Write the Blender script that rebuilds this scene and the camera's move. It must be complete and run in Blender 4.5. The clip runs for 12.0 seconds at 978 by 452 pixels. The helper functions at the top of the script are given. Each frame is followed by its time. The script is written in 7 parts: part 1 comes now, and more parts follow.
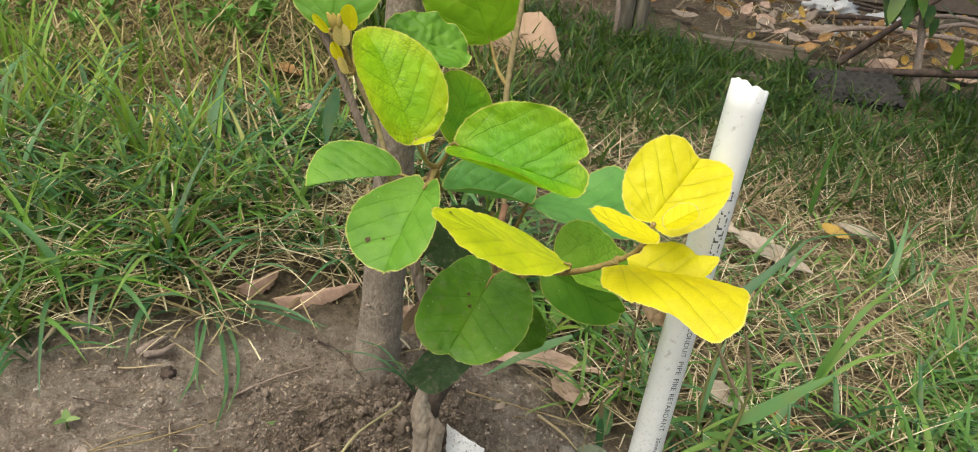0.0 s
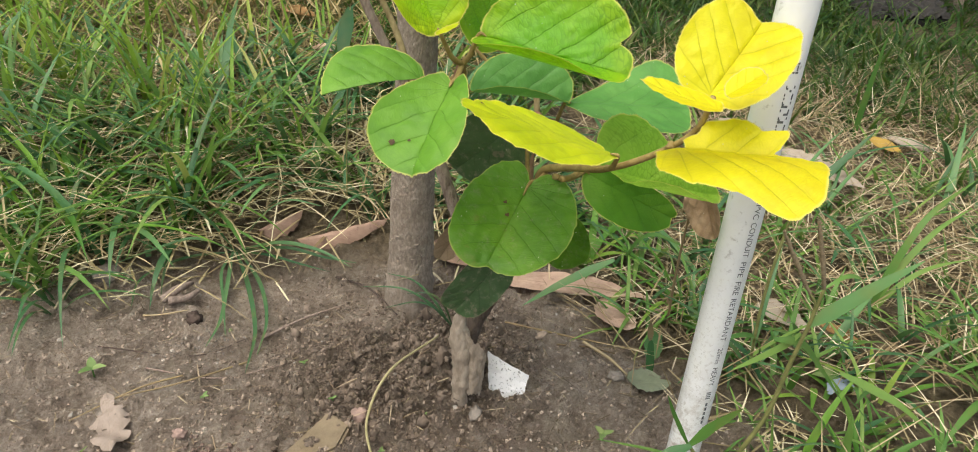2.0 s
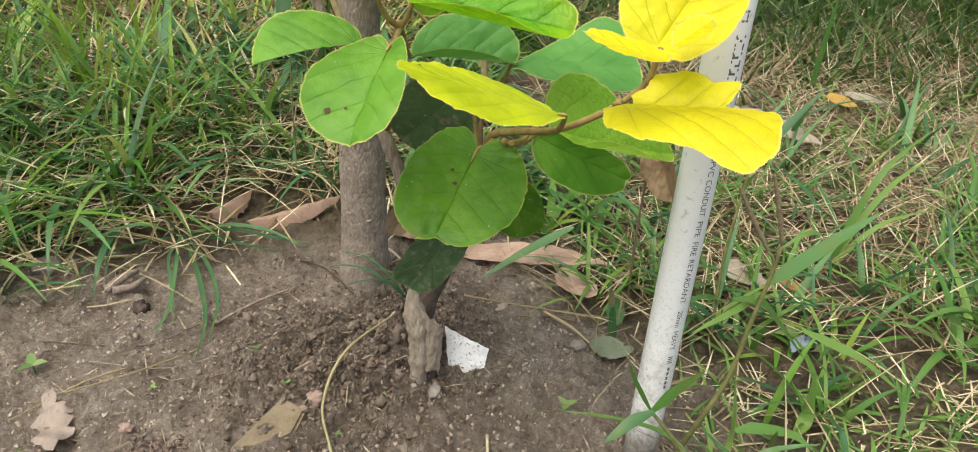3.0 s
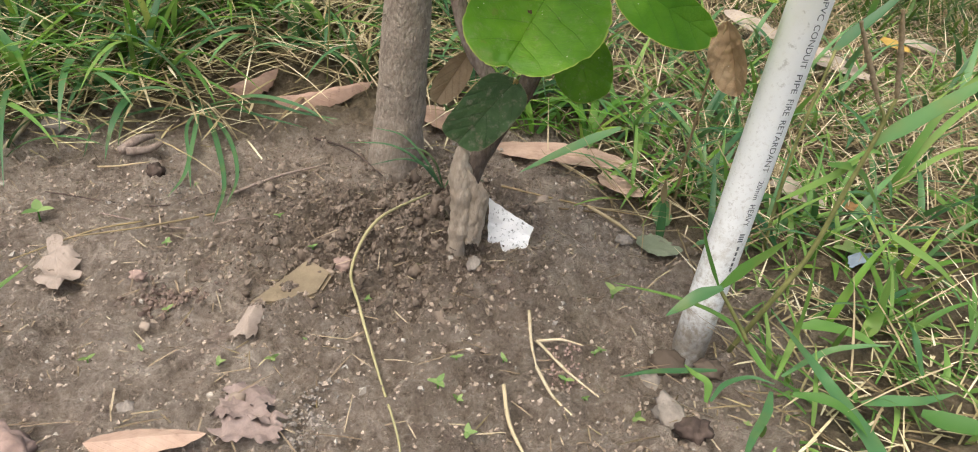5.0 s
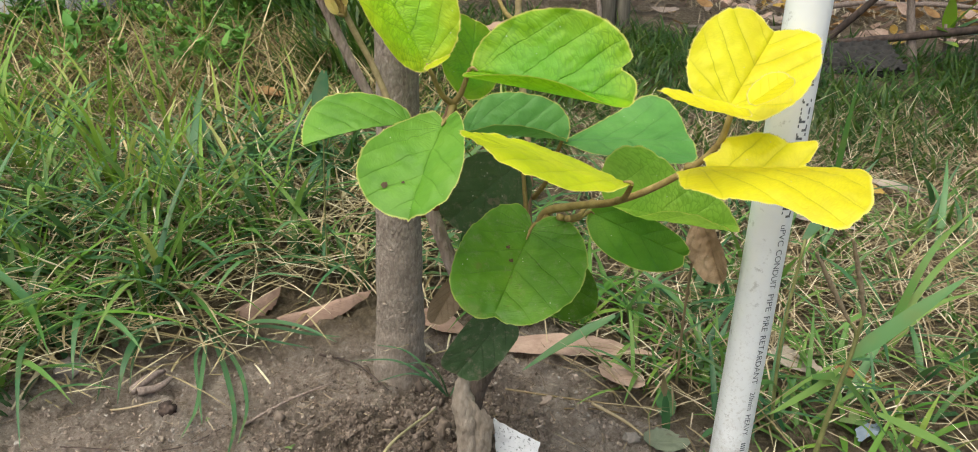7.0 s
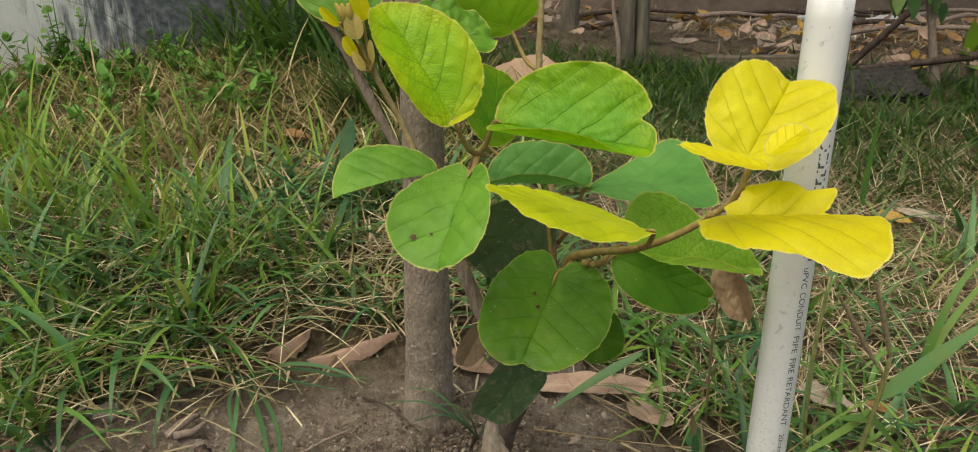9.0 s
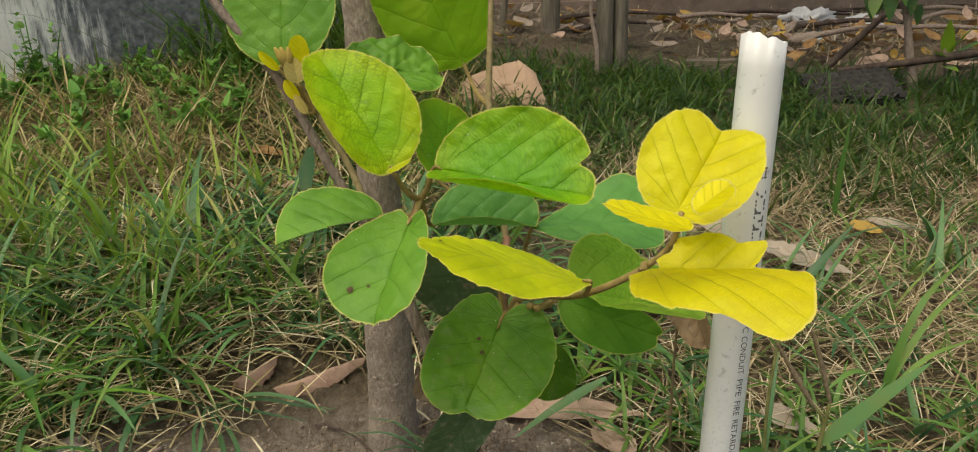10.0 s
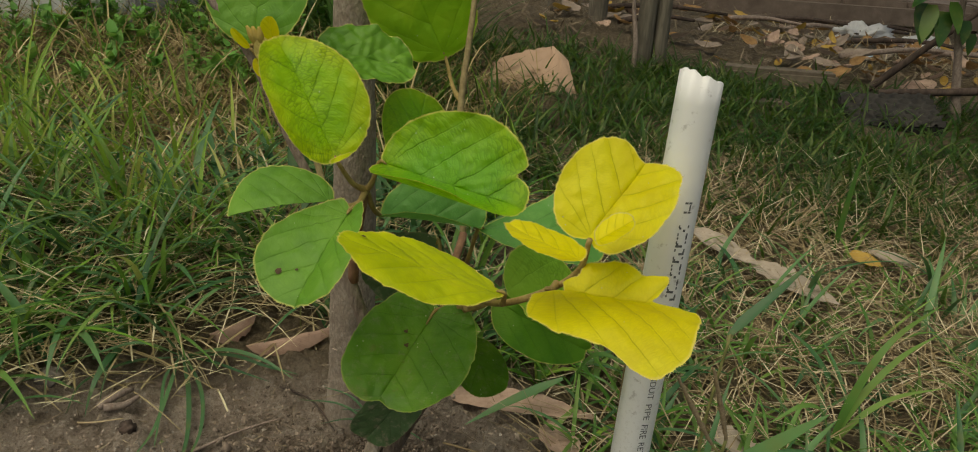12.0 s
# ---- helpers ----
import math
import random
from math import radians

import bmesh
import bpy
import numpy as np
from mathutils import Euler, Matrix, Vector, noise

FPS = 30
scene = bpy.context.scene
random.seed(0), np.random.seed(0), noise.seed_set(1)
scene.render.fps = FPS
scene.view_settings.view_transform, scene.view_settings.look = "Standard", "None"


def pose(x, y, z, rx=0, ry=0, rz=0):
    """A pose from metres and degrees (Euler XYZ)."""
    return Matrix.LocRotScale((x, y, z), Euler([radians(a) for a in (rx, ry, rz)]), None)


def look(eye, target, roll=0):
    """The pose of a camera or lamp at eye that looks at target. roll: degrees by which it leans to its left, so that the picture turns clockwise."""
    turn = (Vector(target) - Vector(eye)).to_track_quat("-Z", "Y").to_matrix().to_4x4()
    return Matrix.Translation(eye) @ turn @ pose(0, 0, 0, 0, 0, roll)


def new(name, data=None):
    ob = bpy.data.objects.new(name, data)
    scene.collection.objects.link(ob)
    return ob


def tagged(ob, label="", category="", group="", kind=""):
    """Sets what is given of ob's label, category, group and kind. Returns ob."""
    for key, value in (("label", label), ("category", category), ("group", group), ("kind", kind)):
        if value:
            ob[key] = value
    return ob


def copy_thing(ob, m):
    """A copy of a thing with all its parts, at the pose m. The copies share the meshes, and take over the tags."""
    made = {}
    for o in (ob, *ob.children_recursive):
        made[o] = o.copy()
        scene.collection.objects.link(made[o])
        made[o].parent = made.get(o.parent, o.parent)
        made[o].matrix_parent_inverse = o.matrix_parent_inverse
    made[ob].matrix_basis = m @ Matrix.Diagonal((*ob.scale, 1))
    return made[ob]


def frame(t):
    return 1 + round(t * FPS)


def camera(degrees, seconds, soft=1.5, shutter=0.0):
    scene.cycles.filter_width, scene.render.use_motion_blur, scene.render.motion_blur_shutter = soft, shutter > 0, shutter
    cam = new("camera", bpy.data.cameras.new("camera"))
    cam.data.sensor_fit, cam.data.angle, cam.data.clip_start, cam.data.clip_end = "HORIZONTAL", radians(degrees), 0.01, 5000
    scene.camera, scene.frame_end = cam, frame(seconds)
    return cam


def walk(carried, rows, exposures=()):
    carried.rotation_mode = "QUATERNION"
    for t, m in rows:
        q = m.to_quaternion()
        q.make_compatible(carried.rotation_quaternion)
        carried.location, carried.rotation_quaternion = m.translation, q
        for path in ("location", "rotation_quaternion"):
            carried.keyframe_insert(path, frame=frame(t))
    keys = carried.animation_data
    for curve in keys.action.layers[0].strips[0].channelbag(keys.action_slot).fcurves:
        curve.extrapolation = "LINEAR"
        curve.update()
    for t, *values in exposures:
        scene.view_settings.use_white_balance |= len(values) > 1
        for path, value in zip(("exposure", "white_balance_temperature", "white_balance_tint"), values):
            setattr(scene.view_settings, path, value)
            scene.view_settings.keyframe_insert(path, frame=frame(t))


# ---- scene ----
cam = camera(64.5, 12.0, soft=1.0)
PATH = [
    (0, (0.0069, -0.0222, 0.4413), (-0.0714, 1.7745, -0.4339), 6.86),
    (0.5, (0.0101, -0.0196, 0.4381), (-0.0696, 1.7616, -0.4680), 6.17),
    (1, (0.0070, -0.0115, 0.4199), (-0.1345, 1.7435, -0.5286), 3.83),
    (1.5, (0.0079, -0.0044, 0.4030), (-0.1130, 1.7355, -0.5758), 4.03),
    (2, (0.0024, -0.0005, 0.3932), (-0.1290, 1.7431, -0.5777), 2.99),
    (2.5, (0.0036, -0.0028, 0.3905), (-0.1401, 1.7207, -0.6140), 0.95),
    (3, (0.0120, 0.0143, 0.3819), (-0.0325, 1.7319, -0.6418), 1.88),
    (3.3, (-0.0024, 0.0141, 0.3701), (-0.0648, 1.7077, -0.6919), 2.73),
    (3.5, (-0.0094, 0.0109, 0.3510), (-0.0301, 1.7088, -0.7057), 5.01),
    (3.7, (-0.0084, 0.0138, 0.3325), (0.0265, 1.6930, -0.7534), 7.58),
    (5.3, (-0.0188, 0.0113, 0.3010), (-0.0563, 1.6943, -0.7789), 7.06),
    (5.5, (-0.0188, 0.0133, 0.3008), (-0.0636, 1.6867, -0.7936), 7.04),
    (6, (-0.0115, 0.0220, 0.3153), (-0.0730, 1.7270, -0.7283), 3.62),
    (6.4, (-0.0097, 0.0205, 0.3378), (-0.0855, 1.8131, -0.5458), 1.67),
    (6.5, (-0.0093, 0.0268, 0.3491), (-0.0891, 1.8285, -0.5155), 0.84),
    (7, (-0.0148, 0.0200, 0.3597), (-0.0834, 1.8624, -0.4154), 0.35),
    (7.2, (-0.0168, 0.0149, 0.3592), (-0.0982, 1.8707, -0.3820), 1.09),
    (8.8, (-0.0144, 0.0181, 0.3700), (-0.1212, 1.8836, -0.3431), -1.01),
    (9, (-0.0155, 0.0144, 0.3724), (-0.1469, 1.8819, -0.3314), -1.51),
    (9.5, (-0.0119, 0.0193, 0.3801), (-0.1258, 1.8989, -0.2938), -1.15),
    (10, (0.0114, 0.0278, 0.3945), (-0.1025, 1.8931, -0.3182), -2.34),
    (10.5, (0.0368, 0.0479, 0.3864), (-0.1273, 1.9108, -0.3225), -1.73),
    (11, (0.0551, 0.0607, 0.4202), (-0.1721, 1.8310, -0.4823), -6.53),
    (11.5, (0.0757, 0.0489, 0.4861), (-0.1046, 1.7183, -0.6004), -1.78),
    (12, (0.0655, 0.0295, 0.4122), (-0.1472, 1.8608, -0.3632), 3.40),
]
EXPOSURES = [(0.0, 0.23, 6750, 4), (2.5, 0.33, 6600, 6), (3.5, 0.41, 6550, 4), (5.5, 0.52, 6500, 10), (6.0, 0.50, 6450, 10), (6.5, 0.46, 6150, 10), (7.0, 0.29, 6400, 5), (9.0, -0.17, 7150, 4), (10.5, -0.3, 7350, 4), (11.0, -0.60, 7600, 1), (11.5, -0.74, 7600, 1), (12.0, -0.72, 7500, 0)]
walk(cam, [(t, look(eye, target, roll)) for t, eye, target, roll in PATH], EXPOSURES)

# ---- world, sun ----
SUN_EL, SUN_AZ = 68.0, 215.0
world = bpy.data.worlds.new("overcast_sky")
scene.world = world
world.use_nodes = True
wn = world.node_tree
sky = wn.nodes.new("ShaderNodeTexSky")
sky.sky_type, sky.sun_disc = "NISHITA", False
sky.sun_elevation, sky.sun_rotation = radians(SUN_EL), radians(SUN_AZ)
sky.air_density, sky.dust_density, sky.ozone_density = 1.0, 6.0, 0.6
wn.nodes["Background"].inputs["Strength"].default_value = 0.15
wn.links.new(sky.outputs[0], wn.nodes["Background"].inputs["Color"])
sun = new("sun", bpy.data.lights.new("sun", "SUN"))
sun.data.energy, sun.data.angle, sun.data.color = 2.4, radians(75), (1.0, 0.95, 0.86)
sun.matrix_basis = look((0, 0, 10), (-10 * math.sin(radians(SUN_AZ)) / math.tan(radians(SUN_EL)), -10 * math.cos(radians(SUN_AZ)) / math.tan(radians(SUN_EL)), 0))


# ---- building helpers ----
def mesh_data(name, verts, faces, mat, smooth=True, uvs=None, edge=None):
    me = bpy.data.meshes.new(name)
    me.from_pydata([tuple(map(float, v)) for v in verts], [], faces)
    if smooth:
        me.polygons.foreach_set("use_smooth", [True] * len(me.polygons))
    if uvs is not None:
        layer = me.uv_layers.new(name="UVMap")
        idx = np.empty(len(me.loops), dtype=np.int32)
        me.loops.foreach_get("vertex_index", idx)
        layer.data.foreach_set("uv", np.asarray(uvs, dtype=np.float32)[idx].ravel())
    if edge is not None:
        at = me.attributes.new("edge", "FLOAT", "POINT")
        at.data.foreach_set("value", np.asarray(edge, dtype=np.float32))
    if mat:
        me.materials.append(mat)
    me.update()
    return me


def thing(name, at, label, category, group="", kind=""):
    ob = new(name)
    ob.empty_display_size = 0.01
    ob.matrix_basis = Matrix.Translation(at)
    return tagged(ob, label, category, group, kind)


def part(name, data, parent, label=""):
    """A mesh in world coordinates as one part of a thing or of a part."""
    ob = new(name, data)
    ob.parent = parent
    if parent.data is None:
        ob.matrix_parent_inverse = parent.matrix_basis.inverted()
    return tagged(ob, label)


def single(name, data, label, category, group="", kind=""):
    return tagged(new(name, data), label, category, group, kind)


def smooth_line(points, n):
    """A rounded line through control points (Catmull-Rom)."""
    p = [Vector(q) for q in points]
    p = [2 * p[0] - p[1]] + p + [2 * p[-1] - p[-2]]
    out = []
    for i in range(1, len(p) - 2):
        for k in range(n):
            t = k / n
            a, b, c, d = p[i - 1], p[i], p[i + 1], p[i + 2]
            out.append(0.5 * (2 * b + (c - a) * t + (2 * a - 5 * b + 4 * c - d) * t * t + (3 * b - a - 3 * c + d) * t ** 3))
    return out + [p[-2]]


def tube(points, radii, mat, segs=10, n=6, rough=0.0, seed=0, name="tube", freq=60.0):
    line = smooth_line(points, n)
    rad = np.interp(np.linspace(0, 1, len(line)), np.linspace(0, 1, len(radii)), radii)
    verts, faces = [], []
    side = None
    for i, c in enumerate(line):
        d = (line[min(i + 1, len(line) - 1)] - line[max(i - 1, 0)]).normalized()
        if side is None:
            side = d.orthogonal().normalized()
        side = (side - d * side.dot(d)).normalized()
        up = d.cross(side)
        for k in range(segs):
            a = 2 * math.pi * k / segs
            o = side * math.cos(a) + up * math.sin(a)
            r = rad[i]
            if rough:
                q = (c + o * r) * freq + Vector((seed * 7.1, 0, 0))
                r *= 1 + rough * (noise.noise(q) + 0.5 * noise.noise(q * 2.7))
            verts.append(c + o * r)
    for i in range(len(line) - 1):
        for k in range(segs):
            a, b = i * segs + k, i * segs + (k + 1) % segs
            faces.append((a, b, b + segs, a + segs))
    faces.append(tuple(range(segs))[::-1])
    faces.append(tuple(range((len(line) - 1) * segs, len(line) * segs)))
    return mesh_data(name, verts, faces, mat)


def lump(size, mat, seed, rough=0.25, subdiv=2, flat=1.0, name="stone", freq=1.3):
    """A rounded irregular stone or clod round the origin."""
    bm = bmesh.new()
    bmesh.ops.create_icosphere(bm, subdivisions=subdiv, radius=1.0)
    for v in bm.verts:
        q = v.co * freq + Vector((seed * 3.7, seed * 1.3, 0))
        k = 1 + rough * (noise.noise(q) + 0.5 * noise.noise(q * 2.3))
        v.co = Vector((v.co.x * size[0], v.co.y * size[1], v.co.z * size[2] * flat)) * k
    for f in bm.faces:
        f.smooth = True
    me = bpy.data.meshes.new(name)
    bm.to_mesh(me)
    bm.free()
    me.materials.append(mat)
    return me


def box_data(name, sx, sy, sz, mat, bevel=0.004, rough=0.0, seed=0):
    bm = bmesh.new()
    bmesh.ops.create_cube(bm, size=1.0)
    for v in bm.verts:
        v.co = Vector((v.co.x * sx, v.co.y * sy, v.co.z * sz))
    if bevel:
        bmesh.ops.bevel(bm, geom=bm.edges[:], offset=bevel, segments=2, affect="EDGES")
    if rough:
        for v in bm.verts:
            v.co += Vector((noise.noise(v.co * 20 + Vector((seed, 0, 0))), noise.noise(v.co * 20 + Vector((0, seed, 5))), noise.noise(v.co * 20 + Vector((3, 0, seed))))) * rough
    me = bpy.data.meshes.new(name)
    bm.to_mesh(me)
    bm.free()
    me.materials.append(mat)
    return me


def step(a, b, x):
    k = min(1.0, max(0.0, (x - a) / (b - a)))
    return k * k * (3 - 2 * k)


def plain_height(x, y):
    near = -0.114 * (max(y, 0.0) - 0.45) + 0.052 * max(-1.0, min(1.0, x))
    far = 0.06 * (min(y, 2.2) - 0.45) - 0.06 * max(-0.8, min(0.8, x))
    w = step(0.5, 0.8, y)
    return near * (1 - w) + far * w + 0.026 * math.exp(-((x + 0.02) ** 2 + (y - 0.45) ** 2) / 0.0085) - 0.020 * math.exp(-((x - 0.106) ** 2 + (y - 0.350) ** 2) / 0.0036)


def heap(x, y):
    """1 in the loose dark soil thrown up round the stump and the trunk, 0 on the trodden soil."""
    k = 0.25 * noise.noise(Vector((x * 22, y * 22, 5.0)))
    return min(1.0, 1.5 * math.exp(-(((x + 0.065) / (0.105 if x < -0.065 else 0.052)) ** 2 + ((y - 0.448) / (0.075 if y < 0.448 else 0.10)) ** 2) + k))


def crumble(x, y):
    """Fine relief of the soil: worn flats, crusts and crumbs, and the loose clods of the heap."""
    p = Vector((x, y, 0.0))
    h = 0.0025 * noise.noise(p * 9) + 0.0036 * noise.noise(p * 27 + Vector((1, 3, 0))) + 0.0046 * noise.noise(p * 58) + 0.0045 * noise.noise(p * 105) + 0.0032 * noise.noise(p * 185)
    crust = noise.noise(p * 36 + Vector((2, 7, 0)))
    h += 0.0040 * (step(-0.02, 0.06, crust) - 0.5) - 0.0036 * max(0.0, 1 - abs(noise.noise(p * 47 + Vector((9, 2, 0)))) / 0.10)
    return h + heap(x, y) * (0.010 * noise.noise(p * 42 + Vector((4, 1, 0))) + 0.016 * (abs(noise.noise(p * 85)) - 0.2) + 0.010 * noise.noise(p * 140) + 0.004 * noise.noise(p * 220)) - 0.001


def height(x, y):
    return plain_height(x, y) + crumble(x, y)


def on_ground(x, y, up=0.0):
    return Vector((x, y, height(x, y) + up))


# ---- materials ----
class Nodes:
    """A short way to write node materials."""

    def __init__(self, name):
        self.mat = bpy.data.materials.new(name)
        self.mat.use_nodes = True
        self.t = self.mat.node_tree
        self.bsdf = self.t.nodes["Principled BSDF"]
        self.out = self.t.nodes["Material Output"]

    def put(self, socket, value):
        if isinstance(value, bpy.types.NodeSocket):
            self.t.links.new(value, socket)
        elif isinstance(value, tuple) and len(value) == 3 and socket.type == "RGBA":
            socket.default_value = (*value, 1)
        else:
            socket.default_value = value

    def math(self, op, a, b=0.0, c=0.0):
        n = self.t.nodes.new("ShaderNodeMath")
        n.operation = op
        for s, v in zip(n.inputs, (a, b, c)):
            self.put(s, v)
        return n.outputs[0]

    def mix(self, fac, a, b, mode="MIX"):
        n = self.t.nodes.new("ShaderNodeMix")
        n.data_type, n.blend_type = "RGBA", mode
        self.put(n.inputs[0], fac)
        self.put(n.inputs[6], a)
        self.put(n.inputs[7], b)
        return n.outputs[2]

    def noise(self, scale, detail=4.0, rough=0.55, vector=None, distortion=0.0):
        n = self.t.nodes.new("ShaderNodeTexNoise")
        n.inputs["Scale"].default_value, n.inputs["Detail"].default_value = scale, detail
        n.inputs["Roughness"].default_value, n.inputs["Distortion"].default_value = rough, distortion
        self.t.links.new(vector if vector is not None else self.coord(), n.inputs["Vector"])
        return n.outputs["Fac"]

    def voronoi(self, scale, feature="F1", vector=None, out=0):
        n = self.t.nodes.new("ShaderNodeTexVoronoi")
        n.feature = feature
        n.inputs["Scale"].default_value = scale
        self.t.links.new(vector if vector is not None else self.coord(), n.inputs["Vector"])
        return n.outputs[out]

    def coord(self, kind="Object"):
        n = self.t.nodes.new("ShaderNodeTexCoord")
        return n.outputs[kind]

    def split(self, vector):
        n = self.t.nodes.new("ShaderNodeSeparateXYZ")
        self.t.links.new(vector, n.inputs[0])
        return n.outputs

    def join(self, x, y):
        n = self.t.nodes.new("ShaderNodeCombineXYZ")
        self.put(n.inputs[0], x)
        self.put(n.inputs[1], y)
        return n.outputs[0]

    def ramp(self, fac, stops):
        n = self.t.nodes.new("ShaderNodeValToRGB")
        el = n.color_ramp.elements
        while len(el) < len(stops):
            el.new(0.5)
        for e, (p, c) in zip(el, stops):
            e.position, e.color = p, (*c, 1)
        self.put(n.inputs[0], fac)
        return n.outputs[0]

    def band(self, value, lo, hi):
        n = self.t.nodes.new("ShaderNodeMapRange")
        n.interpolation_type = "SMOOTHSTEP"
        self.put(n.inputs[0], value)
        n.inputs[1].default_value, n.inputs[2].default_value = lo, hi
        return n.outputs[0]

    def attribute(self, name):
        n = self.t.nodes.new("ShaderNodeAttribute")
        n.attribute_name = name
        return n.outputs["Fac"]

    def island(self):
        piece = self.t.nodes.new("ShaderNodeNewGeometry").outputs["Random Per Island"]
        return self.math("FRACT", self.math("ADD", piece, self.t.nodes.new("ShaderNodeObjectInfo").outputs["Random"]))

    def bump(self, height, strength=0.4, distance=0.002):
        n = self.t.nodes.new("ShaderNodeBump")
        n.inputs["Strength"].default_value, n.inputs["Distance"].default_value = strength, distance
        self.t.links.new(height, n.inputs["Height"])
        self.t.links.new(n.outputs[0], self.bsdf.inputs["Normal"])
        return n.outputs[0]

    def finish(self, color, roughness=0.8, metallic=0.0, specular=0.5, thin=None, thin_share=0.3):
        self.put(self.bsdf.inputs["Base Color"], color)
        self.put(self.bsdf.inputs["Roughness"], roughness)
        self.bsdf.inputs["Metallic"].default_value = metallic
        self.bsdf.inputs["Specular IOR Level"].default_value = specular
        if thin is not None:
            tr = self.t.nodes.new("ShaderNodeBsdfTranslucent")
            self.put(tr.inputs["Color"], thin)
            m = self.t.nodes.new("ShaderNodeMixShader")
            self.put(m.inputs[0], thin_share)
            self.t.links.new(self.bsdf.outputs[0], m.inputs[1])
            self.t.links.new(tr.outputs[0], m.inputs[2])
            self.t.links.new(m.outputs[0], self.out.inputs["Surface"])
        return self.mat


def soil_material():
    n = Nodes("soil")
    mid, fine = n.noise(46, 9, 0.75), n.noise(250, 6, 0.78)
    grain = n.math("ADD", n.math("MULTIPLY", mid, 0.52), n.math("MULTIPLY", fine, 0.48))
    col = n.ramp(grain, [(0.39, (0.175, 0.137, 0.105)), (0.46, (0.375, 0.30, 0.238)), (0.53, (0.53, 0.44, 0.36)), (0.61, (0.74, 0.65, 0.56))])
    crust = n.noise(15, 7, 0.68, distortion=0.8)
    col = n.mix(n.math("MULTIPLY", n.band(n.noise(11, 6, 0.65, distortion=0.6), 0.50, 0.38), 0.5), col, n.ramp(fine, [(0.35, (0.18, 0.14, 0.108)), (0.65, (0.36, 0.29, 0.23))]))
    col = n.mix(n.math("MULTIPLY", n.band(n.noise(26, 5, 0.65), 0.57, 0.70), 0.45), col, n.ramp(fine, [(0.35, (0.32, 0.225, 0.185)), (0.65, (0.56, 0.425, 0.36))]))
    col = n.mix(n.math("MULTIPLY", n.band(crust, 0.53, 0.63), 0.4), col, n.ramp(fine, [(0.3, (0.42, 0.355, 0.28)), (0.7, (0.68, 0.605, 0.50))]))
    col = n.mix(n.math("MULTIPLY", n.band(n.noise(85, 5, 0.7), 0.60, 0.68), 0.5), col, (0.15, 0.117, 0.09))
    wet = n.mix(1.0, col, (0.54, 0.515, 0.49), "MULTIPLY")
    col = n.mix(n.attribute("moist"), col, wet)
    thatch = n.ramp(n.noise(90, 6, 0.7), [(0.3, (0.085, 0.065, 0.04)), (0.5, (0.20, 0.155, 0.095)), (0.7, (0.36, 0.29, 0.19))])
    col = n.mix(n.attribute("litter"), col, thatch)
    turf = n.ramp(n.noise(30, 6, 0.7), [(0.3, (0.03, 0.055, 0.012)), (0.5, (0.075, 0.12, 0.028)), (0.7, (0.16, 0.17, 0.06))])
    turf = n.mix(n.band(n.noise(2.2, 4, 0.6), 0.45, 0.65), turf, thatch)
    col = n.mix(n.attribute("turf"), col, turf)
    grit = n.band(n.voronoi(520), 0.12, 0.05)
    col = n.mix(n.math("MULTIPLY", grit, n.band(n.noise(60, 2), 0.5, 0.62)), col, (0.46, 0.42, 0.36))
    h = n.math("ADD", n.math("MULTIPLY", n.noise(110, 8, 0.75), 1.4), n.math("MULTIPLY", fine, 0.9))
    h = n.math("ADD", h, n.math("MULTIPLY", n.band(crust, 0.42, 0.58), 0.35))
    n.bump(h, 1.0, 0.013)
    return n.finish(col, n.ramp(mid, [(0.3, (0.75, 0.75, 0.75)), (0.7, (0.95, 0.95, 0.95))]), specular=0.3)


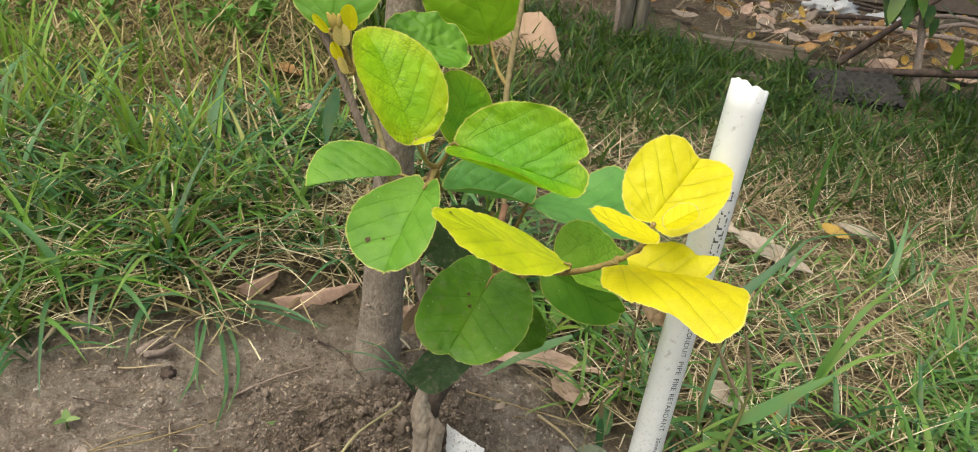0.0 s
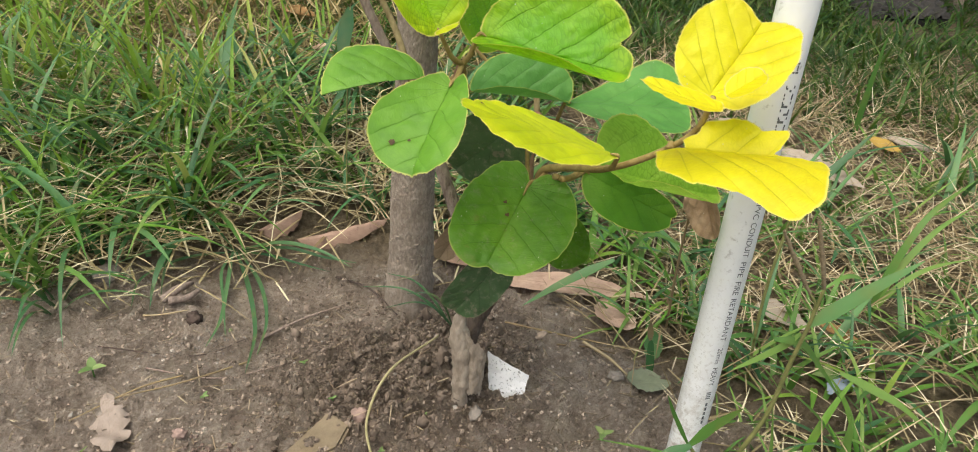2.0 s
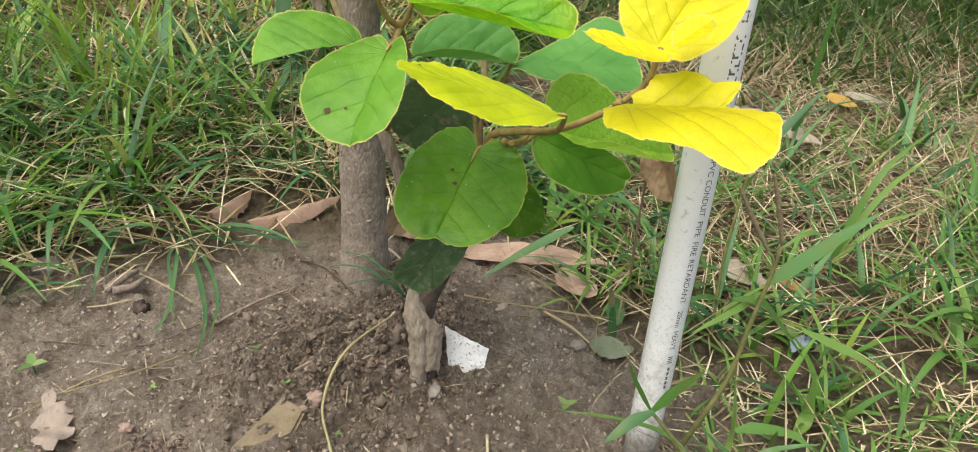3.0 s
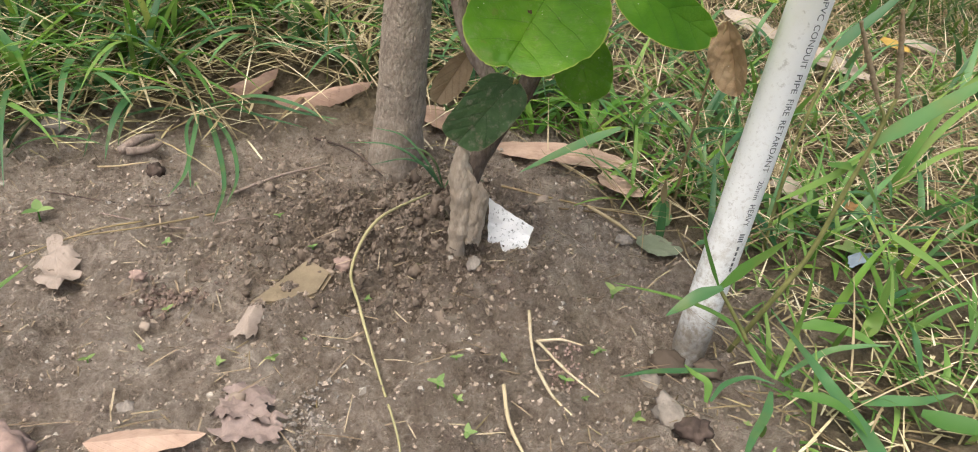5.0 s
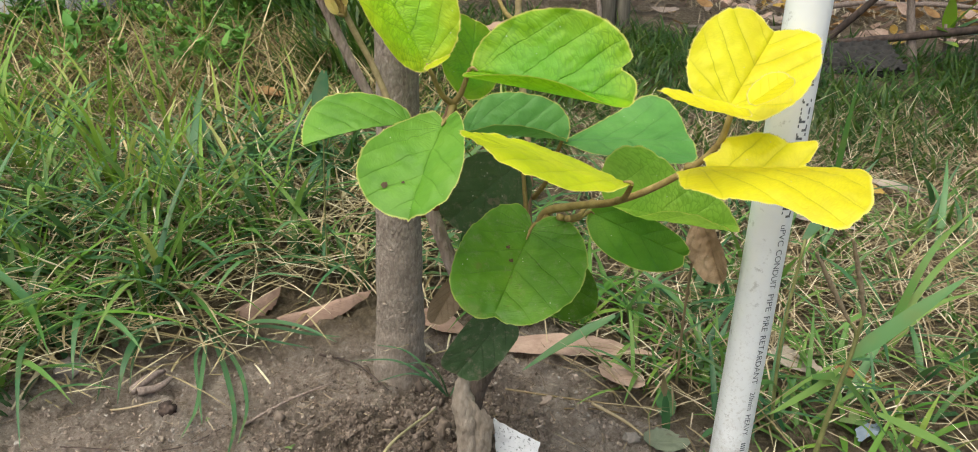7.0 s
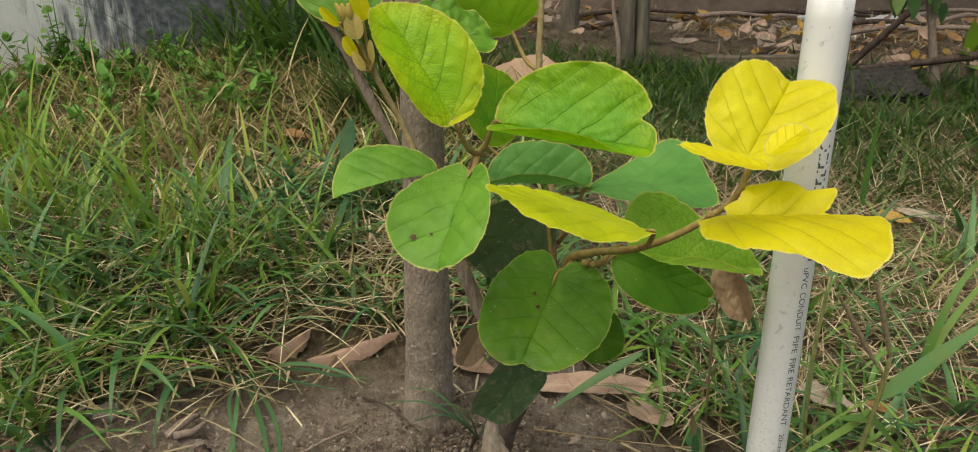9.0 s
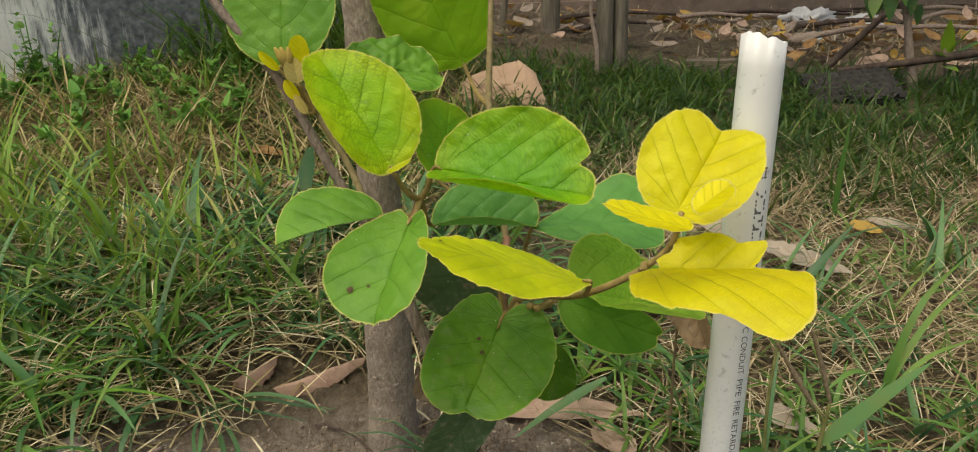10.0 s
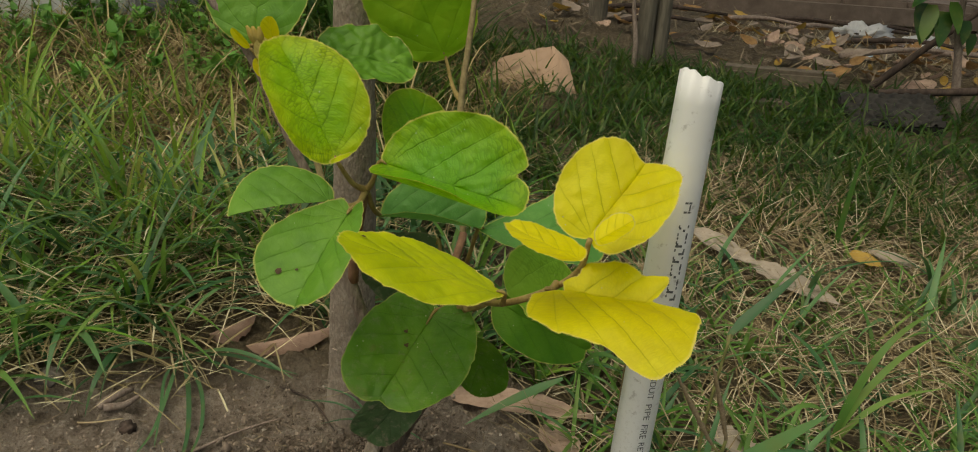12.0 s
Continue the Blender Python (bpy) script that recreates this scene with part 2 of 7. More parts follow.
def leaf_material(name, deep, mid, light, vein, rim, thin, share, blotch=None, gloss=0.5, dust=0.0, lines=1.0, worn=None, ripe=0.0, rungs=0.3):
    """Blade of a broad leaf: curved side veins, ladder veins, hairy rim. UV in leaf widths and lengths."""
    n = Nodes(name)
    uv = n.split(n.coord("UV"))
    ax = n.math("ABSOLUTE", uv[0])
    wob = n.math("MULTIPLY", n.math("SUBTRACT", n.noise(52, 4, 0.6), 0.5), 0.085)
    s = n.math("ADD", n.math("SUBTRACT", uv[1], n.math("ADD", n.math("POWER", ax, 1.2), 0.05)), wob)
    upper = n.math("DIVIDE", n.math("ABSOLUTE", n.math("SUBTRACT", n.math("FRACT", n.math("ADD", n.math("MULTIPLY", s, 4.6), 0.5)), 0.5)), 4.6)
    r = n.math("SQRT", n.math("ADD", n.math("MULTIPLY", uv[0], uv[0]), n.math("MULTIPLY", uv[1], uv[1])))
    turn = n.math("ADD", n.math("DIVIDE", n.math("ARCTAN2", ax, n.math("SUBTRACT", uv[1], 0.04)), 0.42), n.math("MULTIPLY", wob, 3.0))
    lower = n.math("MULTIPLY", n.math("ABSOLUTE", n.math("SUBTRACT", n.math("FRACT", n.math("SUBTRACT", turn, 1.36)), 0.5)), n.math("MULTIPLY", r, 0.42))
    above = n.math("GREATER_THAN", s, 0.0)
    gap = n.math("ADD", n.math("MULTIPLY", above, upper), n.math("MULTIPLY", n.math("SUBTRACT", 1.0, above), n.math("MINIMUM", lower, n.math("ABSOLUTE", s))))
    gap = n.math("MINIMUM", gap, n.math("ADD", ax, n.math("MULTIPLY", uv[1], 0.003)))
    fade = n.band(n.attribute("edge"), 1.02, 0.55)
    veins = n.math("MULTIPLY", n.band(gap, 0.0095, 0.0015), n.math("ADD", n.math("MULTIPLY", fade, 0.7), 0.3))
    near_vein = n.band(gap, 0.06, 0.0)
    side = n.math("ADD", n.math("MULTIPLY", uv[0], 17.0), n.math("MULTIPLY", n.noise(90, 3), 2.5))
    along = n.math("ADD", n.math("MULTIPLY", r, 38.0), n.math("MULTIPLY", n.noise(110, 3, 0.6), 2.0))
    mesh_gap = n.voronoi(1.0, "DISTANCE_TO_EDGE", n.join(side, along))
    ladder_line = n.math("MULTIPLY", n.band(mesh_gap, 0.13, 0.02), n.band(n.noise(48, 4), 0.34, 0.62))
    tone = n.noise(32, 4, 0.6)
    col = n.ramp(tone, [(0.3, deep), (0.5, mid), (0.72, light)])
    if ripe:
        ripening = n.math("ADD", n.attribute("edge"), n.math("MULTIPLY", n.math("SUBTRACT", n.noise(38, 4, 0.6), 0.5), 0.9))
        col = n.mix(n.math("MULTIPLY", n.band(ripening, 0.5, 1.05), ripe), col, (0.64, 0.66, 0.012))
    col = n.mix(n.math("MULTIPLY", near_vein, 0.12 * lines), col, vein)
    col = n.mix(n.math("MULTIPLY", ladder_line, rungs), col, vein)
    col = n.mix(n.math("MULTIPLY", veins, 0.62 * lines), col, vein)
    if blotch:
        col = n.mix(n.math("MULTIPLY", n.band(n.noise(75, 4, 0.7), 0.6, 0.72), 0.75), col, blotch)
    if dust:
        col = n.mix(n.math("MULTIPLY", n.band(n.noise(210, 5, 0.75), 0.5, 0.75), dust), col, (0.35, 0.3, 0.23))
    if worn:
        col = n.mix(n.math("MULTIPLY", n.band(n.math("ADD", uv[1], n.math("MULTIPLY", n.noise(70, 4, 0.7), 0.35)), 1.14, 1.28), 0.7), col, worn)
    speck = n.band(n.voronoi(260), 0.09 + 0.12 * dust, 0.05)
    col = n.mix(n.math("MULTIPLY", speck, n.band(n.noise(90, 1), 0.55, 0.65)), col, (0.62, 0.62, 0.5))
    col = n.mix(n.band(n.attribute("edge"), 0.976, 0.998), col, rim)
    quilt = n.math("MULTIPLY", n.noise(420, 3, 0.6), 0.4)
    relief = n.math("SUBTRACT", n.math("ADD", quilt, n.math("MULTIPLY", n.band(mesh_gap, 0.0, 0.3), 0.12 + 0.22 * rungs)), n.math("MULTIPLY", veins, 0.7))
    n.bump(relief, 0.6, 0.0007)
    return n.finish(col, gloss, specular=0.4, thin=n.mix(0.5, col, thin), thin_share=share)


def blade_material(name, stops, share=0.35, rough=0.5, thin=(0.2, 0.34, 0.05)):
    n = Nodes(name)
    col = n.ramp(n.island(), stops)
    col = n.mix(n.math("MULTIPLY", n.band(n.noise(45, 3), 0.45, 0.75), 0.35), col, (0.23, 0.21, 0.06))
    return n.finish(col, rough, specular=0.35, thin=n.mix(0.5, col, thin), thin_share=share)


def dry_leaf_material(name, dark, light, spot):
    n = Nodes(name)
    uv = n.split(n.coord("UV"))
    ax = n.math("ABSOLUTE", uv[0])
    s = n.math("SUBTRACT", uv[1], n.math("MULTIPLY", ax, 0.6))
    tri = n.math("ABSOLUTE", n.math("SUBTRACT", n.math("FRACT", n.math("MULTIPLY", s, 11.0)), 0.5))
    veins = n.math("MAXIMUM", n.band(tri, 0.09, 0.0), n.band(ax, 0.03, 0.008))
    col = n.ramp(n.noise(55, 5, 0.65), [(0.3, dark), (0.65, light)])
    col = n.mix(n.math("MULTIPLY", veins, 0.35), col, light)
    col = n.mix(n.math("MULTIPLY", n.band(n.noise(130, 4, 0.7), 0.57, 0.7), 0.7), col, spot)
    n.bump(n.math("ADD", n.noise(220, 4), n.math("MULTIPLY", veins, 0.6)), 0.5, 0.001)
    return n.finish(col, 0.7, specular=0.3, thin=light, thin_share=0.15)


def bark_material(name, dark, light, scale=(60, 60, 28), dust=(0.3, 0.26, 0.215), dust_share=0.4):
    n = Nodes(name)
    m = n.t.nodes.new("ShaderNodeMapping")
    m.inputs["Scale"].default_value = scale
    n.t.links.new(n.coord(), m.inputs["Vector"])
    v = m.outputs[0]
    cell = n.voronoi(3.0, vector=v)
    col = n.ramp(n.noise(1.2, 6, 0.65, vector=v), [(0.3, dark), (0.7, light)])
    col = n.mix(n.math("MULTIPLY", n.band(n.noise(2.5, 5, 0.7, vector=v), 0.45, 0.7), dust_share), col, dust)
    col = n.mix(n.math("MULTIPLY", n.band(cell, 0.5, 0.75), 0.5), col, dark)
    n.bump(n.math("ADD", n.math("MULTIPLY", n.noise(3.5, 6, 0.7, vector=v), 1.0), n.math("MULTIPLY", cell, -0.5)), 0.8, 0.0025)
    return n.finish(col, 0.9, specular=0.25)


def plain_material(name, a, b, scale=40, rough=0.8, bump=0.3, depth=0.002, metallic=0.0, specular=0.4, thin=None, share=0.2):
    n = Nodes(name)
    col = n.ramp(n.noise(scale, 6, 0.65), [(0.3, a), (0.7, b)])
    n.bump(n.noise(scale * 3, 5, 0.7), bump, depth)
    return n.finish(col, rough, metallic, specular, thin, share)


def crumb_material(name, stops):
    """Soil crumbs, each of its own tone."""
    n = Nodes(name)
    col = n.mix(0.35, n.ramp(n.island(), stops), n.ramp(n.noise(300, 4, 0.7), stops))
    n.bump(n.noise(900, 3, 0.7), 0.5, 0.001)
    return n.finish(col, 0.95, specular=0.2)


def pvc_material():
    n = Nodes("white_pvc")
    z = n.split(n.coord())[2]
    col = n.ramp(n.noise(25, 3), [(0.3, (0.72, 0.73, 0.735)), (0.7, (0.82, 0.83, 0.84))])
    scuff = n.math("MULTIPLY", n.band(n.noise(170, 4, 0.7), 0.60, 0.70), 0.55)
    grime = n.math("MULTIPLY", n.band(z, 0.30, 0.08), n.band(n.noise(420, 4, 0.75), 0.52, 0.66))
    col = n.mix(n.math("MULTIPLY", grime, 0.55), col, (0.40, 0.37, 0.33))
    col = n.mix(scuff, col, (0.36, 0.35, 0.34))
    mud = n.math("MULTIPLY", n.band(z, 0.17, 0.05), n.band(n.noise(150, 5, 0.75), 0.42, 0.66))
    col = n.mix(mud, col, (0.33, 0.28, 0.225))
    wet = n.math("MULTIPLY", n.band(z, 0.088, 0.050), n.band(n.noise(60, 4), 0.22, 0.5))
    col = n.mix(n.math("MULTIPLY", wet, 0.85), col, n.ramp(n.noise(180, 5, 0.7), [(0.35, (0.07, 0.058, 0.042)), (0.65, (0.19, 0.158, 0.12))]))
    n.bump(n.noise(300, 3), 0.08, 0.001)
    return n.finish(col, 0.42, specular=0.45)


def wall_material():
    n = Nodes("stained_whitewash")
    m = n.t.nodes.new("ShaderNodeMapping")
    m.inputs["Scale"].default_value = (1.0, 1.0, 0.14)
    n.t.links.new(n.coord(), m.inputs["Vector"])
    streak = n.noise(34, 8, 0.75, vector=m.outputs[0])
    x = n.split(n.coord())[0]
    share = n.math("ADD", n.math("MULTIPLY", n.band(x, 0.05, 0.75), 0.46), -0.23)
    stain = n.band(n.math("ADD", streak, share), 0.42, 0.62)
    col = n.ramp(n.noise(9, 5), [(0.3, (0.70, 0.71, 0.70)), (0.7, (0.84, 0.84, 0.83))])
    col = n.mix(stain, col, n.ramp(n.noise(70, 4), [(0.3, (0.07, 0.08, 0.094)), (0.7, (0.22, 0.236, 0.258))]))
    n.bump(n.noise(60, 5), 0.4, 0.004)
    return n.finish(col, 0.9, specular=0.2)


def foil_material():
    n = Nodes("crinkled_foil")
    col = n.ramp(n.noise(420, 3, 0.8), [(0.36, (0.2, 0.2, 0.2)), (0.42, (0.88, 0.88, 0.89))])
    n.bump(n.noise(160, 3), 0.5, 0.002)
    return n.finish(col, 0.45, 0.05, 0.5)


SOIL = soil_material()
CLOD = crumb_material("soil_clod", [(0.0, (0.08, 0.061, 0.047)), (0.6, (0.15, 0.117, 0.092)), (1.0, (0.24, 0.192, 0.154))])
SOIL_CRUMB = crumb_material("soil_crumb", [(0.0, (0.18, 0.14, 0.108)), (0.6, (0.31, 0.25, 0.20)), (1.0, (0.44, 0.365, 0.30))])
GRIT = plain_material("pale_grit", (0.24, 0.21, 0.175), (0.46, 0.42, 0.37), 90, 0.85)
YELLOW = leaf_material("yellow_leaf", (0.70, 0.61, 0.008), (0.81, 0.745, 0.011), (0.88, 0.83, 0.025), (0.33, 0.34, 0.006), (0.85, 0.74, 0.16), (0.9, 0.79, 0.015), 0.42, lines=0.5, rungs=0.12)
LIME = leaf_material("yellow_green_leaf", (0.22, 0.50, 0.008), (0.33, 0.62, 0.012), (0.44, 0.69, 0.018), (0.10, 0.25, 0.006), (0.74, 0.70, 0.12), (0.48, 0.74, 0.015), 0.42, lines=0.7, ripe=0.5, rungs=0.6)
LEMON = leaf_material("lemon_leaf", (0.40, 0.51, 0.008), (0.55, 0.64, 0.012), (0.70, 0.73, 0.02), (0.24, 0.33, 0.006), (0.80, 0.74, 0.14), (0.7, 0.74, 0.015), 0.40, lines=0.6, rungs=0.18)
BRIGHT = leaf_material("bright_green_leaf", (0.09, 0.295, 0.006), (0.15, 0.41, 0.008), (0.24, 0.50, 0.014), (0.05, 0.18, 0.004), (0.64, 0.64, 0.12), (0.28, 0.62, 0.015), 0.38, lines=0.55, ripe=0.2, rungs=0.48)
SMOOTH = leaf_material("smooth_green_leaf", (0.19, 0.42, 0.014), (0.27, 0.53, 0.02), (0.37, 0.60, 0.03), (0.13, 0.32, 0.01), (0.55, 0.6, 0.12), (0.30, 0.62, 0.02), 0.38, lines=0.2, rungs=0.06)
GREEN = leaf_material("green_leaf", (0.085, 0.235, 0.018), (0.135, 0.325, 0.027), (0.19, 0.395, 0.042), (0.055, 0.17, 0.012), (0.50, 0.54, 0.15), (0.22, 0.5, 0.04), 0.32, lines=0.2, rungs=0.14)
PALE = leaf_material("grey_green_leaf", (0.085, 0.26, 0.05), (0.12, 0.335, 0.068), (0.165, 0.40, 0.09), (0.06, 0.17, 0.035), (0.45, 0.5, 0.14), (0.22, 0.5, 0.07), 0.32, lines=0.4, rungs=0.16)
DEEP = leaf_material("old_green_leaf", (0.055, 0.165, 0.008), (0.095, 0.245, 0.013), (0.15, 0.315, 0.02), (0.038, 0.115, 0.006), (0.30, 0.36, 0.08), (0.17, 0.36, 0.02), 0.30, blotch=(0.13, 0.17, 0.025), dust=0.3, lines=0.22, rungs=0.16, worn=(0.26, 0.23, 0.10))
SOFT = leaf_material("soft_green_leaf", (0.23, 0.48, 0.045), (0.32, 0.58, 0.065), (0.41, 0.65, 0.09), (0.11, 0.28, 0.02), (0.66, 0.68, 0.18), (0.45, 0.74, 0.08), 0.5, lines=0.45, rungs=0.5)
MATURE = leaf_material("mature_green_leaf", (0.065, 0.22, 0.012), (0.11, 0.31, 0.018), (0.17, 0.38, 0.03), (0.045, 0.15, 0.008), (0.45, 0.50, 0.12), (0.24, 0.52, 0.03), 0.36, lines=0.3, rungs=0.2)
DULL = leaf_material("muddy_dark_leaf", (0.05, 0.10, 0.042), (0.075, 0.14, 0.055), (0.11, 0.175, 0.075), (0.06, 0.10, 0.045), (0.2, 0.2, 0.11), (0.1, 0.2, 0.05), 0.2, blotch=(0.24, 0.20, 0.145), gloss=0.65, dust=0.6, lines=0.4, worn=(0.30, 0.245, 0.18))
FRINGE = plain_material("pale_leaf_hairs", (0.55, 0.50, 0.10), (0.75, 0.70, 0.22), 200, 0.8, thin=(0.7, 0.65, 0.15), share=0.4)
ROOT = blade_material("root_threads", [(0.0, (0.10, 0.07, 0.045)), (0.6, (0.26, 0.195, 0.13)), (1.0, (0.48, 0.40, 0.28))], 0.1, 0.8, (0.3, 0.22, 0.12))
FALLEN = dry_leaf_material("grey_green_fallen_leaf", (0.15, 0.175, 0.11), (0.25, 0.28, 0.19), (0.13, 0.12, 0.085))
HUNG_LEAF = leaf_material("russet_withered_leaf", (0.25, 0.16, 0.085), (0.37, 0.255, 0.15), (0.50, 0.38, 0.25), (0.19, 0.125, 0.07), (0.40, 0.30, 0.18), (0.42, 0.27, 0.10), 0.25, gloss=0.7, dust=0.2, lines=0.5)
BROWN_OLD = leaf_material("withered_leaf", (0.20, 0.14, 0.085), (0.31, 0.225, 0.145), (0.42, 0.32, 0.22), (0.16, 0.115, 0.07), (0.33, 0.26, 0.15), (0.36, 0.25, 0.11), 0.2, gloss=0.75, dust=0.4)
SPOT = plain_material("brown_spot", (0.05, 0.032, 0.018), (0.12, 0.075, 0.035), 500, 0.8)
SHOOT = plain_material("hairy_tan_shoot", (0.20, 0.15, 0.07), (0.36, 0.29, 0.15), 220, 0.8, 0.6, 0.001)
PETIOLE = plain_material("hairy_brown_petiole", (0.22, 0.15, 0.05), (0.37, 0.28, 0.10), 160, 0.75, 0.6, 0.001)
RED_STEM = plain_material("red_brown_branch", (0.17, 0.085, 0.05), (0.29, 0.165, 0.095), 140, 0.7, 0.6, 0.001)
GREY_TWIG = bark_material("grey_brown_twig", (0.21, 0.155, 0.125), (0.40, 0.325, 0.28), (160, 160, 60), dust_share=0.2)
BARK = bark_material("dusty_trunk_bark", (0.22, 0.176, 0.14), (0.40, 0.335, 0.275), (150, 150, 80), dust=(0.52, 0.455, 0.385), dust_share=0.6)
STEM_BARK = bark_material("muddy_stem_bark", (0.10, 0.074, 0.058), (0.19, 0.147, 0.118), (140, 140, 60))
STUMP = bark_material("mud_caked_stump", (0.25, 0.20, 0.153), (0.49, 0.415, 0.335), (110, 110, 50), dust=(0.44, 0.37, 0.30))
PVC = pvc_material()
INK = plain_material("grey_ink", (0.055, 0.06, 0.07), (0.16, 0.165, 0.175), 400, 0.7)
FOIL = foil_material()
TAN_LEAF = dry_leaf_material("pinkish_dry_leaf", (0.36, 0.235, 0.175), (0.58, 0.42, 0.325), (0.22, 0.14, 0.10))
PALE_LEAF = dry_leaf_material("pale_dry_leaf", (0.30, 0.245, 0.19), (0.48, 0.41, 0.335), (0.2, 0.155, 0.11))
GREY_LEAF = dry_leaf_material("grey_dry_leaf", (0.22, 0.172, 0.135), (0.37, 0.30, 0.245), (0.13, 0.10, 0.078))
SHRIVEL = dry_leaf_material("shrivelled_dry_leaf", (0.24, 0.19, 0.157), (0.40, 0.33, 0.28), (0.14, 0.108, 0.086))
ROLLED_LEAF = dry_leaf_material("rolled_dry_leaf", (0.26, 0.165, 0.122), (0.45, 0.31, 0.235), (0.15, 0.095, 0.07))
RUST_LEAF = dry_leaf_material("rusty_dry_leaf", (0.20, 0.105, 0.04), (0.40, 0.24, 0.10), (0.1, 0.055, 0.03))
OCHRE_LEAF = dry_leaf_material("orange_yellow_dry_leaf", (0.40, 0.25, 0.05), (0.55, 0.37, 0.09), (0.3, 0.2, 0.12))
GRASS = blade_material("green_grass", [(0.0, (0.055, 0.17, 0.022)), (0.4, (0.10, 0.26, 0.032)), (0.7, (0.17, 0.345, 0.042)), (0.9, (0.28, 0.41, 0.07)), (1.0, (0.44, 0.44, 0.15))])
SEDGE = blade_material("dark_sedge", [(0.0, (0.034, 0.105, 0.042)), (0.6, (0.07, 0.18, 0.065)), (1.0, (0.125, 0.26, 0.095))], 0.25, 0.4, (0.11, 0.25, 0.065))
# Darker copy of SEDGE, with shade mixed into the blade colours.
SHADED_SEDGE = blade_material("shaded_sedge", [(0.0, (0.028, 0.08, 0.034)), (0.6, (0.055, 0.135, 0.055)), (1.0, (0.095, 0.20, 0.08))], 0.2, 0.4, (0.09, 0.2, 0.06))
# Near-black grass for the back: shade is put into its greens.
SHADED_GRASS = blade_material("shaded_grass", [(0.0, (0.011, 0.041, 0.006)), (0.5, (0.021, 0.071, 0.010)), (0.82, (0.043, 0.115, 0.016)), (0.95, (0.11, 0.17, 0.04)), (1.0, (0.20, 0.18, 0.08))])
MEADOW = blade_material("meadow_grass", [(0.0, (0.063, 0.168, 0.035)), (0.6, (0.125, 0.27, 0.057)), (1.0, (0.22, 0.365, 0.085))])
FRESH = blade_material("yellow_green_grass", [(0.0, (0.15, 0.30, 0.035)), (0.5, (0.24, 0.40, 0.05)), (0.85, (0.36, 0.46, 0.08)), (1.0, (0.50, 0.48, 0.16))], 0.4)
DIM_GRASS = blade_material("dull_green_grass", [(0.0, (0.04, 0.115, 0.017)), (0.5, (0.075, 0.18, 0.025)), (0.8, (0.13, 0.235, 0.035)), (1.0, (0.27, 0.28, 0.085))])
REED = blade_material("dark_reed_grass", [(0.0, (0.022, 0.075, 0.013)), (0.6, (0.045, 0.13, 0.022)), (1.0, (0.085, 0.19, 0.035))])
WEED = blade_material("weed_leaf", [(0.0, (0.075, 0.225, 0.04)), (0.6, (0.14, 0.35, 0.065)), (1.0, (0.22, 0.44, 0.10))])
SPROUT = blade_material("seedling_leaf", [(0.0, (0.11, 0.20, 0.06)), (1.0, (0.24, 0.33, 0.12))], 0.2, 0.6, (0.25, 0.3, 0.1))
STRAW = blade_material("dry_straw", [(0.0, (0.15, 0.105, 0.055)), (0.4, (0.34, 0.26, 0.145)), (0.75, (0.56, 0.46, 0.30)), (1.0, (0.76, 0.68, 0.50))], 0.15, 0.7, (0.45, 0.35, 0.16))
OLD_STRAW = blade_material("old_straw", [(0.0, (0.20, 0.155, 0.08)), (0.4, (0.41, 0.335, 0.18)), (0.75, (0.62, 0.535, 0.33)), (1.0, (0.80, 0.73, 0.52))], 0.15, 0.7, (0.42, 0.33, 0.14))
TAWNY = blade_material("tawny_dead_grass", [(0.0, (0.15, 0.11, 0.045)), (0.4, (0.32, 0.25, 0.11)), (0.75, (0.52, 0.43, 0.22)), (1.0, (0.72, 0.63, 0.40))], 0.2, 0.75, (0.33, 0.25, 0.09))
BROWN_STRAW = blade_material("brown_straw", [(0.0, (0.09, 0.067, 0.03)), (0.4, (0.185, 0.14, 0.06)), (0.75, (0.31, 0.245, 0.115)), (1.0, (0.50, 0.42, 0.24))], 0.15, 0.8, (0.25, 0.18, 0.06))
# Straw along the path, its colour darkened to stand in for tree shade.
SHADED_STRAW = blade_material("shaded_litter_straw", [(0.0, (0.08, 0.058, 0.04)), (0.5, (0.17, 0.125, 0.085)), (0.9, (0.28, 0.215, 0.145)), (1.0, (0.42, 0.34, 0.24))], 0.1, 0.8, (0.2, 0.14, 0.07))
PALE_STRAW = plain_material("bleached_straw", (0.37, 0.30, 0.195), (0.55, 0.465, 0.33), 160, 0.7)
BLEACHED = dry_leaf_material("bleached_leaf", (0.30, 0.27, 0.23), (0.43, 0.40, 0.355), (0.2, 0.17, 0.13))
NEW_LEAF = blade_material("young_shrub_leaf", [(0.0, (0.10, 0.26, 0.02)), (1.0, (0.26, 0.42, 0.03))], 0.35, 0.35)
SEEDHEAD = plain_material("brown_seed_head", (0.16, 0.12, 0.075), (0.32, 0.255, 0.16), 700, 0.9)
BUD = leaf_material("furry_bud_leaf", (0.56, 0.44, 0.12), (0.68, 0.55, 0.18), (0.75, 0.63, 0.26), (0.46, 0.34, 0.08), (0.78, 0.66, 0.3), (0.7, 0.55, 0.1), 0.3, gloss=0.8)
YOUNG_STEM = plain_material("olive_grass_stem", (0.13, 0.14, 0.045), (0.25, 0.25, 0.09), 120, 0.6)
OCHRE_STONE = plain_material("ochre_stone", (0.14, 0.108, 0.068), (0.24, 0.19, 0.125), 60, 0.9, 0.6)
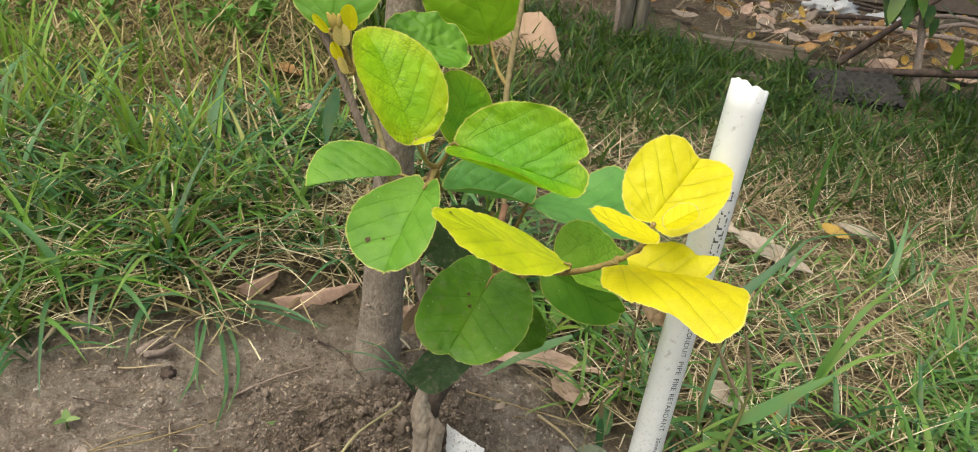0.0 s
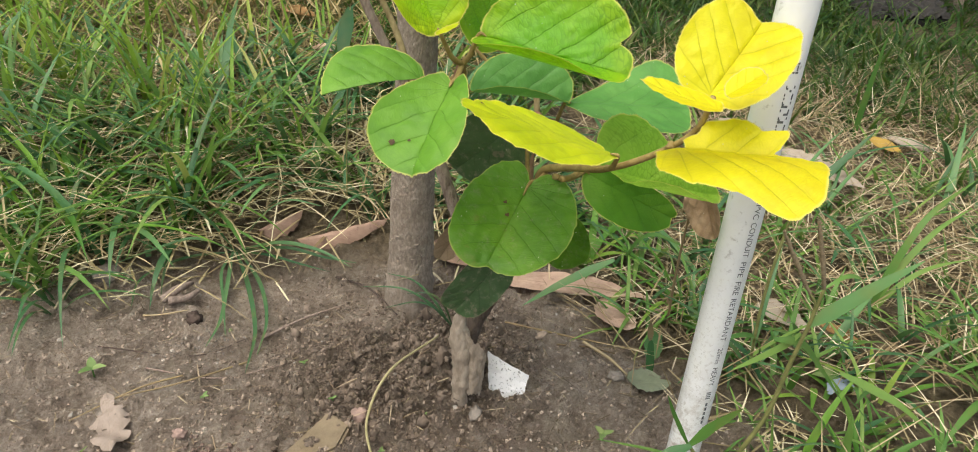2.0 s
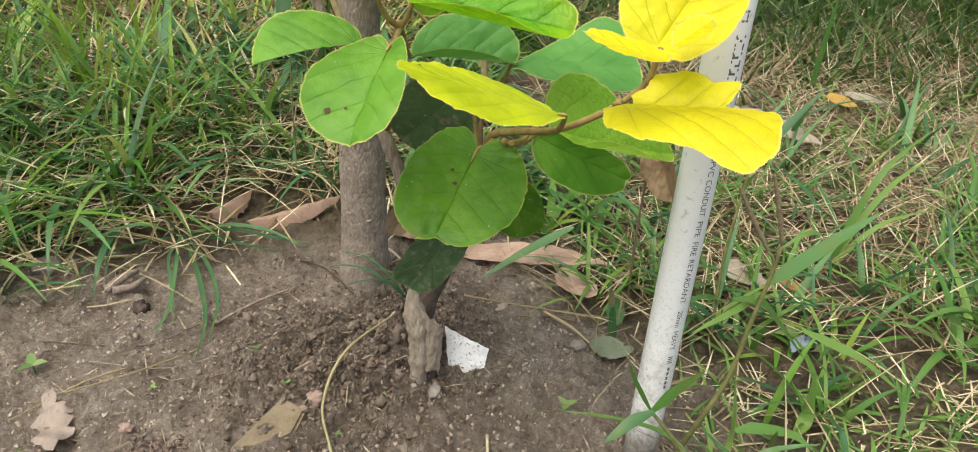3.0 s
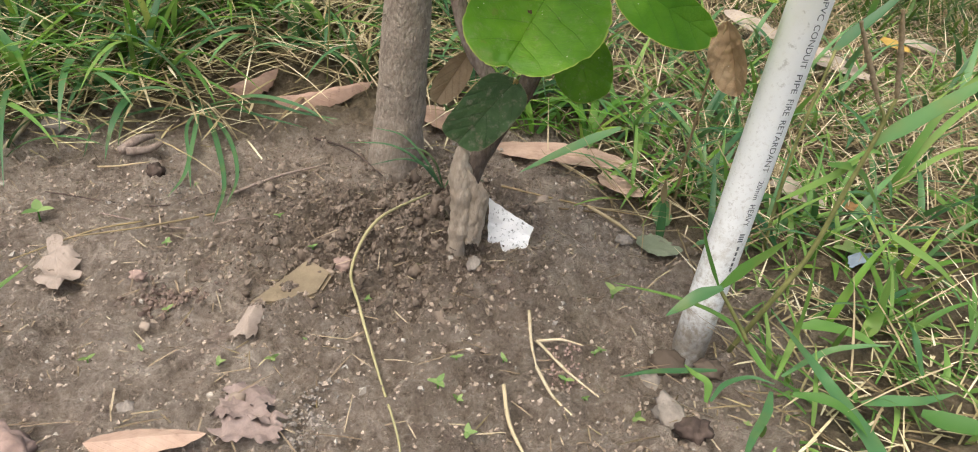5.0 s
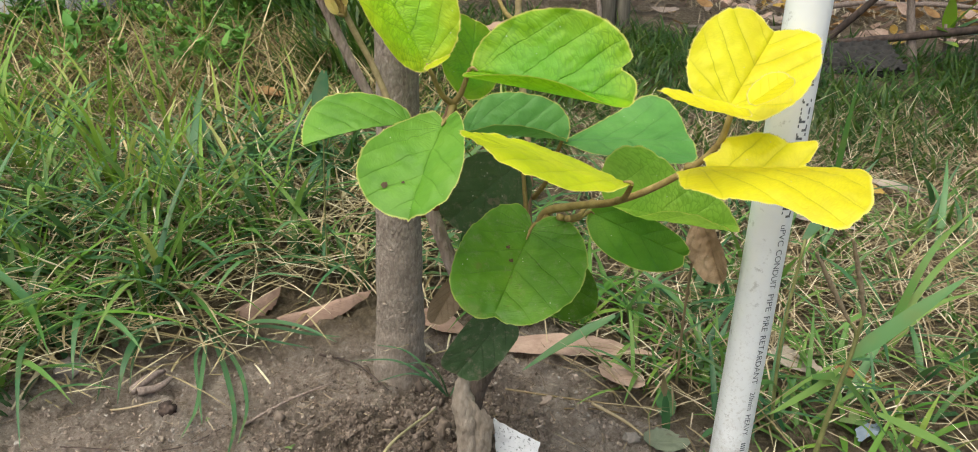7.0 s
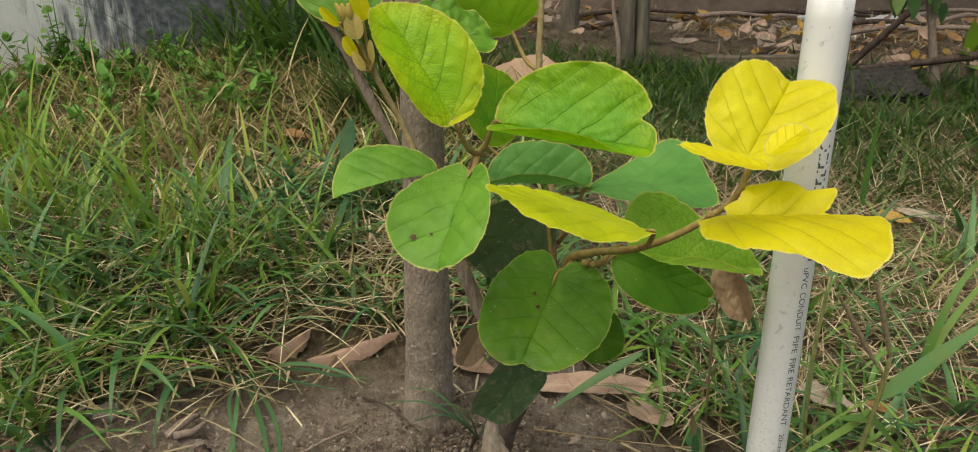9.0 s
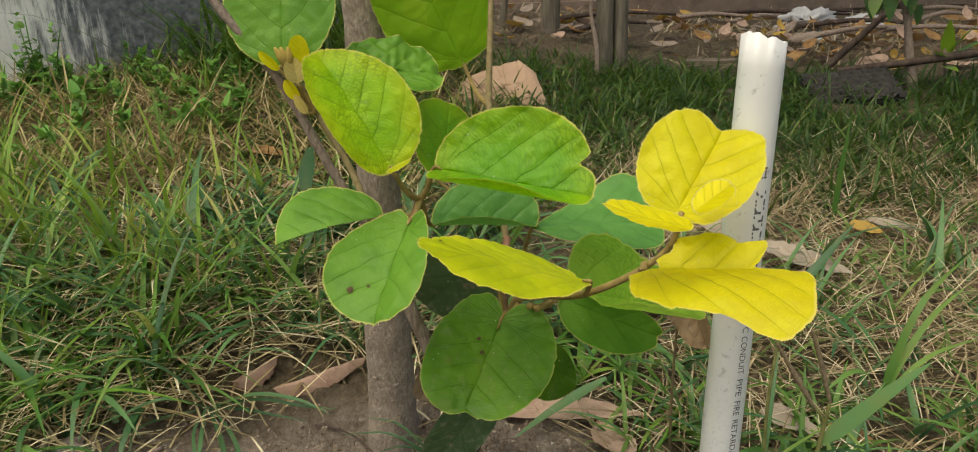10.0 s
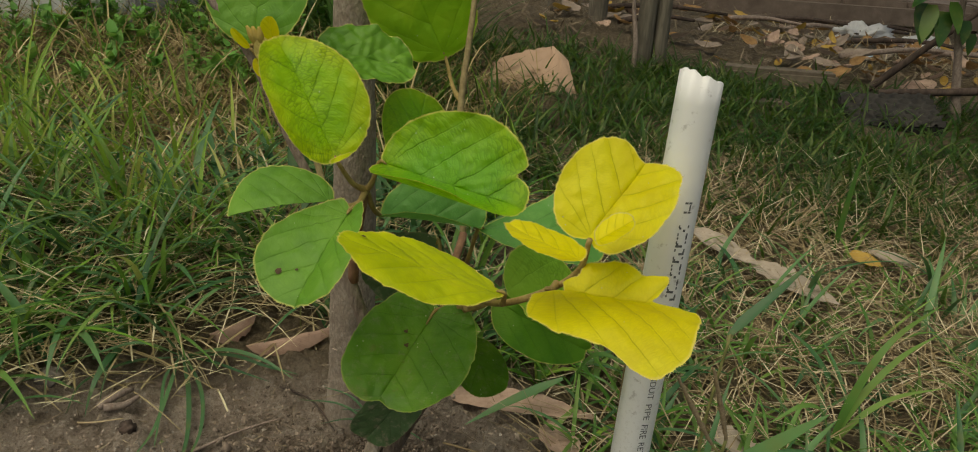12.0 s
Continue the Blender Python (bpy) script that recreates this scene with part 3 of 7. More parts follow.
PELLET = plain_material("red_brown_casts", (0.12, 0.083, 0.066), (0.22, 0.16, 0.13), 160, 0.9, 0.5)
GREY_STONE = plain_material("grey_stone", (0.16, 0.14, 0.12), (0.31, 0.27, 0.235), 90, 0.9, 0.6)
PINK_STONE = plain_material("pinkish_stone", (0.22, 0.15, 0.125), (0.38, 0.275, 0.235), 100, 0.9)
CARD = plain_material("tan_cardboard", (0.34, 0.23, 0.155), (0.44, 0.31, 0.22), 14, 0.85, 0.2)
TIMBER = bark_material("weathered_post", (0.09, 0.078, 0.062), (0.24, 0.215, 0.165), (40, 40, 5), dust_share=0.15)
DARK_WOOD = bark_material("dark_wood", (0.04, 0.03, 0.025), (0.12, 0.085, 0.07), (40, 40, 12), dust_share=0.1)
RUBBER = plain_material("grey_rubber", (0.018, 0.017, 0.016), (0.048, 0.045, 0.041), 40, 0.95)
PLASTIC = plain_material("white_plastic_film", (0.62, 0.63, 0.64), (0.82, 0.82, 0.83), 30, 0.35, 0.3, thin=(0.8, 0.8, 0.8), share=0.3)
PAVER = plain_material("worn_brick_paver", (0.15, 0.112, 0.088), (0.26, 0.20, 0.16), 18, 0.9, 0.5, 0.004)
GLOSS_LEAF = blade_material("glossy_shrub_leaf", [(0.0, (0.018, 0.055, 0.014)), (0.8, (0.04, 0.11, 0.02)), (1.0, (0.16, 0.26, 0.03))], 0.2, 0.32)
DARK_BRICK = plain_material("dark_brown_brick", (0.085, 0.07, 0.05), (0.19, 0.155, 0.115), 30, 0.95, 0.5, 0.004)
WALL = wall_material()


# ---- ground: one sheet to the horizon ----
def spread(lo, hi, fine, grow, far_lo, far_hi):
    mid = list(np.arange(lo, hi, fine))
    up, s = [mid[-1]], fine
    while up[-1] < far_hi:
        s *= grow
        up.append(up[-1] + s)
    down, s = [mid[0]], fine
    while down[-1] > far_lo:
        s *= grow
        down.append(down[-1] - s)
    return down[:0:-1] + mid + up[1:]


def bare(x, y):
    """How bare the soil is: the weeded patch round the sapling, 1, to the grass, 0."""
    k = noise.noise(Vector((x * 7, y * 7, 3.0))) * 0.05
    edge = 0.60 + 0.06 * math.exp(-((x + 0.02) / 0.12) ** 2) - 0.09 * step(-0.35, -0.6, x)
    right = 0.13 - 0.10 * step(0.45, 0.62, y) - 0.02 * step(0.32, 0.22, y)
    rim = math.hypot((x + 0.2) / 0.62, (y - 0.1) / 0.62) + 3 * k
    return step(edge + 0.05 + k, edge - 0.03 + k, y) * step(right + 0.05 + k, right - 0.02 + k, x) * step(1.12, 0.92, rim)


def build_ground():
    xs = spread(-0.44, 0.20, 0.0022, 1.10, -70, 70)
    ys = spread(0.20, 0.66, 0.0022, 1.09, -60, 90)
    verts, moist, litter, turf = [], [], [], []
    for y in ys:
        for x in xs:
            fade = 1.0 if abs(x) < 2 and -1 < y < 4 else 0.0
            verts.append((x, y, plain_height(x, y) + (crumble(x, y) if fade else 0.0)))
            moist.append(min(1.0, 1.1 * heap(x, y) + 0.6 * math.exp(-((x - 0.005) / 0.075) ** 2 - ((y - 0.31) / 0.08) ** 2) + 0.4 * max(0.0, noise.noise(Vector((x * 14, y * 14, 0))))) if fade else 0.0)
            litter.append(1 - bare(x, y) if fade else 1.0)
            turf.append(max(step(1.3, 2.2, abs(x)), step(-0.1, -0.9, y), step(3.2, 3.6, y)))
    nx = len(xs)
    faces = [(j * nx + i, j * nx + i + 1, (j + 1) * nx + i + 1, (j + 1) * nx + i) for j in range(len(ys) - 1) for i in range(nx - 1)]
    me = mesh_data("ground", verts, faces, SOIL)
    for name, values in (("moist", moist), ("litter", litter), ("turf", turf)):
        at = me.attributes.new(name, "FLOAT", "POINT")
        at.data.foreach_set("value", np.clip(np.array(values, dtype=np.float32), 0, 1))
    tagged(new("ground", me), "bare brown garden soil running into grass", "ground", kind="structure")


build_ground()

# old wall at the far side
wall_dir = Vector((0.53, 0.42, 0)).normalized()
wall_mid = Vector((-1.35, 1.42, 0.4))
wall = new("wall_north", box_data("wall_north", 2.2, 0.12, 1.6, WALL, 0.01))
wall.matrix_basis = Matrix.Translation(wall_mid) @ Matrix.Rotation(math.atan2(wall_dir.y, wall_dir.x), 4, "Z")
tagged(wall, "white-washed masonry wall with dark grey damp stains", "wall", kind="structure")


# ---- sapling: leaves ----
EYE_SIDE = Vector((0.03, -0.2, 0.42))


def vein_depth(u, v):
    """How near a point of the blade lies to a vein, 1 on it."""
    a = abs(u)
    q = v - 0.05 - a ** 1.2
    if q > 0:
        gap = abs((q * 4.6 + 0.5) % 1.0 - 0.5) / 4.6
    else:
        gap = min(-q, abs((math.atan2(a, v - 0.04) / 0.42 - 1.36) % 1.0 - 0.5) * 0.42 * math.hypot(u, v))
    return math.exp(-(min(gap, a) / 0.028) ** 2)


def rounded(radii, th):
    """A closed smooth outline through radii at even angles."""
    n = len(radii)
    u = th / (2 * math.pi) * n
    i, f = int(u) % n, u - int(u)
    a, b, c, d = radii[i - 1], radii[i], radii[(i + 1) % n], radii[(i + 2) % n]
    return 0.5 * (2 * b + (c - a) * f + (2 * a - 5 * b + 4 * c - d) * f * f + (3 * b - a - 3 * c + d) * f ** 3)


RINGS = [k / 20 for k in range(19)] + [0.93, 0.96, 0.985, 1.0]
ROUND = 156


def leaf_data(base, tip, side, left, right, mat, notch=0.0, sinus=0.0, fold_left=0.0, fold_right=0.0, curl_left=0.0, curl_right=0.0, bend=0.0, egg=0.0, ripple=0.0010, seed=1, square=2.2, lobes=(0.0, 0.0, 0.0, 0.0), bites=(), radii=()):
    """A broad leaf from its base to its tip. side: a point that lies beside the axis in the blade's plane.
    left, right: half widths as seen with the tip up; fold and curl: degrees towards the onlooker.
    radii: the outline round the blade's middle, in leaf lengths, where it is less regular."""
    P, T, S = Vector(base), Vector(tip), Vector(side)
    y = (T - P).normalized()
    x = (S - P) - y * (S - P).dot(y)
    z = x.cross(y).normalized()
    if z.dot(EYE_SIDE - P) < 0:
        z = -z
    x = y.cross(z)
    L = (T - P).length / (1 - sinus / 2 - notch / 2)
    rng = random.Random(seed)
    teeth = [rng.uniform(-1, 1) for _ in range(ROUND)]
    verts, uvs, edge = [], [], []
    big = max(left, right)
    relief = 0.009 * min(L, 2 * big)

    def place(px, py, rho):
        right_side = px > 0
        f, c = (fold_right, curl_right) if right_side else (fold_left, curl_left)
        w = right if right_side else left
        a = math.sqrt(px * px + (0.05 * big) ** 2) - 0.05 * big
        k = math.radians(f) + math.radians(c) * 0.5 * a / w
        X, Z = math.copysign(a, px) * math.cos(k), a * math.sin(k)
        q = Vector((px * 45 + seed * 9.0, py * 45, seed * 2.0))
        Z += ripple * (noise.noise(q) * 1.3 + rho ** 3 * 1.2 * noise.noise(q * 2.2)) + ripple * 0.6 * noise.noise(q * 4.5)
        Z -= relief * vein_depth(px / (2 * big), py / L) * (0.5 + 0.5 * rho)
        b = math.radians(bend) * 0.5 * py / L
        Y, Z = py * math.cos(b) - Z * math.sin(b), py * math.sin(b) + Z * math.cos(b)
        verts.append(P + x * X + y * Y + z * Z)
        uvs.append((px / (2 * big), py / L))
        edge.append(rho)

    for ri, rho in enumerate(RINGS):
        for k in range(ROUND if ri else 1):
            th = 2 * math.pi * k / ROUND
            c, s = math.cos(th), math.sin(th)
            top = math.atan2(math.sin(th - math.pi / 2), math.cos(th - math.pi / 2))
            low = math.atan2(math.sin(th + math.pi / 2), math.cos(th + math.pi / 2))
            if radii:
                r = rounded(radii, th)
            else:
                r = (abs(c) ** square + abs(s) ** square) ** (-1 / square)
                r *= 1 - notch * math.exp(-((top / 0.24) ** 2)) - sinus * math.exp(-((low / 0.30) ** 2))
                r *= 1 + lobes[0] * math.exp(-(((top - 0.75) / 0.5) ** 2)) + lobes[1] * math.exp(-(((top + 0.75) / 0.5) ** 2)) + lobes[2] * math.exp(-(((low + 0.75) / 0.5) ** 2)) + lobes[3] * math.exp(-(((low - 0.75) / 0.5) ** 2))
                r *= 1 + 0.02 * noise.noise(Vector((c * 2.2, s * 2.2, seed)))
            for at, wide, deep in bites:
                d = math.atan2(math.sin(th - at), math.cos(th - at))
                r *= 1 - deep * math.exp(-((d / wide) ** 2))
            r *= 1 + 0.012 * rho ** 6 * noise.noise(Vector((c * 9, s * 9, seed)))
            if ri == len(RINGS) - 1:
                r *= 1 + 0.009 * teeth[k]
            if radii:
                place(L * r * rho * c, L * (0.45 + r * rho * s), rho)
            else:
                w = right if c > 0 else left
                place(w * r * rho * c * (1 + egg * s), L / 2 * (1 + r * rho * s) - L * sinus / 2, rho)
    m = ROUND
    faces = [(0, 1 + k, 1 + (k + 1) % m) for k in range(m)]
    for ri in range(len(RINGS) - 2):
        a = 1 + ri * m
        faces += [(a + k, a + m + k, a + m + (k + 1) % m, a + (k + 1) % m) for k in range(m)]
    return mesh_data("leaf", verts, faces, mat, uvs=uvs, edge=edge)


sapling = thing("leafy_sapling", on_ground(-0.035, 0.45), "young sapling with large round green and yellow leaves", "sapling")
part("stem", tube([(-0.042, 0.430, -0.01), (-0.041, 0.430, 0.055), (-0.030, 0.431, 0.093), (-0.012, 0.431, 0.132), (-0.002, 0.42, 0.175)], [0.0058, 0.0056, 0.0062, 0.0055, 0.0045], STEM_BARK, 12, 8, 0.12, 3), sapling, "muddy grey-brown woody stem")
part("stem", tube([(-0.018, 0.436, 0.115), (-0.045, 0.434, 0.145), (-0.064, 0.434, 0.195), (-0.080, 0.452, 0.222), (-0.092, 0.465, 0.234), (-0.112, 0.466, 0.274), (-0.132, 0.467, 0.318), (-0.159, 0.468, 0.356), (-0.20, 0.475, 0.42)], [0.0048, 0.0046, 0.0042, 0.0036, 0.0031, 0.0028, 0.0027, 0.0026, 0.002], GREY_TWIG, 10, 8, 0.10, 5), sapling, "grey-brown leafless twig")
part("branch", tube([(-0.004, 0.427, 0.168), (0.000, 0.420, 0.198), (0.013, 0.402, 0.211), (0.034, 0.372, 0.226), (0.055, 0.354, 0.244), (0.070, 0.343, 0.262), (0.0735, 0.336, 0.281)], [0.0027, 0.0025, 0.0022, 0.0018, 0.0016, 0.0015, 0.0013], PETIOLE, 10, 8, 0.08, 6), sapling, "red-brown hairy branch")
part("branch", tube([(-0.062, 0.434, 0.196), (-0.058, 0.43, 0.228), (-0.052, 0.422, 0.252), (-0.049, 0.419, 0.262)], [0.0034, 0.0030, 0.0027, 0.0024], RED_STEM, 10, 6, 0.08, 7), sapling, "red-brown branch")
part("branch", tube([(-0.006, 0.50, 0.20), (-0.014, 0.522, 0.262), (-0.016, 0.530, 0.292), (-0.0135, 0.548, 0.345), (-0.010, 0.56, 0.42)], [0.0022, 0.0024, 0.0023, 0.0020, 0.0017], SHOOT, 9, 7, 0.08, 8), sapling, "slender hairy upright shoot")
part("branch", tube([(-0.080, 0.452, 0.224), (-0.096, 0.468, 0.262), (-0.111, 0.468, 0.294), (-0.120, 0.467, 0.316)], [0.0022, 0.002, 0.0018, 0.0014], SHOOT, 9, 7, 0.08, 9), sapling, "brown hairy shoot")
part("branch", tube([(-0.004, 0.425, 0.155), (-0.008, 0.46, 0.185), (-0.006, 0.50, 0.205)], [0.003, 0.0028, 0.0026], RED_STEM, 9, 6, 0.08, 10), sapling, "red-brown branch")


def leaf(label, base, tip, side, left, right, mat, stalk, rib=0.05, **shape):
    ob = part("leaf", leaf_data(base, tip, side, left, right, mat, **shape), sapling, label)
    edge_ring = [v.co.copy() for v in ob.data.vertices[-2 * ROUND:]]
    rng = random.Random(len(label))
    verts, faces = [], []
    for k in range(ROUND):
        for s in (0.0, 0.5):
            p = edge_ring[ROUND + k].lerp(edge_ring[ROUND + (k + 1) % ROUND], s)
            q = edge_ring[k].lerp(edge_ring[(k + 1) % ROUND], s)
            along = (edge_ring[ROUND + (k + 1) % ROUND] - edge_ring[ROUND + k]).normalized() * 0.00022
            out = (p - q).normalized() * rng.uniform(0.0003, 0.0009) + along * rng.uniform(-1, 1)
            faces.append((len(verts), len(verts) + 1, len(verts) + 2))
            verts += [p - along, p + along, p + out]
    if mat not in (DEEP, DULL, BROWN_OLD):
        part("fringe", mesh_data("fringe", verts, faces, FRINGE, smooth=False), ob, "fine pale hairs along the rim")
    if stalk:
        a, b = Vector(base), Vector(stalk)
        mid = (a + b) / 2 + Vector((0, 0, -0.12 * (a - b).length))
        inner = a + (Vector(tip) - a) * rib
        part("petiole", tube([b, mid, a, inner], [0.0019, 0.0015, 0.0011, 0.0004], PETIOLE, 8, 5, 0.08, 2, "petiole"), ob)
    return ob


JUNC = (-0.049, 0.419, 0.261)
leaf("round green leaf with a small brown spot", (-0.0520, 0.3984, 0.2568), (-0.0661, 0.3429, 0.2312), (-0.0124, 0.4152, 0.2748), 0.0228, 0.0308, GREEN, JUNC, sinus=0.241, egg=0.347, fold_left=23.8, fold_right=14.1, bend=-14.6, seed=2, notch=0.043, curl_left=-26.7, curl_right=30.5, lobes=(-0.001, -0.034, -0.001, -0.011))
leaf("yellow-green leaf with small holes near its tip", (0.0372, 0.3526, 0.2419), (-0.0402, 0.3413, 0.2662), (-0.0084, 0.3579, 0.2539), 0.0304, 0.0298, LEMON, (0.034, 0.373, 0.226), egg=0.071, fold_left=4.1, fold_right=-5.9, bend=2.9, seed=3, square=2.0, notch=0.005, sinus=0, curl_left=-34.7, curl_right=26.5, lobes=(-0.005, -0.034, -0.017, -0.027))
leaf("large old green heart-shaped leaf, insect-specked", (-0.0057, 0.4050, 0.1984), (-0.0254, 0.3530, 0.1715), (0.0688, 0.4072, 0.1952), 0.0407, 0.0407, DEEP, (0.003, 0.416, 0.200), fold_left=13.7, fold_right=19.9, curl_left=4.0, curl_right=-11.0, bend=-8.8, seed=4, ripple=0.0011, rib=0.16, radii=(0.53, 0.545, 0.585, 0.635, 0.645, 0.6, 0.515, 0.56, 0.6, 0.625, 0.645, 0.655, 0.645, 0.64, 0.635, 0.645, 0.65, 0.625, 0.445, 0.60, 0.62, 0.585, 0.54, 0.525))
leaf("green leaf folded along its midrib", (-0.0723, 0.4340, 0.2466), (-0.1259, 0.4050, 0.2506), (-0.1029, 0.4408, 0.2666), 0.0165, 0.0363, GREEN, (-0.052, 0.424, 0.252), fold_left=-114.6, fold_right=-16.3, bend=-35.0, seed=5, egg=0.213, notch=0, sinus=0.068, curl_left=-60.1, curl_right=-5.6, lobes=(-0.048, -0.025, -0.015, 0.016))
leaf("upright yellow-green leaf", (-0.0584, 0.3995, 0.2825), (-0.0918, 0.4126, 0.3451), (-0.0174, 0.4199, 0.2699), 0.0247, 0.0303, LIME, JUNC, egg=-0.117, fold_left=18.3, fold_right=18.8, bend=-16.0, sinus=0, seed=6, notch=0, curl_left=14.3, curl_right=5.5, lobes=(0.071, -0.051, -0.007, -0.007))
leaf("broad bright green leaf with a nibbled edge", (-0.0394, 0.4115, 0.2808), (0.0413, 0.3879, 0.2714), (0.0066, 0.4117, 0.3120), 0.0412, 0.0329, BRIGHT, JUNC, fold_right=49.9, fold_left=-15.9, curl_right=82.5, bend=-3.3, seed=7, square=2.3, bites=((1.98, 0.11, 0.10), (2.04, 0.05, 0.11)), ripple=0.0014, notch=0.046, sinus=0.077, curl_left=20.3, egg=0.133, lobes=(-0.076, -0.147, -0.018, 0.013))
leaf("dark green leaf", (-0.0464, 0.4390, 0.2384), (0.0131, 0.4389, 0.2411), (-0.0183, 0.4556, 0.2530), 0.0271, 0.0217, PALE, JUNC, fold_right=51.0, fold_left=16.1, bend=-16.7, seed=8, notch=0.07, sinus=0, curl_left=3.7, curl_right=43.1, egg=-0.033, lobes=(0.101, -0.098, 0.0, -0.011))
leaf("large grey-green leaf", (0.0105, 0.4483, 0.2328), (0.0846, 0.4472, 0.2377), (0.0460, 0.4736, 0.2549), 0.0394, 0.0265, PALE, (-0.004, 0.47, 0.19), seed=9, fold_right=19.4, bend=-6.8, square=2.35, notch=0, sinus=0, fold_left=-42.2, curl_left=36.8, curl_right=17.6, egg=0.659, lobes=(0.102, 0.072, 0.005, 0.009))
leaf("pale green wrinkled leaf folded along its midrib", (0.0261, 0.4163, 0.2090), (0.0982, 0.3931, 0.2032), (0.0168, 0.3905, 0.1970), 0.038, 0.038, SOFT, (0.012, 0.397, 0.206), fold_left=53.7, fold_right=23.4, curl_left=7.4, curl_right=51.3, bend=5.6, seed=10, radii=(0.406, 0.51, 0.594, 0.612, 0.61, 0.6, 0.566, 0.501, 0.439, 0.388, 0.359, 0.363, 0.413, 0.48, 0.524, 0.529, 0.486, 0.402, 0.321, 0.262, 0.222, 0.221, 0.256, 0.32))
leaf("drooping old green leaf", (0.0260, 0.4214, 0.2008), (0.0807, 0.4087, 0.1778), (0.0457, 0.4248, 0.2208), 0.0124, 0.0193, MATURE, (0.008, 0.402, 0.205), seed=11, fold_right=21.7, bend=-25.8, notch=0.1, sinus=0, fold_left=-2.3, curl_left=-0.1, curl_right=1.2, egg=-0.083, lobes=(0.02, -0.039, -0.0, -0.002))
leaf("bright yellow two-lobed leaf", (0.0720, 0.3407, 0.2789), (0.0998, 0.3703, 0.3128), (0.0971, 0.3260, 0.2712), 0.02645, 0.02645, YELLOW, None, fold_left=22.4, fold_right=17.5, curl_left=-9.0, curl_right=1.8, bend=6.4, seed=12, ripple=0.001, radii=(0.529, 0.538, 0.536, 0.557, 0.51, 0.426, 0.377, 0.404, 0.51, 0.551, 0.553, 0.549, 0.54, 0.546, 0.557, 0.568, 0.566, 0.523, 0.435, 0.488, 0.563, 0.547, 0.54, 0.538))
leaf("bright yellow two-lobed leaf with an insect-eaten edge", (0.0571, 0.3352, 0.2558), (0.1167, 0.3193, 0.2637), (0.0501, 0.3065, 0.2505), 0.0311, 0.0311, YELLOW, (0.061, 0.349, 0.252), fold_left=26.8, fold_right=27.9, curl_left=3.7, curl_right=-41.0, bend=-2.6, seed=13, ripple=0.001, bites=((1.66, 0.05, 0.07), (1.50, 0.04, 0.06)), radii=(0.587, 0.641, 0.865, 0.862, 0.746, 0.64, 0.34, 0.35, 0.435, 0.309, 0.297, 0.3, 0.293, 0.286, 0.3, 0.303, 0.283, 0.349, 0.325, 0.51, 0.561, 0.627, 0.608, 0.582))
leaf("small yellow unfolding leaf", (0.0706, 0.3013, 0.2870), (0.0386, 0.3169, 0.2910), (0.0539, 0.3296, 0.2876), 0.0116, 0.0146, YELLOW, None, seed=14, fold_left=8.1, fold_right=5.1, notch=0, sinus=0, curl_left=-14.9, curl_right=-0.4, bend=6.8, egg=-0.083, lobes=(-0.039, -0.008, -0.002, -0.003))
leaf("small cupped yellow leaf", (0.0756, 0.3209, 0.2873), (0.0895, 0.3221, 0.2972), (0.0818, 0.3133, 0.2881), 0.0073, 0.0135, YELLOW, None, seed=15, fold_left=21.4, fold_right=24.1, ripple=0.0006, notch=0.053, sinus=0.009, curl_left=-2.8, curl_right=-1.8, bend=-0.0, egg=0.037, lobes=(0.007, 0.013, 0.003, -0.0))
leaf("broad green leaf", (-0.128, 0.462, 0.327), (-0.128, 0.486, 0.400), (-0.09, 0.462, 0.327), 0.034, 0.034, GREEN, (-0.140, 0.467, 0.330), seed=16, fold_left=6, fold_right=6)
leaf("broad bright green leaf", (-0.034, 0.566, 0.308), (-0.072, 0.545, 0.395), (0.0, 0.566, 0.33), 0.039, 0.039, SMOOTH, (-0.016, 0.530, 0.287), seed=17, fold_left=6, fold_right=6, square=2.3)
leaf("wrinkled green leaf", (-0.0986, 0.4856, 0.3250), (-0.0440, 0.5137, 0.3106), (-0.0738, 0.5099, 0.3276), 0.0250, 0.0268, GREEN, (-0.1, 0.48, 0.31), seed=18, fold_left=1.8, fold_right=17.0, ripple=0.003, notch=0, sinus=0.037, curl_left=-2.8, curl_right=19.3, bend=-0.7, egg=0.036, lobes=(0.03, -0.021, -0.012, 0.018))
leaf("green leaf", (-0.0503, 0.5125, 0.2419), (-0.0399, 0.5450, 0.2886), (-0.0256, 0.5309, 0.2384), 0.0286, 0.0272, BRIGHT, (-0.012, 0.51, 0.22), seed=19, notch=0, sinus=0, fold_left=4.7, fold_right=-4.4, curl_left=-4.0, curl_right=0.5, bend=-11.8, egg=0.175, lobes=(-0.013, -0.02, -0.022, 0.0))
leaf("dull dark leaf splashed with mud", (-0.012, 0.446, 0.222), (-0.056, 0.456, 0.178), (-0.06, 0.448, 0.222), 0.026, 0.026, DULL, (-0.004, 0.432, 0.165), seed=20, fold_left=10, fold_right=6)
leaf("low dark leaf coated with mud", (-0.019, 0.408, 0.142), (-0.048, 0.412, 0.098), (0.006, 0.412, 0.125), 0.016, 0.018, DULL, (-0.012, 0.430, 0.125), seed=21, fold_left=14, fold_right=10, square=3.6)
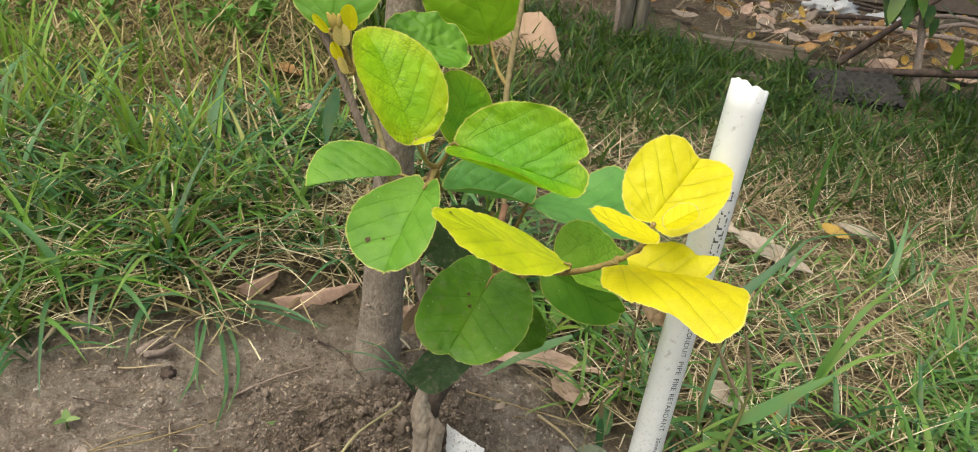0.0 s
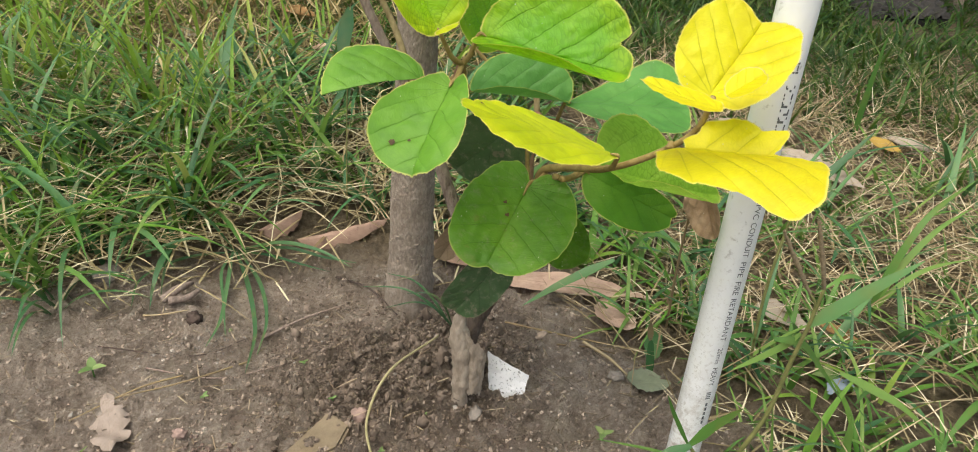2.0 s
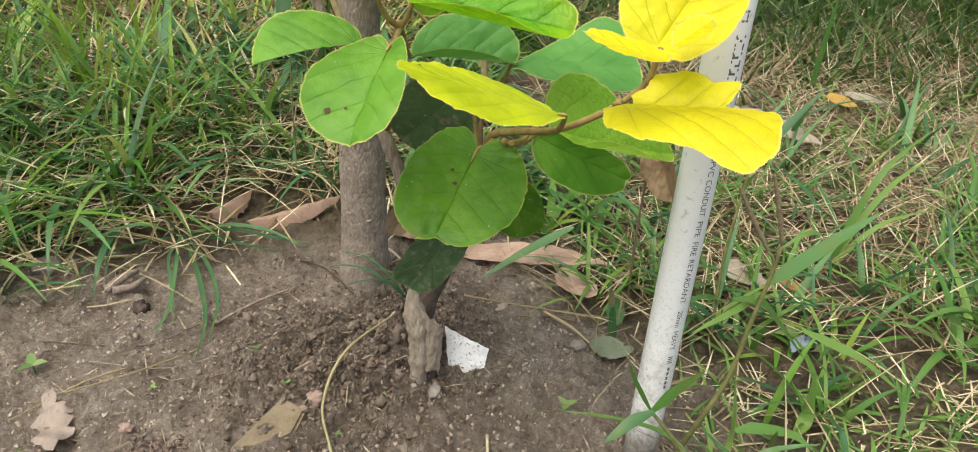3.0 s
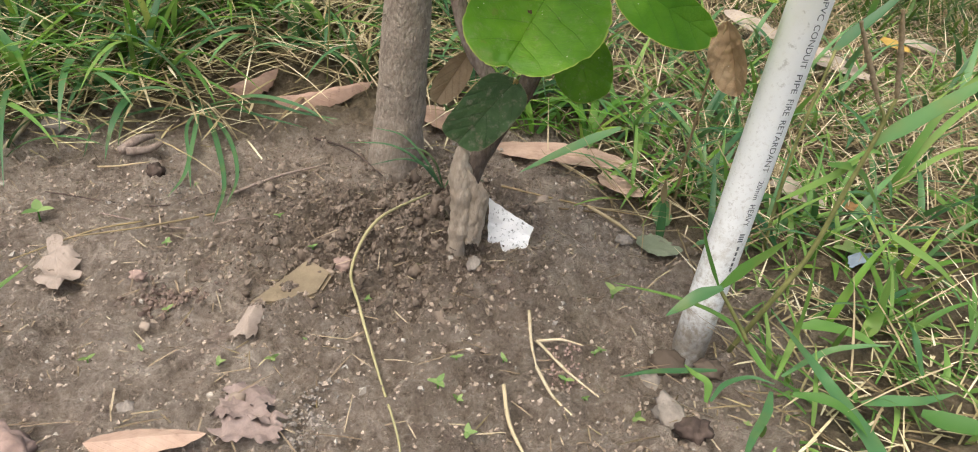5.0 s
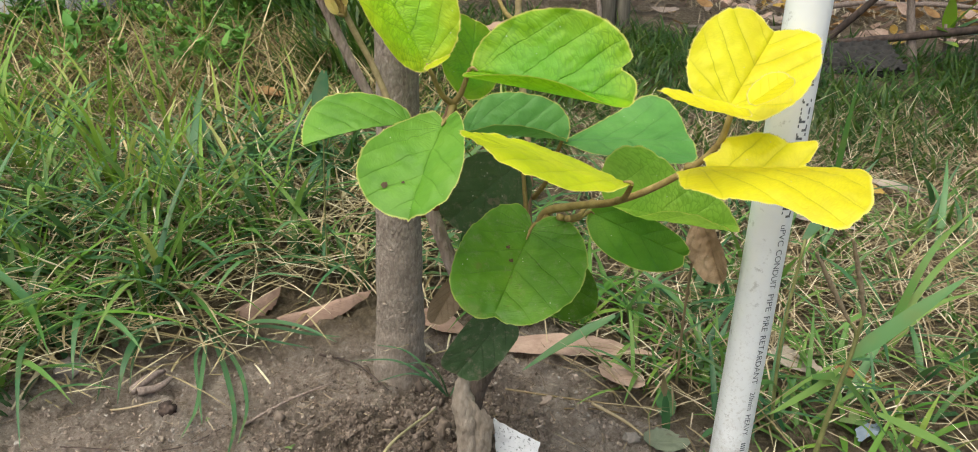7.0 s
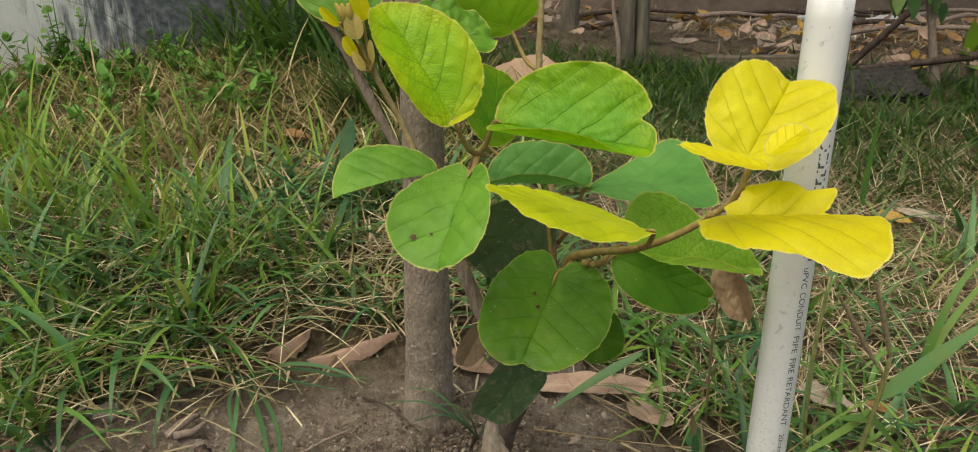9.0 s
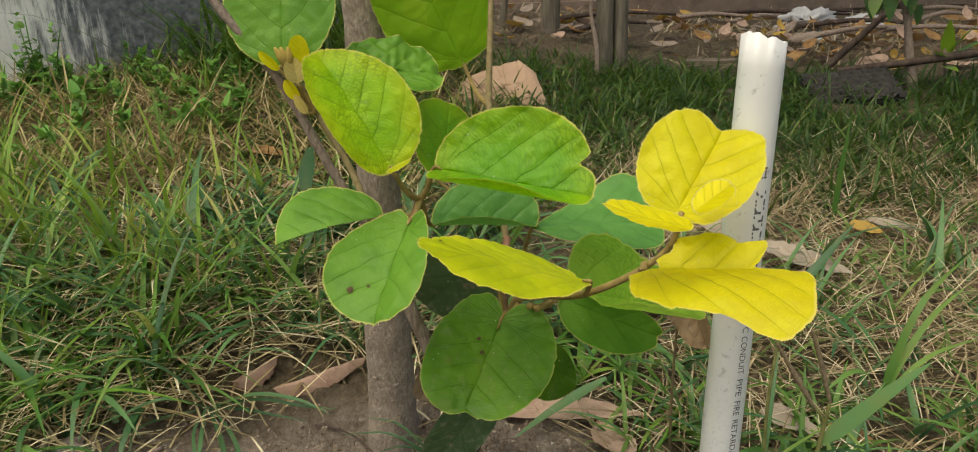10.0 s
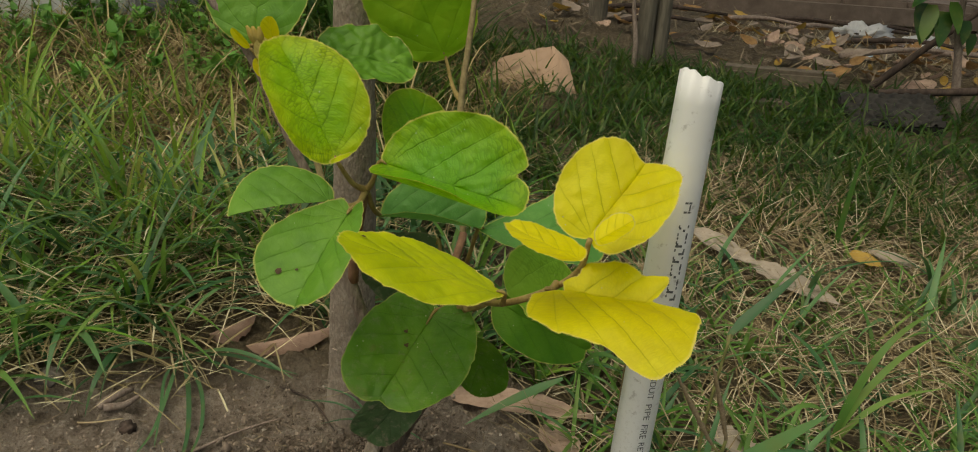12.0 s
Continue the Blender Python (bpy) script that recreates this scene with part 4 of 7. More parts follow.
leaf("browning green leaf", (0.008, 0.438, 0.165), (0.027, 0.440, 0.122), (0.045, 0.440, 0.15), 0.018, 0.018, DEEP, (-0.004, 0.428, 0.15), seed=22, fold_left=8, fold_right=8)
leaf("withered grey-brown leaf", (-0.052, 0.495, 0.122), (-0.072, 0.5, 0.082), (-0.03, 0.5, 0.09), 0.011, 0.012, BROWN_OLD, None, seed=23, fold_left=22, fold_right=26)
leaf("small yellow-green bract", (-0.060, 0.393, 0.2845), (-0.047, 0.387, 0.2915), (-0.053, 0.377, 0.281), 0.0022, 0.0022, LEMON, None, seed=24)

def blemish(blade, at, r, seed):
    """A small ragged brown hole or spot lying on a leaf's face."""
    me = blade.data
    v = min(me.vertices, key=lambda q: (q.co - Vector(at)).length)
    n = v.normal if v.normal.dot(EYE_SIDE - v.co) > 0 else -v.normal
    x = n.orthogonal().normalized()
    y = n.cross(x)
    rng = random.Random(seed)
    ring = [v.co + n * 0.0007 + (x * math.cos(a) + y * math.sin(a)) * r * rng.uniform(0.6, 1.2) for a in np.linspace(0, 6.0, 12)]
    part("spot", mesh_data("spot", ring, [tuple(range(12))], SPOT, smooth=False), blade, "small brown insect spot")


LEAVES = [o for o in sapling.children if o.name.startswith("leaf")]
for index, at, r in ((0, (-0.076, 0.358, 0.238), 0.0017), (0, (-0.068, 0.362, 0.238), 0.0009), (1, (-0.031, 0.351, 0.262), 0.0013), (1, (-0.029, 0.349, 0.259), 0.0009), (2, (-0.020, 0.392, 0.190), 0.0012), (2, (-0.017, 0.384, 0.186), 0.0013)):
    blemish(LEAVES[index], at, r, index)

# bud cluster
for k, (base, tip, w, mat) in enumerate([((-0.1155, 0.460, 0.3285), (-0.1165, 0.457, 0.3445), 0.0064, YELLOW), ((-0.1195, 0.459, 0.3185), (-0.1205, 0.456, 0.3325), 0.0062, BUD), ((-0.128, 0.456, 0.3265), (-0.1380, 0.453, 0.3365), 0.0034, YELLOW), ((-0.1205, 0.460, 0.309), (-0.1265, 0.458, 0.320), 0.0042, YELLOW), ((-0.116, 0.458, 0.301), (-0.1215, 0.456, 0.3115), 0.0032, BUD), ((-0.112, 0.463, 0.305), (-0.1125, 0.461, 0.3175), 0.0022, BUD)]):
    side = (base[0] + 0.01, base[1], base[2] + 0.001)
    bud = part("bud", leaf_data(base, tip, side, w, w, mat, fold_left=20, fold_right=20, bend=-14, seed=40 + k, ripple=0.0004), sapling, "furry yellow unopened leaf bud")
    part("petiole", tube([(-0.1135, 0.466, 0.300), ((base[0] - 0.1135) / 2, 0.464, (base[2] + 0.298) / 2), base], [0.0013, 0.0011, 0.0009], PETIOLE, 7, 4, 0.08, k), bud)
for dx in (-0.0022, 0.0, 0.0024):
    part("bud", tube([(-0.123, 0.461, 0.324), (-0.1245 + dx, 0.458, 0.3325), (-0.126 + 1.6 * dx, 0.457, 0.3385)], [0.0017, 0.0024, 0.0007], BUD, 8, 5, 0.2, 4), sapling, "furry brown bud tip")

# ---- trunk ----
trunk = thing("tree_trunk", on_ground(-0.108, 0.574), "slim dusty grey-brown tree trunk rising from the soil", "tree trunk")
part("trunk", tube([(-0.110, 0.575, -0.03), (-0.110, 0.575, 0.0), (-0.108, 0.574, 0.04), (-0.106, 0.573, 0.12), (-0.1025, 0.572, 0.22), (-0.102, 0.572, 0.34), (-0.104, 0.575, 0.6), (-0.10, 0.58, 0.95)], [0.0235, 0.0215, 0.0192, 0.0178, 0.0158, 0.0145, 0.0135, 0.011], BARK, 28, 14, 0.07, 2), trunk)

rng = random.Random(8)
pore = lump((0.0024, 0.0010, 0.0007), BARK, 5, 0.3, 2, name="lenticel")
for k in range(34):
    z, a = rng.uniform(0.02, 0.42), rng.uniform(-2.6, -0.5)
    r = float(np.interp(z, [0.0, 0.12, 0.22, 0.34, 0.6], [0.0215, 0.0178, 0.0158, 0.0145, 0.0135]))
    c = Vector((float(np.interp(z, [0.0, 0.12, 0.22, 0.42], [-0.110, -0.106, -0.1025, -0.102])), 0.573, z))
    ob = new("lenticel", pore)
    ob.parent = trunk
    ob.matrix_parent_inverse = trunk.matrix_basis.inverted()
    ob.matrix_basis = Matrix.Translation(c + Vector((math.cos(a), math.sin(a), 0)) * r * 0.985) @ Matrix.Rotation(a + math.pi / 2, 4, "Z") @ Matrix.Scale(rng.uniform(0.6, 1.3), 4)

# stub of the old stem with the mud-caked sheath beside it
stump = thing("old_stump", on_ground(-0.043, 0.412), "broken mud-caked grey stem stub standing in loose soil", "stump")
part("stub", tube([(-0.0435, 0.412, -0.014), (-0.0440, 0.411, 0.014), (-0.0425, 0.411, 0.036), (-0.0415, 0.412, 0.056), (-0.0440, 0.413, 0.075), (-0.0450, 0.414, 0.090), (-0.0450, 0.415, 0.0965)], [0.0066, 0.0054, 0.0058, 0.0068, 0.0072, 0.0042, 0.0010], STUMP, 18, 10, 0.28, 11, freq=110), stump)


def sheet_data(name, corners, mat, bulge=0.004, n=14, seed=0, crinkle=0.0012, ragged=0.1):
    """A crumpled, slightly bulging sheet between four corners."""
    a, b, c, d = [Vector(q) for q in corners]
    nor = (b - a).cross(d - a).normalized()
    verts, uvs, faces = [], [], []
    for j in range(n + 1):
        for i in range(n + 1):
            u, v = i / n, j / n
            if i in (0, n):
                u += ragged * 0.5 * noise.noise(Vector((seed, v * 6, i)))
            if j in (0, n):
                v += ragged * 0.5 * noise.noise(Vector((u * 6, seed, j)))
            p = a * (1 - u) * (1 - v) + b * u * (1 - v) + c * u * v + d * (1 - u) * v
            q = p * 170 + Vector((seed, 0, 0))
            p = p + nor * (bulge * 4 * u * (1 - u) + crinkle * (noise.noise(q) + 0.6 * noise.noise(q * 2.3)))
            verts.append(p)
            uvs.append((u - 0.5, v))
    for j in range(n):
        for i in range(n):
            k = j * (n + 1) + i
            faces.append((k, k + 1, k + n + 2, k + n + 1))
    return mesh_data(name, verts, faces, mat, uvs=uvs)


part("sheath", sheet_data("sheath", [(-0.040, 0.4085, 0.034), (-0.0285, 0.412, 0.030), (-0.0255, 0.413, 0.066), (-0.041, 0.410, 0.084)], STUMP, 0.003, 16, 3, 0.0016, 0.2), stump, "curled grey dried sheath")
foil = single("foil_scrap", sheet_data("foil_scrap", [(-0.0235, 0.424, 0.020), (0.0000, 0.421, 0.019), (0.0040, 0.427, 0.0385), (-0.0265, 0.431, 0.053)], FOIL, 0.0012, 20, 8, 0.0007, 0.06), "scrap of white and silver foil leaning on the stump", "foil scrap")

# ---- plastic pipe ----
PIPE_BASE, PIPE_TOP = Vector((0.1022, 0.3700, -0.045)), Vector((0.1160, 0.3865, 0.344))
PIPE_R = 0.0101


def pipe_data():
    h = (PIPE_TOP - PIPE_BASE).length
    m, verts, faces = 48, [], []
    hs = list(np.linspace(0, h - 0.012, 12))
    for r in (PIPE_R, PIPE_R - 0.0017):
        for z in hs + [h]:
            for k in range(m):
                a = 2 * math.pi * k / m
                cut = 0.0
                if z == h:
                    cut = -0.0026 * math.cos(a) - 0.0027 * math.sin(a) + 0.0010 * noise.noise(Vector((math.cos(a) * 4, math.sin(a) * 4, 4))) - 0.0012 * math.exp(-((a - 4.6) / 0.2) ** 2) - 0.0007 * math.exp(-((a - 5.4) / 0.15) ** 2)
                verts.append((r * math.cos(a), r * math.sin(a), z + cut))
    rows = len(hs) + 1
    for s in range(2):
        for j in range(rows - 1):
            for k in range(m):
                a, b = (s * rows + j) * m + k, (s * rows + j) * m + (k + 1) % m
                faces.append((a, b, b + m, a + m) if s == 0 else (a, a + m, b + m, b))
    top0, top1 = (rows - 1) * m, (2 * rows - 1) * m
    faces += [(top0 + k, top0 + (k + 1) % m, top1 + (k + 1) % m, top1 + k) for k in range(m)]
    return mesh_data("tube", verts, faces, PVC)


pipe = new("conduit_pipe")
pipe.empty_display_size = 0.01
axis = (PIPE_TOP - PIPE_BASE).normalized()
pipe.matrix_basis = Matrix.Translation(PIPE_BASE) @ Vector((0, 0, 1)).rotation_difference(axis).to_matrix().to_4x4()
tagged(pipe, "white plastic conduit pipe with grey lettering standing in the soil", "pipe")
pipe_tube = new("tube", pipe_data())
pipe_tube.parent = pipe
TEXT_TURN = -68.0


def round_pipe(flat):
    """Bends flat points (along, up) round the pipe, running down it."""
    out = []
    for tx, ty in flat:
        a = math.radians(TEXT_TURN) + ty / PIPE_R
        out.append(((PIPE_R + 0.00015) * math.cos(a), (PIPE_R + 0.00015) * math.sin(a), tx))
    return out


def pipe_word(word, z_from, z_to, size):
    """Letters from the built-in font, fitted between two heights and bent round the pipe."""
    cu = bpy.data.curves.new("lettering", "FONT")
    cu.body, cu.size = word, 1.0
    tmp = bpy.data.objects.new("lettering", cu)
    scene.collection.objects.link(tmp)
    me = bpy.data.meshes.new_from_object(tmp.evaluated_get(bpy.context.evaluated_depsgraph_get()))
    bpy.data.objects.remove(tmp)
    co = np.array([v.co[:2] for v in me.vertices])
    w = co[:, 0].max() - co[:, 0].min()
    k = (z_from - z_to) / w
    flat = [(z_from - PIPE_BASE.z - (c[0] - co[:, 0].min()) * k, (c[1] - 0.35) * size / 0.7) for c in co]
    faces = [tuple(p.vertices) for p in me.polygons]
    bpy.data.meshes.remove(me)
    ob = new("lettering", mesh_data("lettering", round_pipe(flat), faces, INK, smooth=False))
    ob.parent = pipe
    tagged(ob, "grey printed lettering")


def pipe_bar(z_from, z_to, low, high):
    flat = [(z_from - PIPE_BASE.z, low), (z_to - PIPE_BASE.z, low), (z_to - PIPE_BASE.z, high), (z_from - PIPE_BASE.z, high)]
    ob = new("printed_bar", mesh_data("printed_bar", round_pipe(flat), [(0, 1, 2, 3)], INK, smooth=False))
    ob.parent = pipe


for word, a, b, size in (("uPVC", 0.2155, 0.2045, 0.0034), ("CONDUIT", 0.2025, 0.1815, 0.0034), ("PIPE", 0.1785, 0.1690, 0.0034), ("FIRE", 0.1660, 0.1575, 0.0037), ("RETARDANT", 0.1550, 0.1265, 0.0034), ("20mm", 0.1215, 0.1105, 0.0031), ("HEAVY", 0.1075, 0.0945, 0.0034)):
    pipe_word(word, a, b, size)
for first, count in ((0.277, 10), (0.2345, 4)):
    for k in range(count):
        z = first - k * 0.0040
        pipe_bar(z, z - 0.0014, -0.0027, 0.0027)
        pipe_bar(z - 0.0020, z - 0.0032, -0.0026 if k % 3 else -0.0004, 0.0026 if k % 2 else 0.0008)
        pipe_bar(z - 0.0010, z - 0.0020, 0.0016 if k % 2 else -0.0024, 0.0026 if k % 2 else -0.0014)
pipe_bar(0.2885, 0.2875, -0.0018, 0.0018)
pipe_bar(0.2840, 0.2830, -0.0018, 0.0018)
pipe_bar(0.2872, 0.2843, 0.0006, 0.0014)
for k in range(4):
    pipe_bar(0.0895 - k * 0.0014, 0.0887 - k * 0.0014, -0.0015, 0.0015)
for k in range(5):
    z = 0.0815 - k * 0.0034
    pipe_bar(z, z - 0.0024, -0.0004, 0.0010)


# ---- dead leaves, stalks and stones on the soil ----
def dry_leaf_data(length, width, mat, fold=12.0, bend=10.0, curl=0.0, seed=0, point=1.0, n=16, torn=0.12, ripple=0.002):
    """A dead leaf along +y from its stalk, lying on the origin's plane."""
    verts, uvs, faces = [], [], []
    cols = 8
    rng = random.Random(seed)
    for j in range(n + 1):
        v = j / n
        w = width / 2 * (math.sin(math.pi * min(1, max(0.0, v ** (0.75 / point)))) ** 0.7 + 0.02) * (1 + torn * rng.uniform(-1, 1))
        for i in range(cols + 1):
            u = 2 * i / cols - 1
            px, py = u * w, v * length
            k = math.radians(fold) + math.radians(curl) * abs(u)
            q = Vector((px * 60 + seed * 5, py * 60, seed))
            z = abs(px) * math.sin(k) + ripple * (noise.noise(q) + 0.5 * noise.noise(q * 2.2))
            x = px * math.cos(k)
            b = math.radians(bend) * (v - 0.5)
            verts.append((x, py, z + math.sin(b) * (v - 0.5) * length + 0.0015))
            uvs.append((px / width, v))
    for j in range(n):
        for i in range(cols):
            k = j * (cols + 1) + i
            faces.append((k, k + 1, k + cols + 2, k + cols + 1))
    return mesh_data("dry_leaf", verts, faces, mat, uvs=uvs)


def lie(start, end, lift=0.0, turn=0.0):
    """The pose of something that lies on the ground from start to end."""
    a, b = on_ground(*start), on_ground(*end)
    y = (b - a).normalized()
    x = y.cross(Vector((0, 0, 1))).normalized()
    z = x.cross(y)
    m = Matrix((x, y, z)).transposed().to_4x4()
    return Matrix.Translation(a + Vector((0, 0, lift))) @ m @ Matrix.Rotation(math.radians(turn), 4, "Y"), (b - a).length


def dead_leaf(start, end, width, mat, label, lift=0.002, turn=0.0, **shape):
    m, length = lie(start, end, lift, turn)
    ob = new("dry_leaf", dry_leaf_data(length, width, mat, **shape))
    ob.matrix_basis = m
    return tagged(ob, label, "dead leaf", "dead leaves on the soil")


dead_leaf((-0.034, 0.612), (0.108, 0.598), 0.028, TAN_LEAF, "long pinkish-brown dry leaf lying on the soil", 0.010, 8, seed=1, fold=8, bend=-6)
dead_leaf((0.064, 0.592), (0.080, 0.522), 0.034, TAN_LEAF, "triangular pale brown dry leaf on the soil", 0.007, -6, seed=2, fold=10, point=0.6)
dead_leaf((-0.276, 0.649), (-0.239, 0.677), 0.034, ROLLED_LEAF, "rolled pinkish dry leaf under grass", 0.014, 0, seed=3, fold=-48, bend=0, curl=-15)
dead_leaf((-0.234, 0.639), (-0.150, 0.672), 0.034, ROLLED_LEAF, "long rolled pinkish-brown dry leaf under grass", 0.014, 0, seed=4, fold=-48, bend=0, curl=-15)
dead_leaf((-0.104, 0.652), (-0.056, 0.628), 0.026, ROLLED_LEAF, "small dry leaf behind the trunk", 0.006, 10, seed=5, fold=20)
dead_leaf((-0.304, 0.410), (-0.268, 0.352), 0.022, SHRIVEL, "shrivelled pale pinkish-grey dry leaf on the soil", 0.005, 6, seed=6, fold=6, bend=14, curl=-14, ripple=0.007, point=0.7, torn=0.5)
dead_leaf((-0.182, 0.226), (-0.136, 0.244), 0.017, TAN_LEAF, "rolled pinkish-brown dry leaf on the soil", 0.006, 0, seed=7, fold=-22, bend=-4, ripple=0.001)
dead_leaf((0.078, 0.468), (0.112, 0.471), 0.026, FALLEN, "small grey-green fallen leaf", 0.002, 0, seed=8, fold=6)
dead_leaf((0.28, 0.90), (0.365, 0.83), 0.050, PALE_LEAF, "large pale dry leaf lying in straw", 0.02, 0, seed=9, fold=14)
dead_leaf((0.22, 0.97), (0.285, 0.885), 0.036, PALE_LEAF, "pale brown dry leaf lying in straw", 0.02, 5, seed=10, fold=14)
dead_leaf((0.408, 0.958), (0.446, 0.945), 0.040, OCHRE_LEAF, "orange-yellow fallen leaf on straw", 0.022, 0, seed=11, fold=10)
dead_leaf((0.440, 0.985), (0.49, 0.955), 0.035, PALE_LEAF, "pale dry leaf on straw", 0.02, 0, seed=12, fold=18)
dead_leaf((-0.53, 1.06), (-0.468, 1.03), 0.042, BLEACHED, "bleached grey dry leaf among straw", 0.012, 0, seed=13, fold=6)
dead_leaf((0.20, 0.59), (0.235, 0.555), 0.030, PALE_LEAF, "broken pale dry leaf in the grass", 0.01, 0, seed=14, fold=20)
dead_leaf((0.245, 0.565), (0.275, 0.535), 0.016, RUST_LEAF, "small rust-brown dry leaf in the grass", 0.012, 0, seed=15, fold=30)
dead_leaf((-0.42, 1.16), (-0.36, 1.13), 0.04, RUST_LEAF, "brown dry leaf among straw", 0.03, 0, seed=16, fold=22)
dead_leaf((-0.33, 1.02), (-0.29, 0.99), 0.035, TAN_LEAF, "brown dry leaf among straw", 0.03, 0, seed=17, fold=22)

# white-tipped fallen blade beside the small leaf
m, length = lie((0.098, 0.492), (0.116, 0.585), 0.003)
ob = new("fallen_leaf", dry_leaf_data(length * 0.75, 0.014, SEDGE, 8, 4, seed=20))
ob.matrix_basis = m
tagged(ob, "narrow green fallen leaf on the soil", "fallen leaf")
m, length = lie((0.110, 0.555), (0.115, 0.592), 0.007)
ob = new("dry_leaf", dry_leaf_data(length, 0.009, GREY_LEAF, 10, 4, seed=21))
ob.matrix_basis = m
tagged(ob, "bleached white leaf tip on soil", "dead leaf", "dead leaves on the soil")

# hanging withered leaf by the pipe
single("withered_leaf", leaf_data((0.119, 0.548, 0.149), (0.141, 0.546, 0.100), (0.152, 0.540, 0.12), 0.016, 0.019, HUNG_LEAF, fold_left=34, fold_right=24, curl_left=20, bend=24, seed=33, square=1.8, ripple=0.0022), "curled brown withered leaf hanging in the grass", "dead leaf")
single("leaf_stalk", tube([(0.118, 0.555, -0.01), (0.117, 0.552, 0.07), (0.119, 0.548, 0.148)], [0.0012, 0.001, 0.0008], STRAW, 6, 6), "thin straw stalk holding up a withered leaf", "stalk")

dead = tube([(-0.071, 0.495, height(-0.071, 0.495) + 0.006), (-0.097, 0.434, height(-0.097, 0.434) + 0.012), (-0.105, 0.395, height(-0.105, 0.395) + 0.006), (-0.09, 0.35, height(-0.09, 0.35) + 0.003), (-0.07, 0.306, height(-0.07, 0.306) + 0.003), (-0.05, 0.251, height(-0.05, 0.251) + 0.003), (-0.045, 0.225, height(-0.045, 0.225) + 0.002)], [0.0008, 0.0011, 0.0010, 0.0009, 0.0007, 0.0006, 0.0004], blade_material("yellow_stalk", [(0.0, (0.33, 0.29, 0.14)), (1.0, (0.42, 0.38, 0.22))], 0.1), 8, 10, 0.1, 4)
single("grass_stalk", dead, "long bent yellowish dead stalk on the soil", "stalk")


def twig(points, r, mat, label, name="twig", lift=0.004):
    pts = [on_ground(x, y, lift + r) for x, y in points]
    single(name, tube(pts, [r, r * 0.9, r * 0.5], mat, 7, 6, 0.15, len(points)), label, name, "twigs on the soil")


twig([(-0.226, 0.51), (-0.196, 0.538), (-0.166, 0.561)], 0.0013, GREY_TWIG, "short grey-brown twig on the soil")
twig([(-0.293, 0.446), (-0.24, 0.452), (-0.192, 0.463)], 0.0008, GREY_TWIG, "thin straight twig on the soil")
twig([(-0.33, 0.546), (-0.318, 0.555), (-0.313, 0.572)], 0.0042, GREY_TWIG, "short curved woody twig on the soil")
twig([(-0.322, 0.542), (-0.308, 0.550), (-0.303, 0.566)], 0.0036, GREY_TWIG, "short curved woody twig on the soil")
twig([(-0.35, 0.475), (-0.27, 0.478), (-0.232, 0.502)], 0.0006, DARK_WOOD, "thin dark twig on the soil")
twig([(0.006, 0.366), (0.008, 0.338), (0.011, 0.315)], 0.0011, PALE_STRAW, "bleached broken straw on the soil", "straw")
twig([(0.011, 0.315), (0.020, 0.298), (0.029, 0.281)], 0.0010, PALE_STRAW, "bleached broken straw on the soil", "straw")
twig([(0.011, 0.340), (0.028, 0.323), (0.045, 0.306)], 0.0009, PALE_STRAW, "bleached straw on the soil", "straw")
twig([(0.012, 0.340), (0.024, 0.340), (0.037, 0.340)], 0.0009, PALE_STRAW, "bleached straw on the soil", "straw")
twig([(-0.43, 0.60), (-0.428, 0.57), (-0.427, 0.535)], 0.0028, STRAW, "thick bleached straw on the soil", "straw")
twig([(-0.02, 0.535), (0.045, 0.52), (0.10, 0.50)], 0.0009, STRAW, "long pale straw on the soil", "straw")
twig([(0.045, 0.505), (0.066, 0.488), (0.078, 0.470)], 0.0015, STRAW, "thick pale straw on the soil", "straw")
twig([(0.024, 0.505), (0.05, 0.503), (0.075, 0.50)], 0.0008, STRAW, "pale straw on the soil", "straw")
twig([(-0.005, 0.30), (0.0, 0.275), (0.012, 0.245)], 0.0011, STRAW, "pale curved straw on the soil", "straw")
twig([(-0.26, 0.44), (-0.285, 0.42), (-0.32, 0.385)], 0.0008, STRAW, "pale straw on the soil", "straw")
twig([(-0.22, 0.475), (-0.255, 0.43), (-0.29, 0.405)], 0.0008, STRAW, "pale bent straw on the soil", "straw")
twig([(-0.36, 0.535), (-0.33, 0.532), (-0.30, 0.535)], 0.0010, STRAW, "pale straw on the soil", "straw")
twig([(-0.185, 0.60), (-0.15, 0.585), (-0.115, 0.545)], 0.0010, DARK_WOOD, "thin dark root on the soil", "root")


def stone(at, size, mat, label, seed, turn=0.0, name="stone", sink=0.35, rough=0.5, freq=2.0, subdiv=3, **kw):
    kw.update(rough=rough, freq=freq, subdiv=subdiv)
    ob = new(name, lump(size, mat, seed, **kw))
    p = on_ground(*at)
    ob.matrix_basis = Matrix.Translation((p.x, p.y, p.z + size[2] * (1 - sink))) @ Matrix.Rotation(math.radians(turn), 4, "Z")
    return tagged(ob, label, "stone" if name == "stone" else name.replace("_", " "), "stones on the soil")


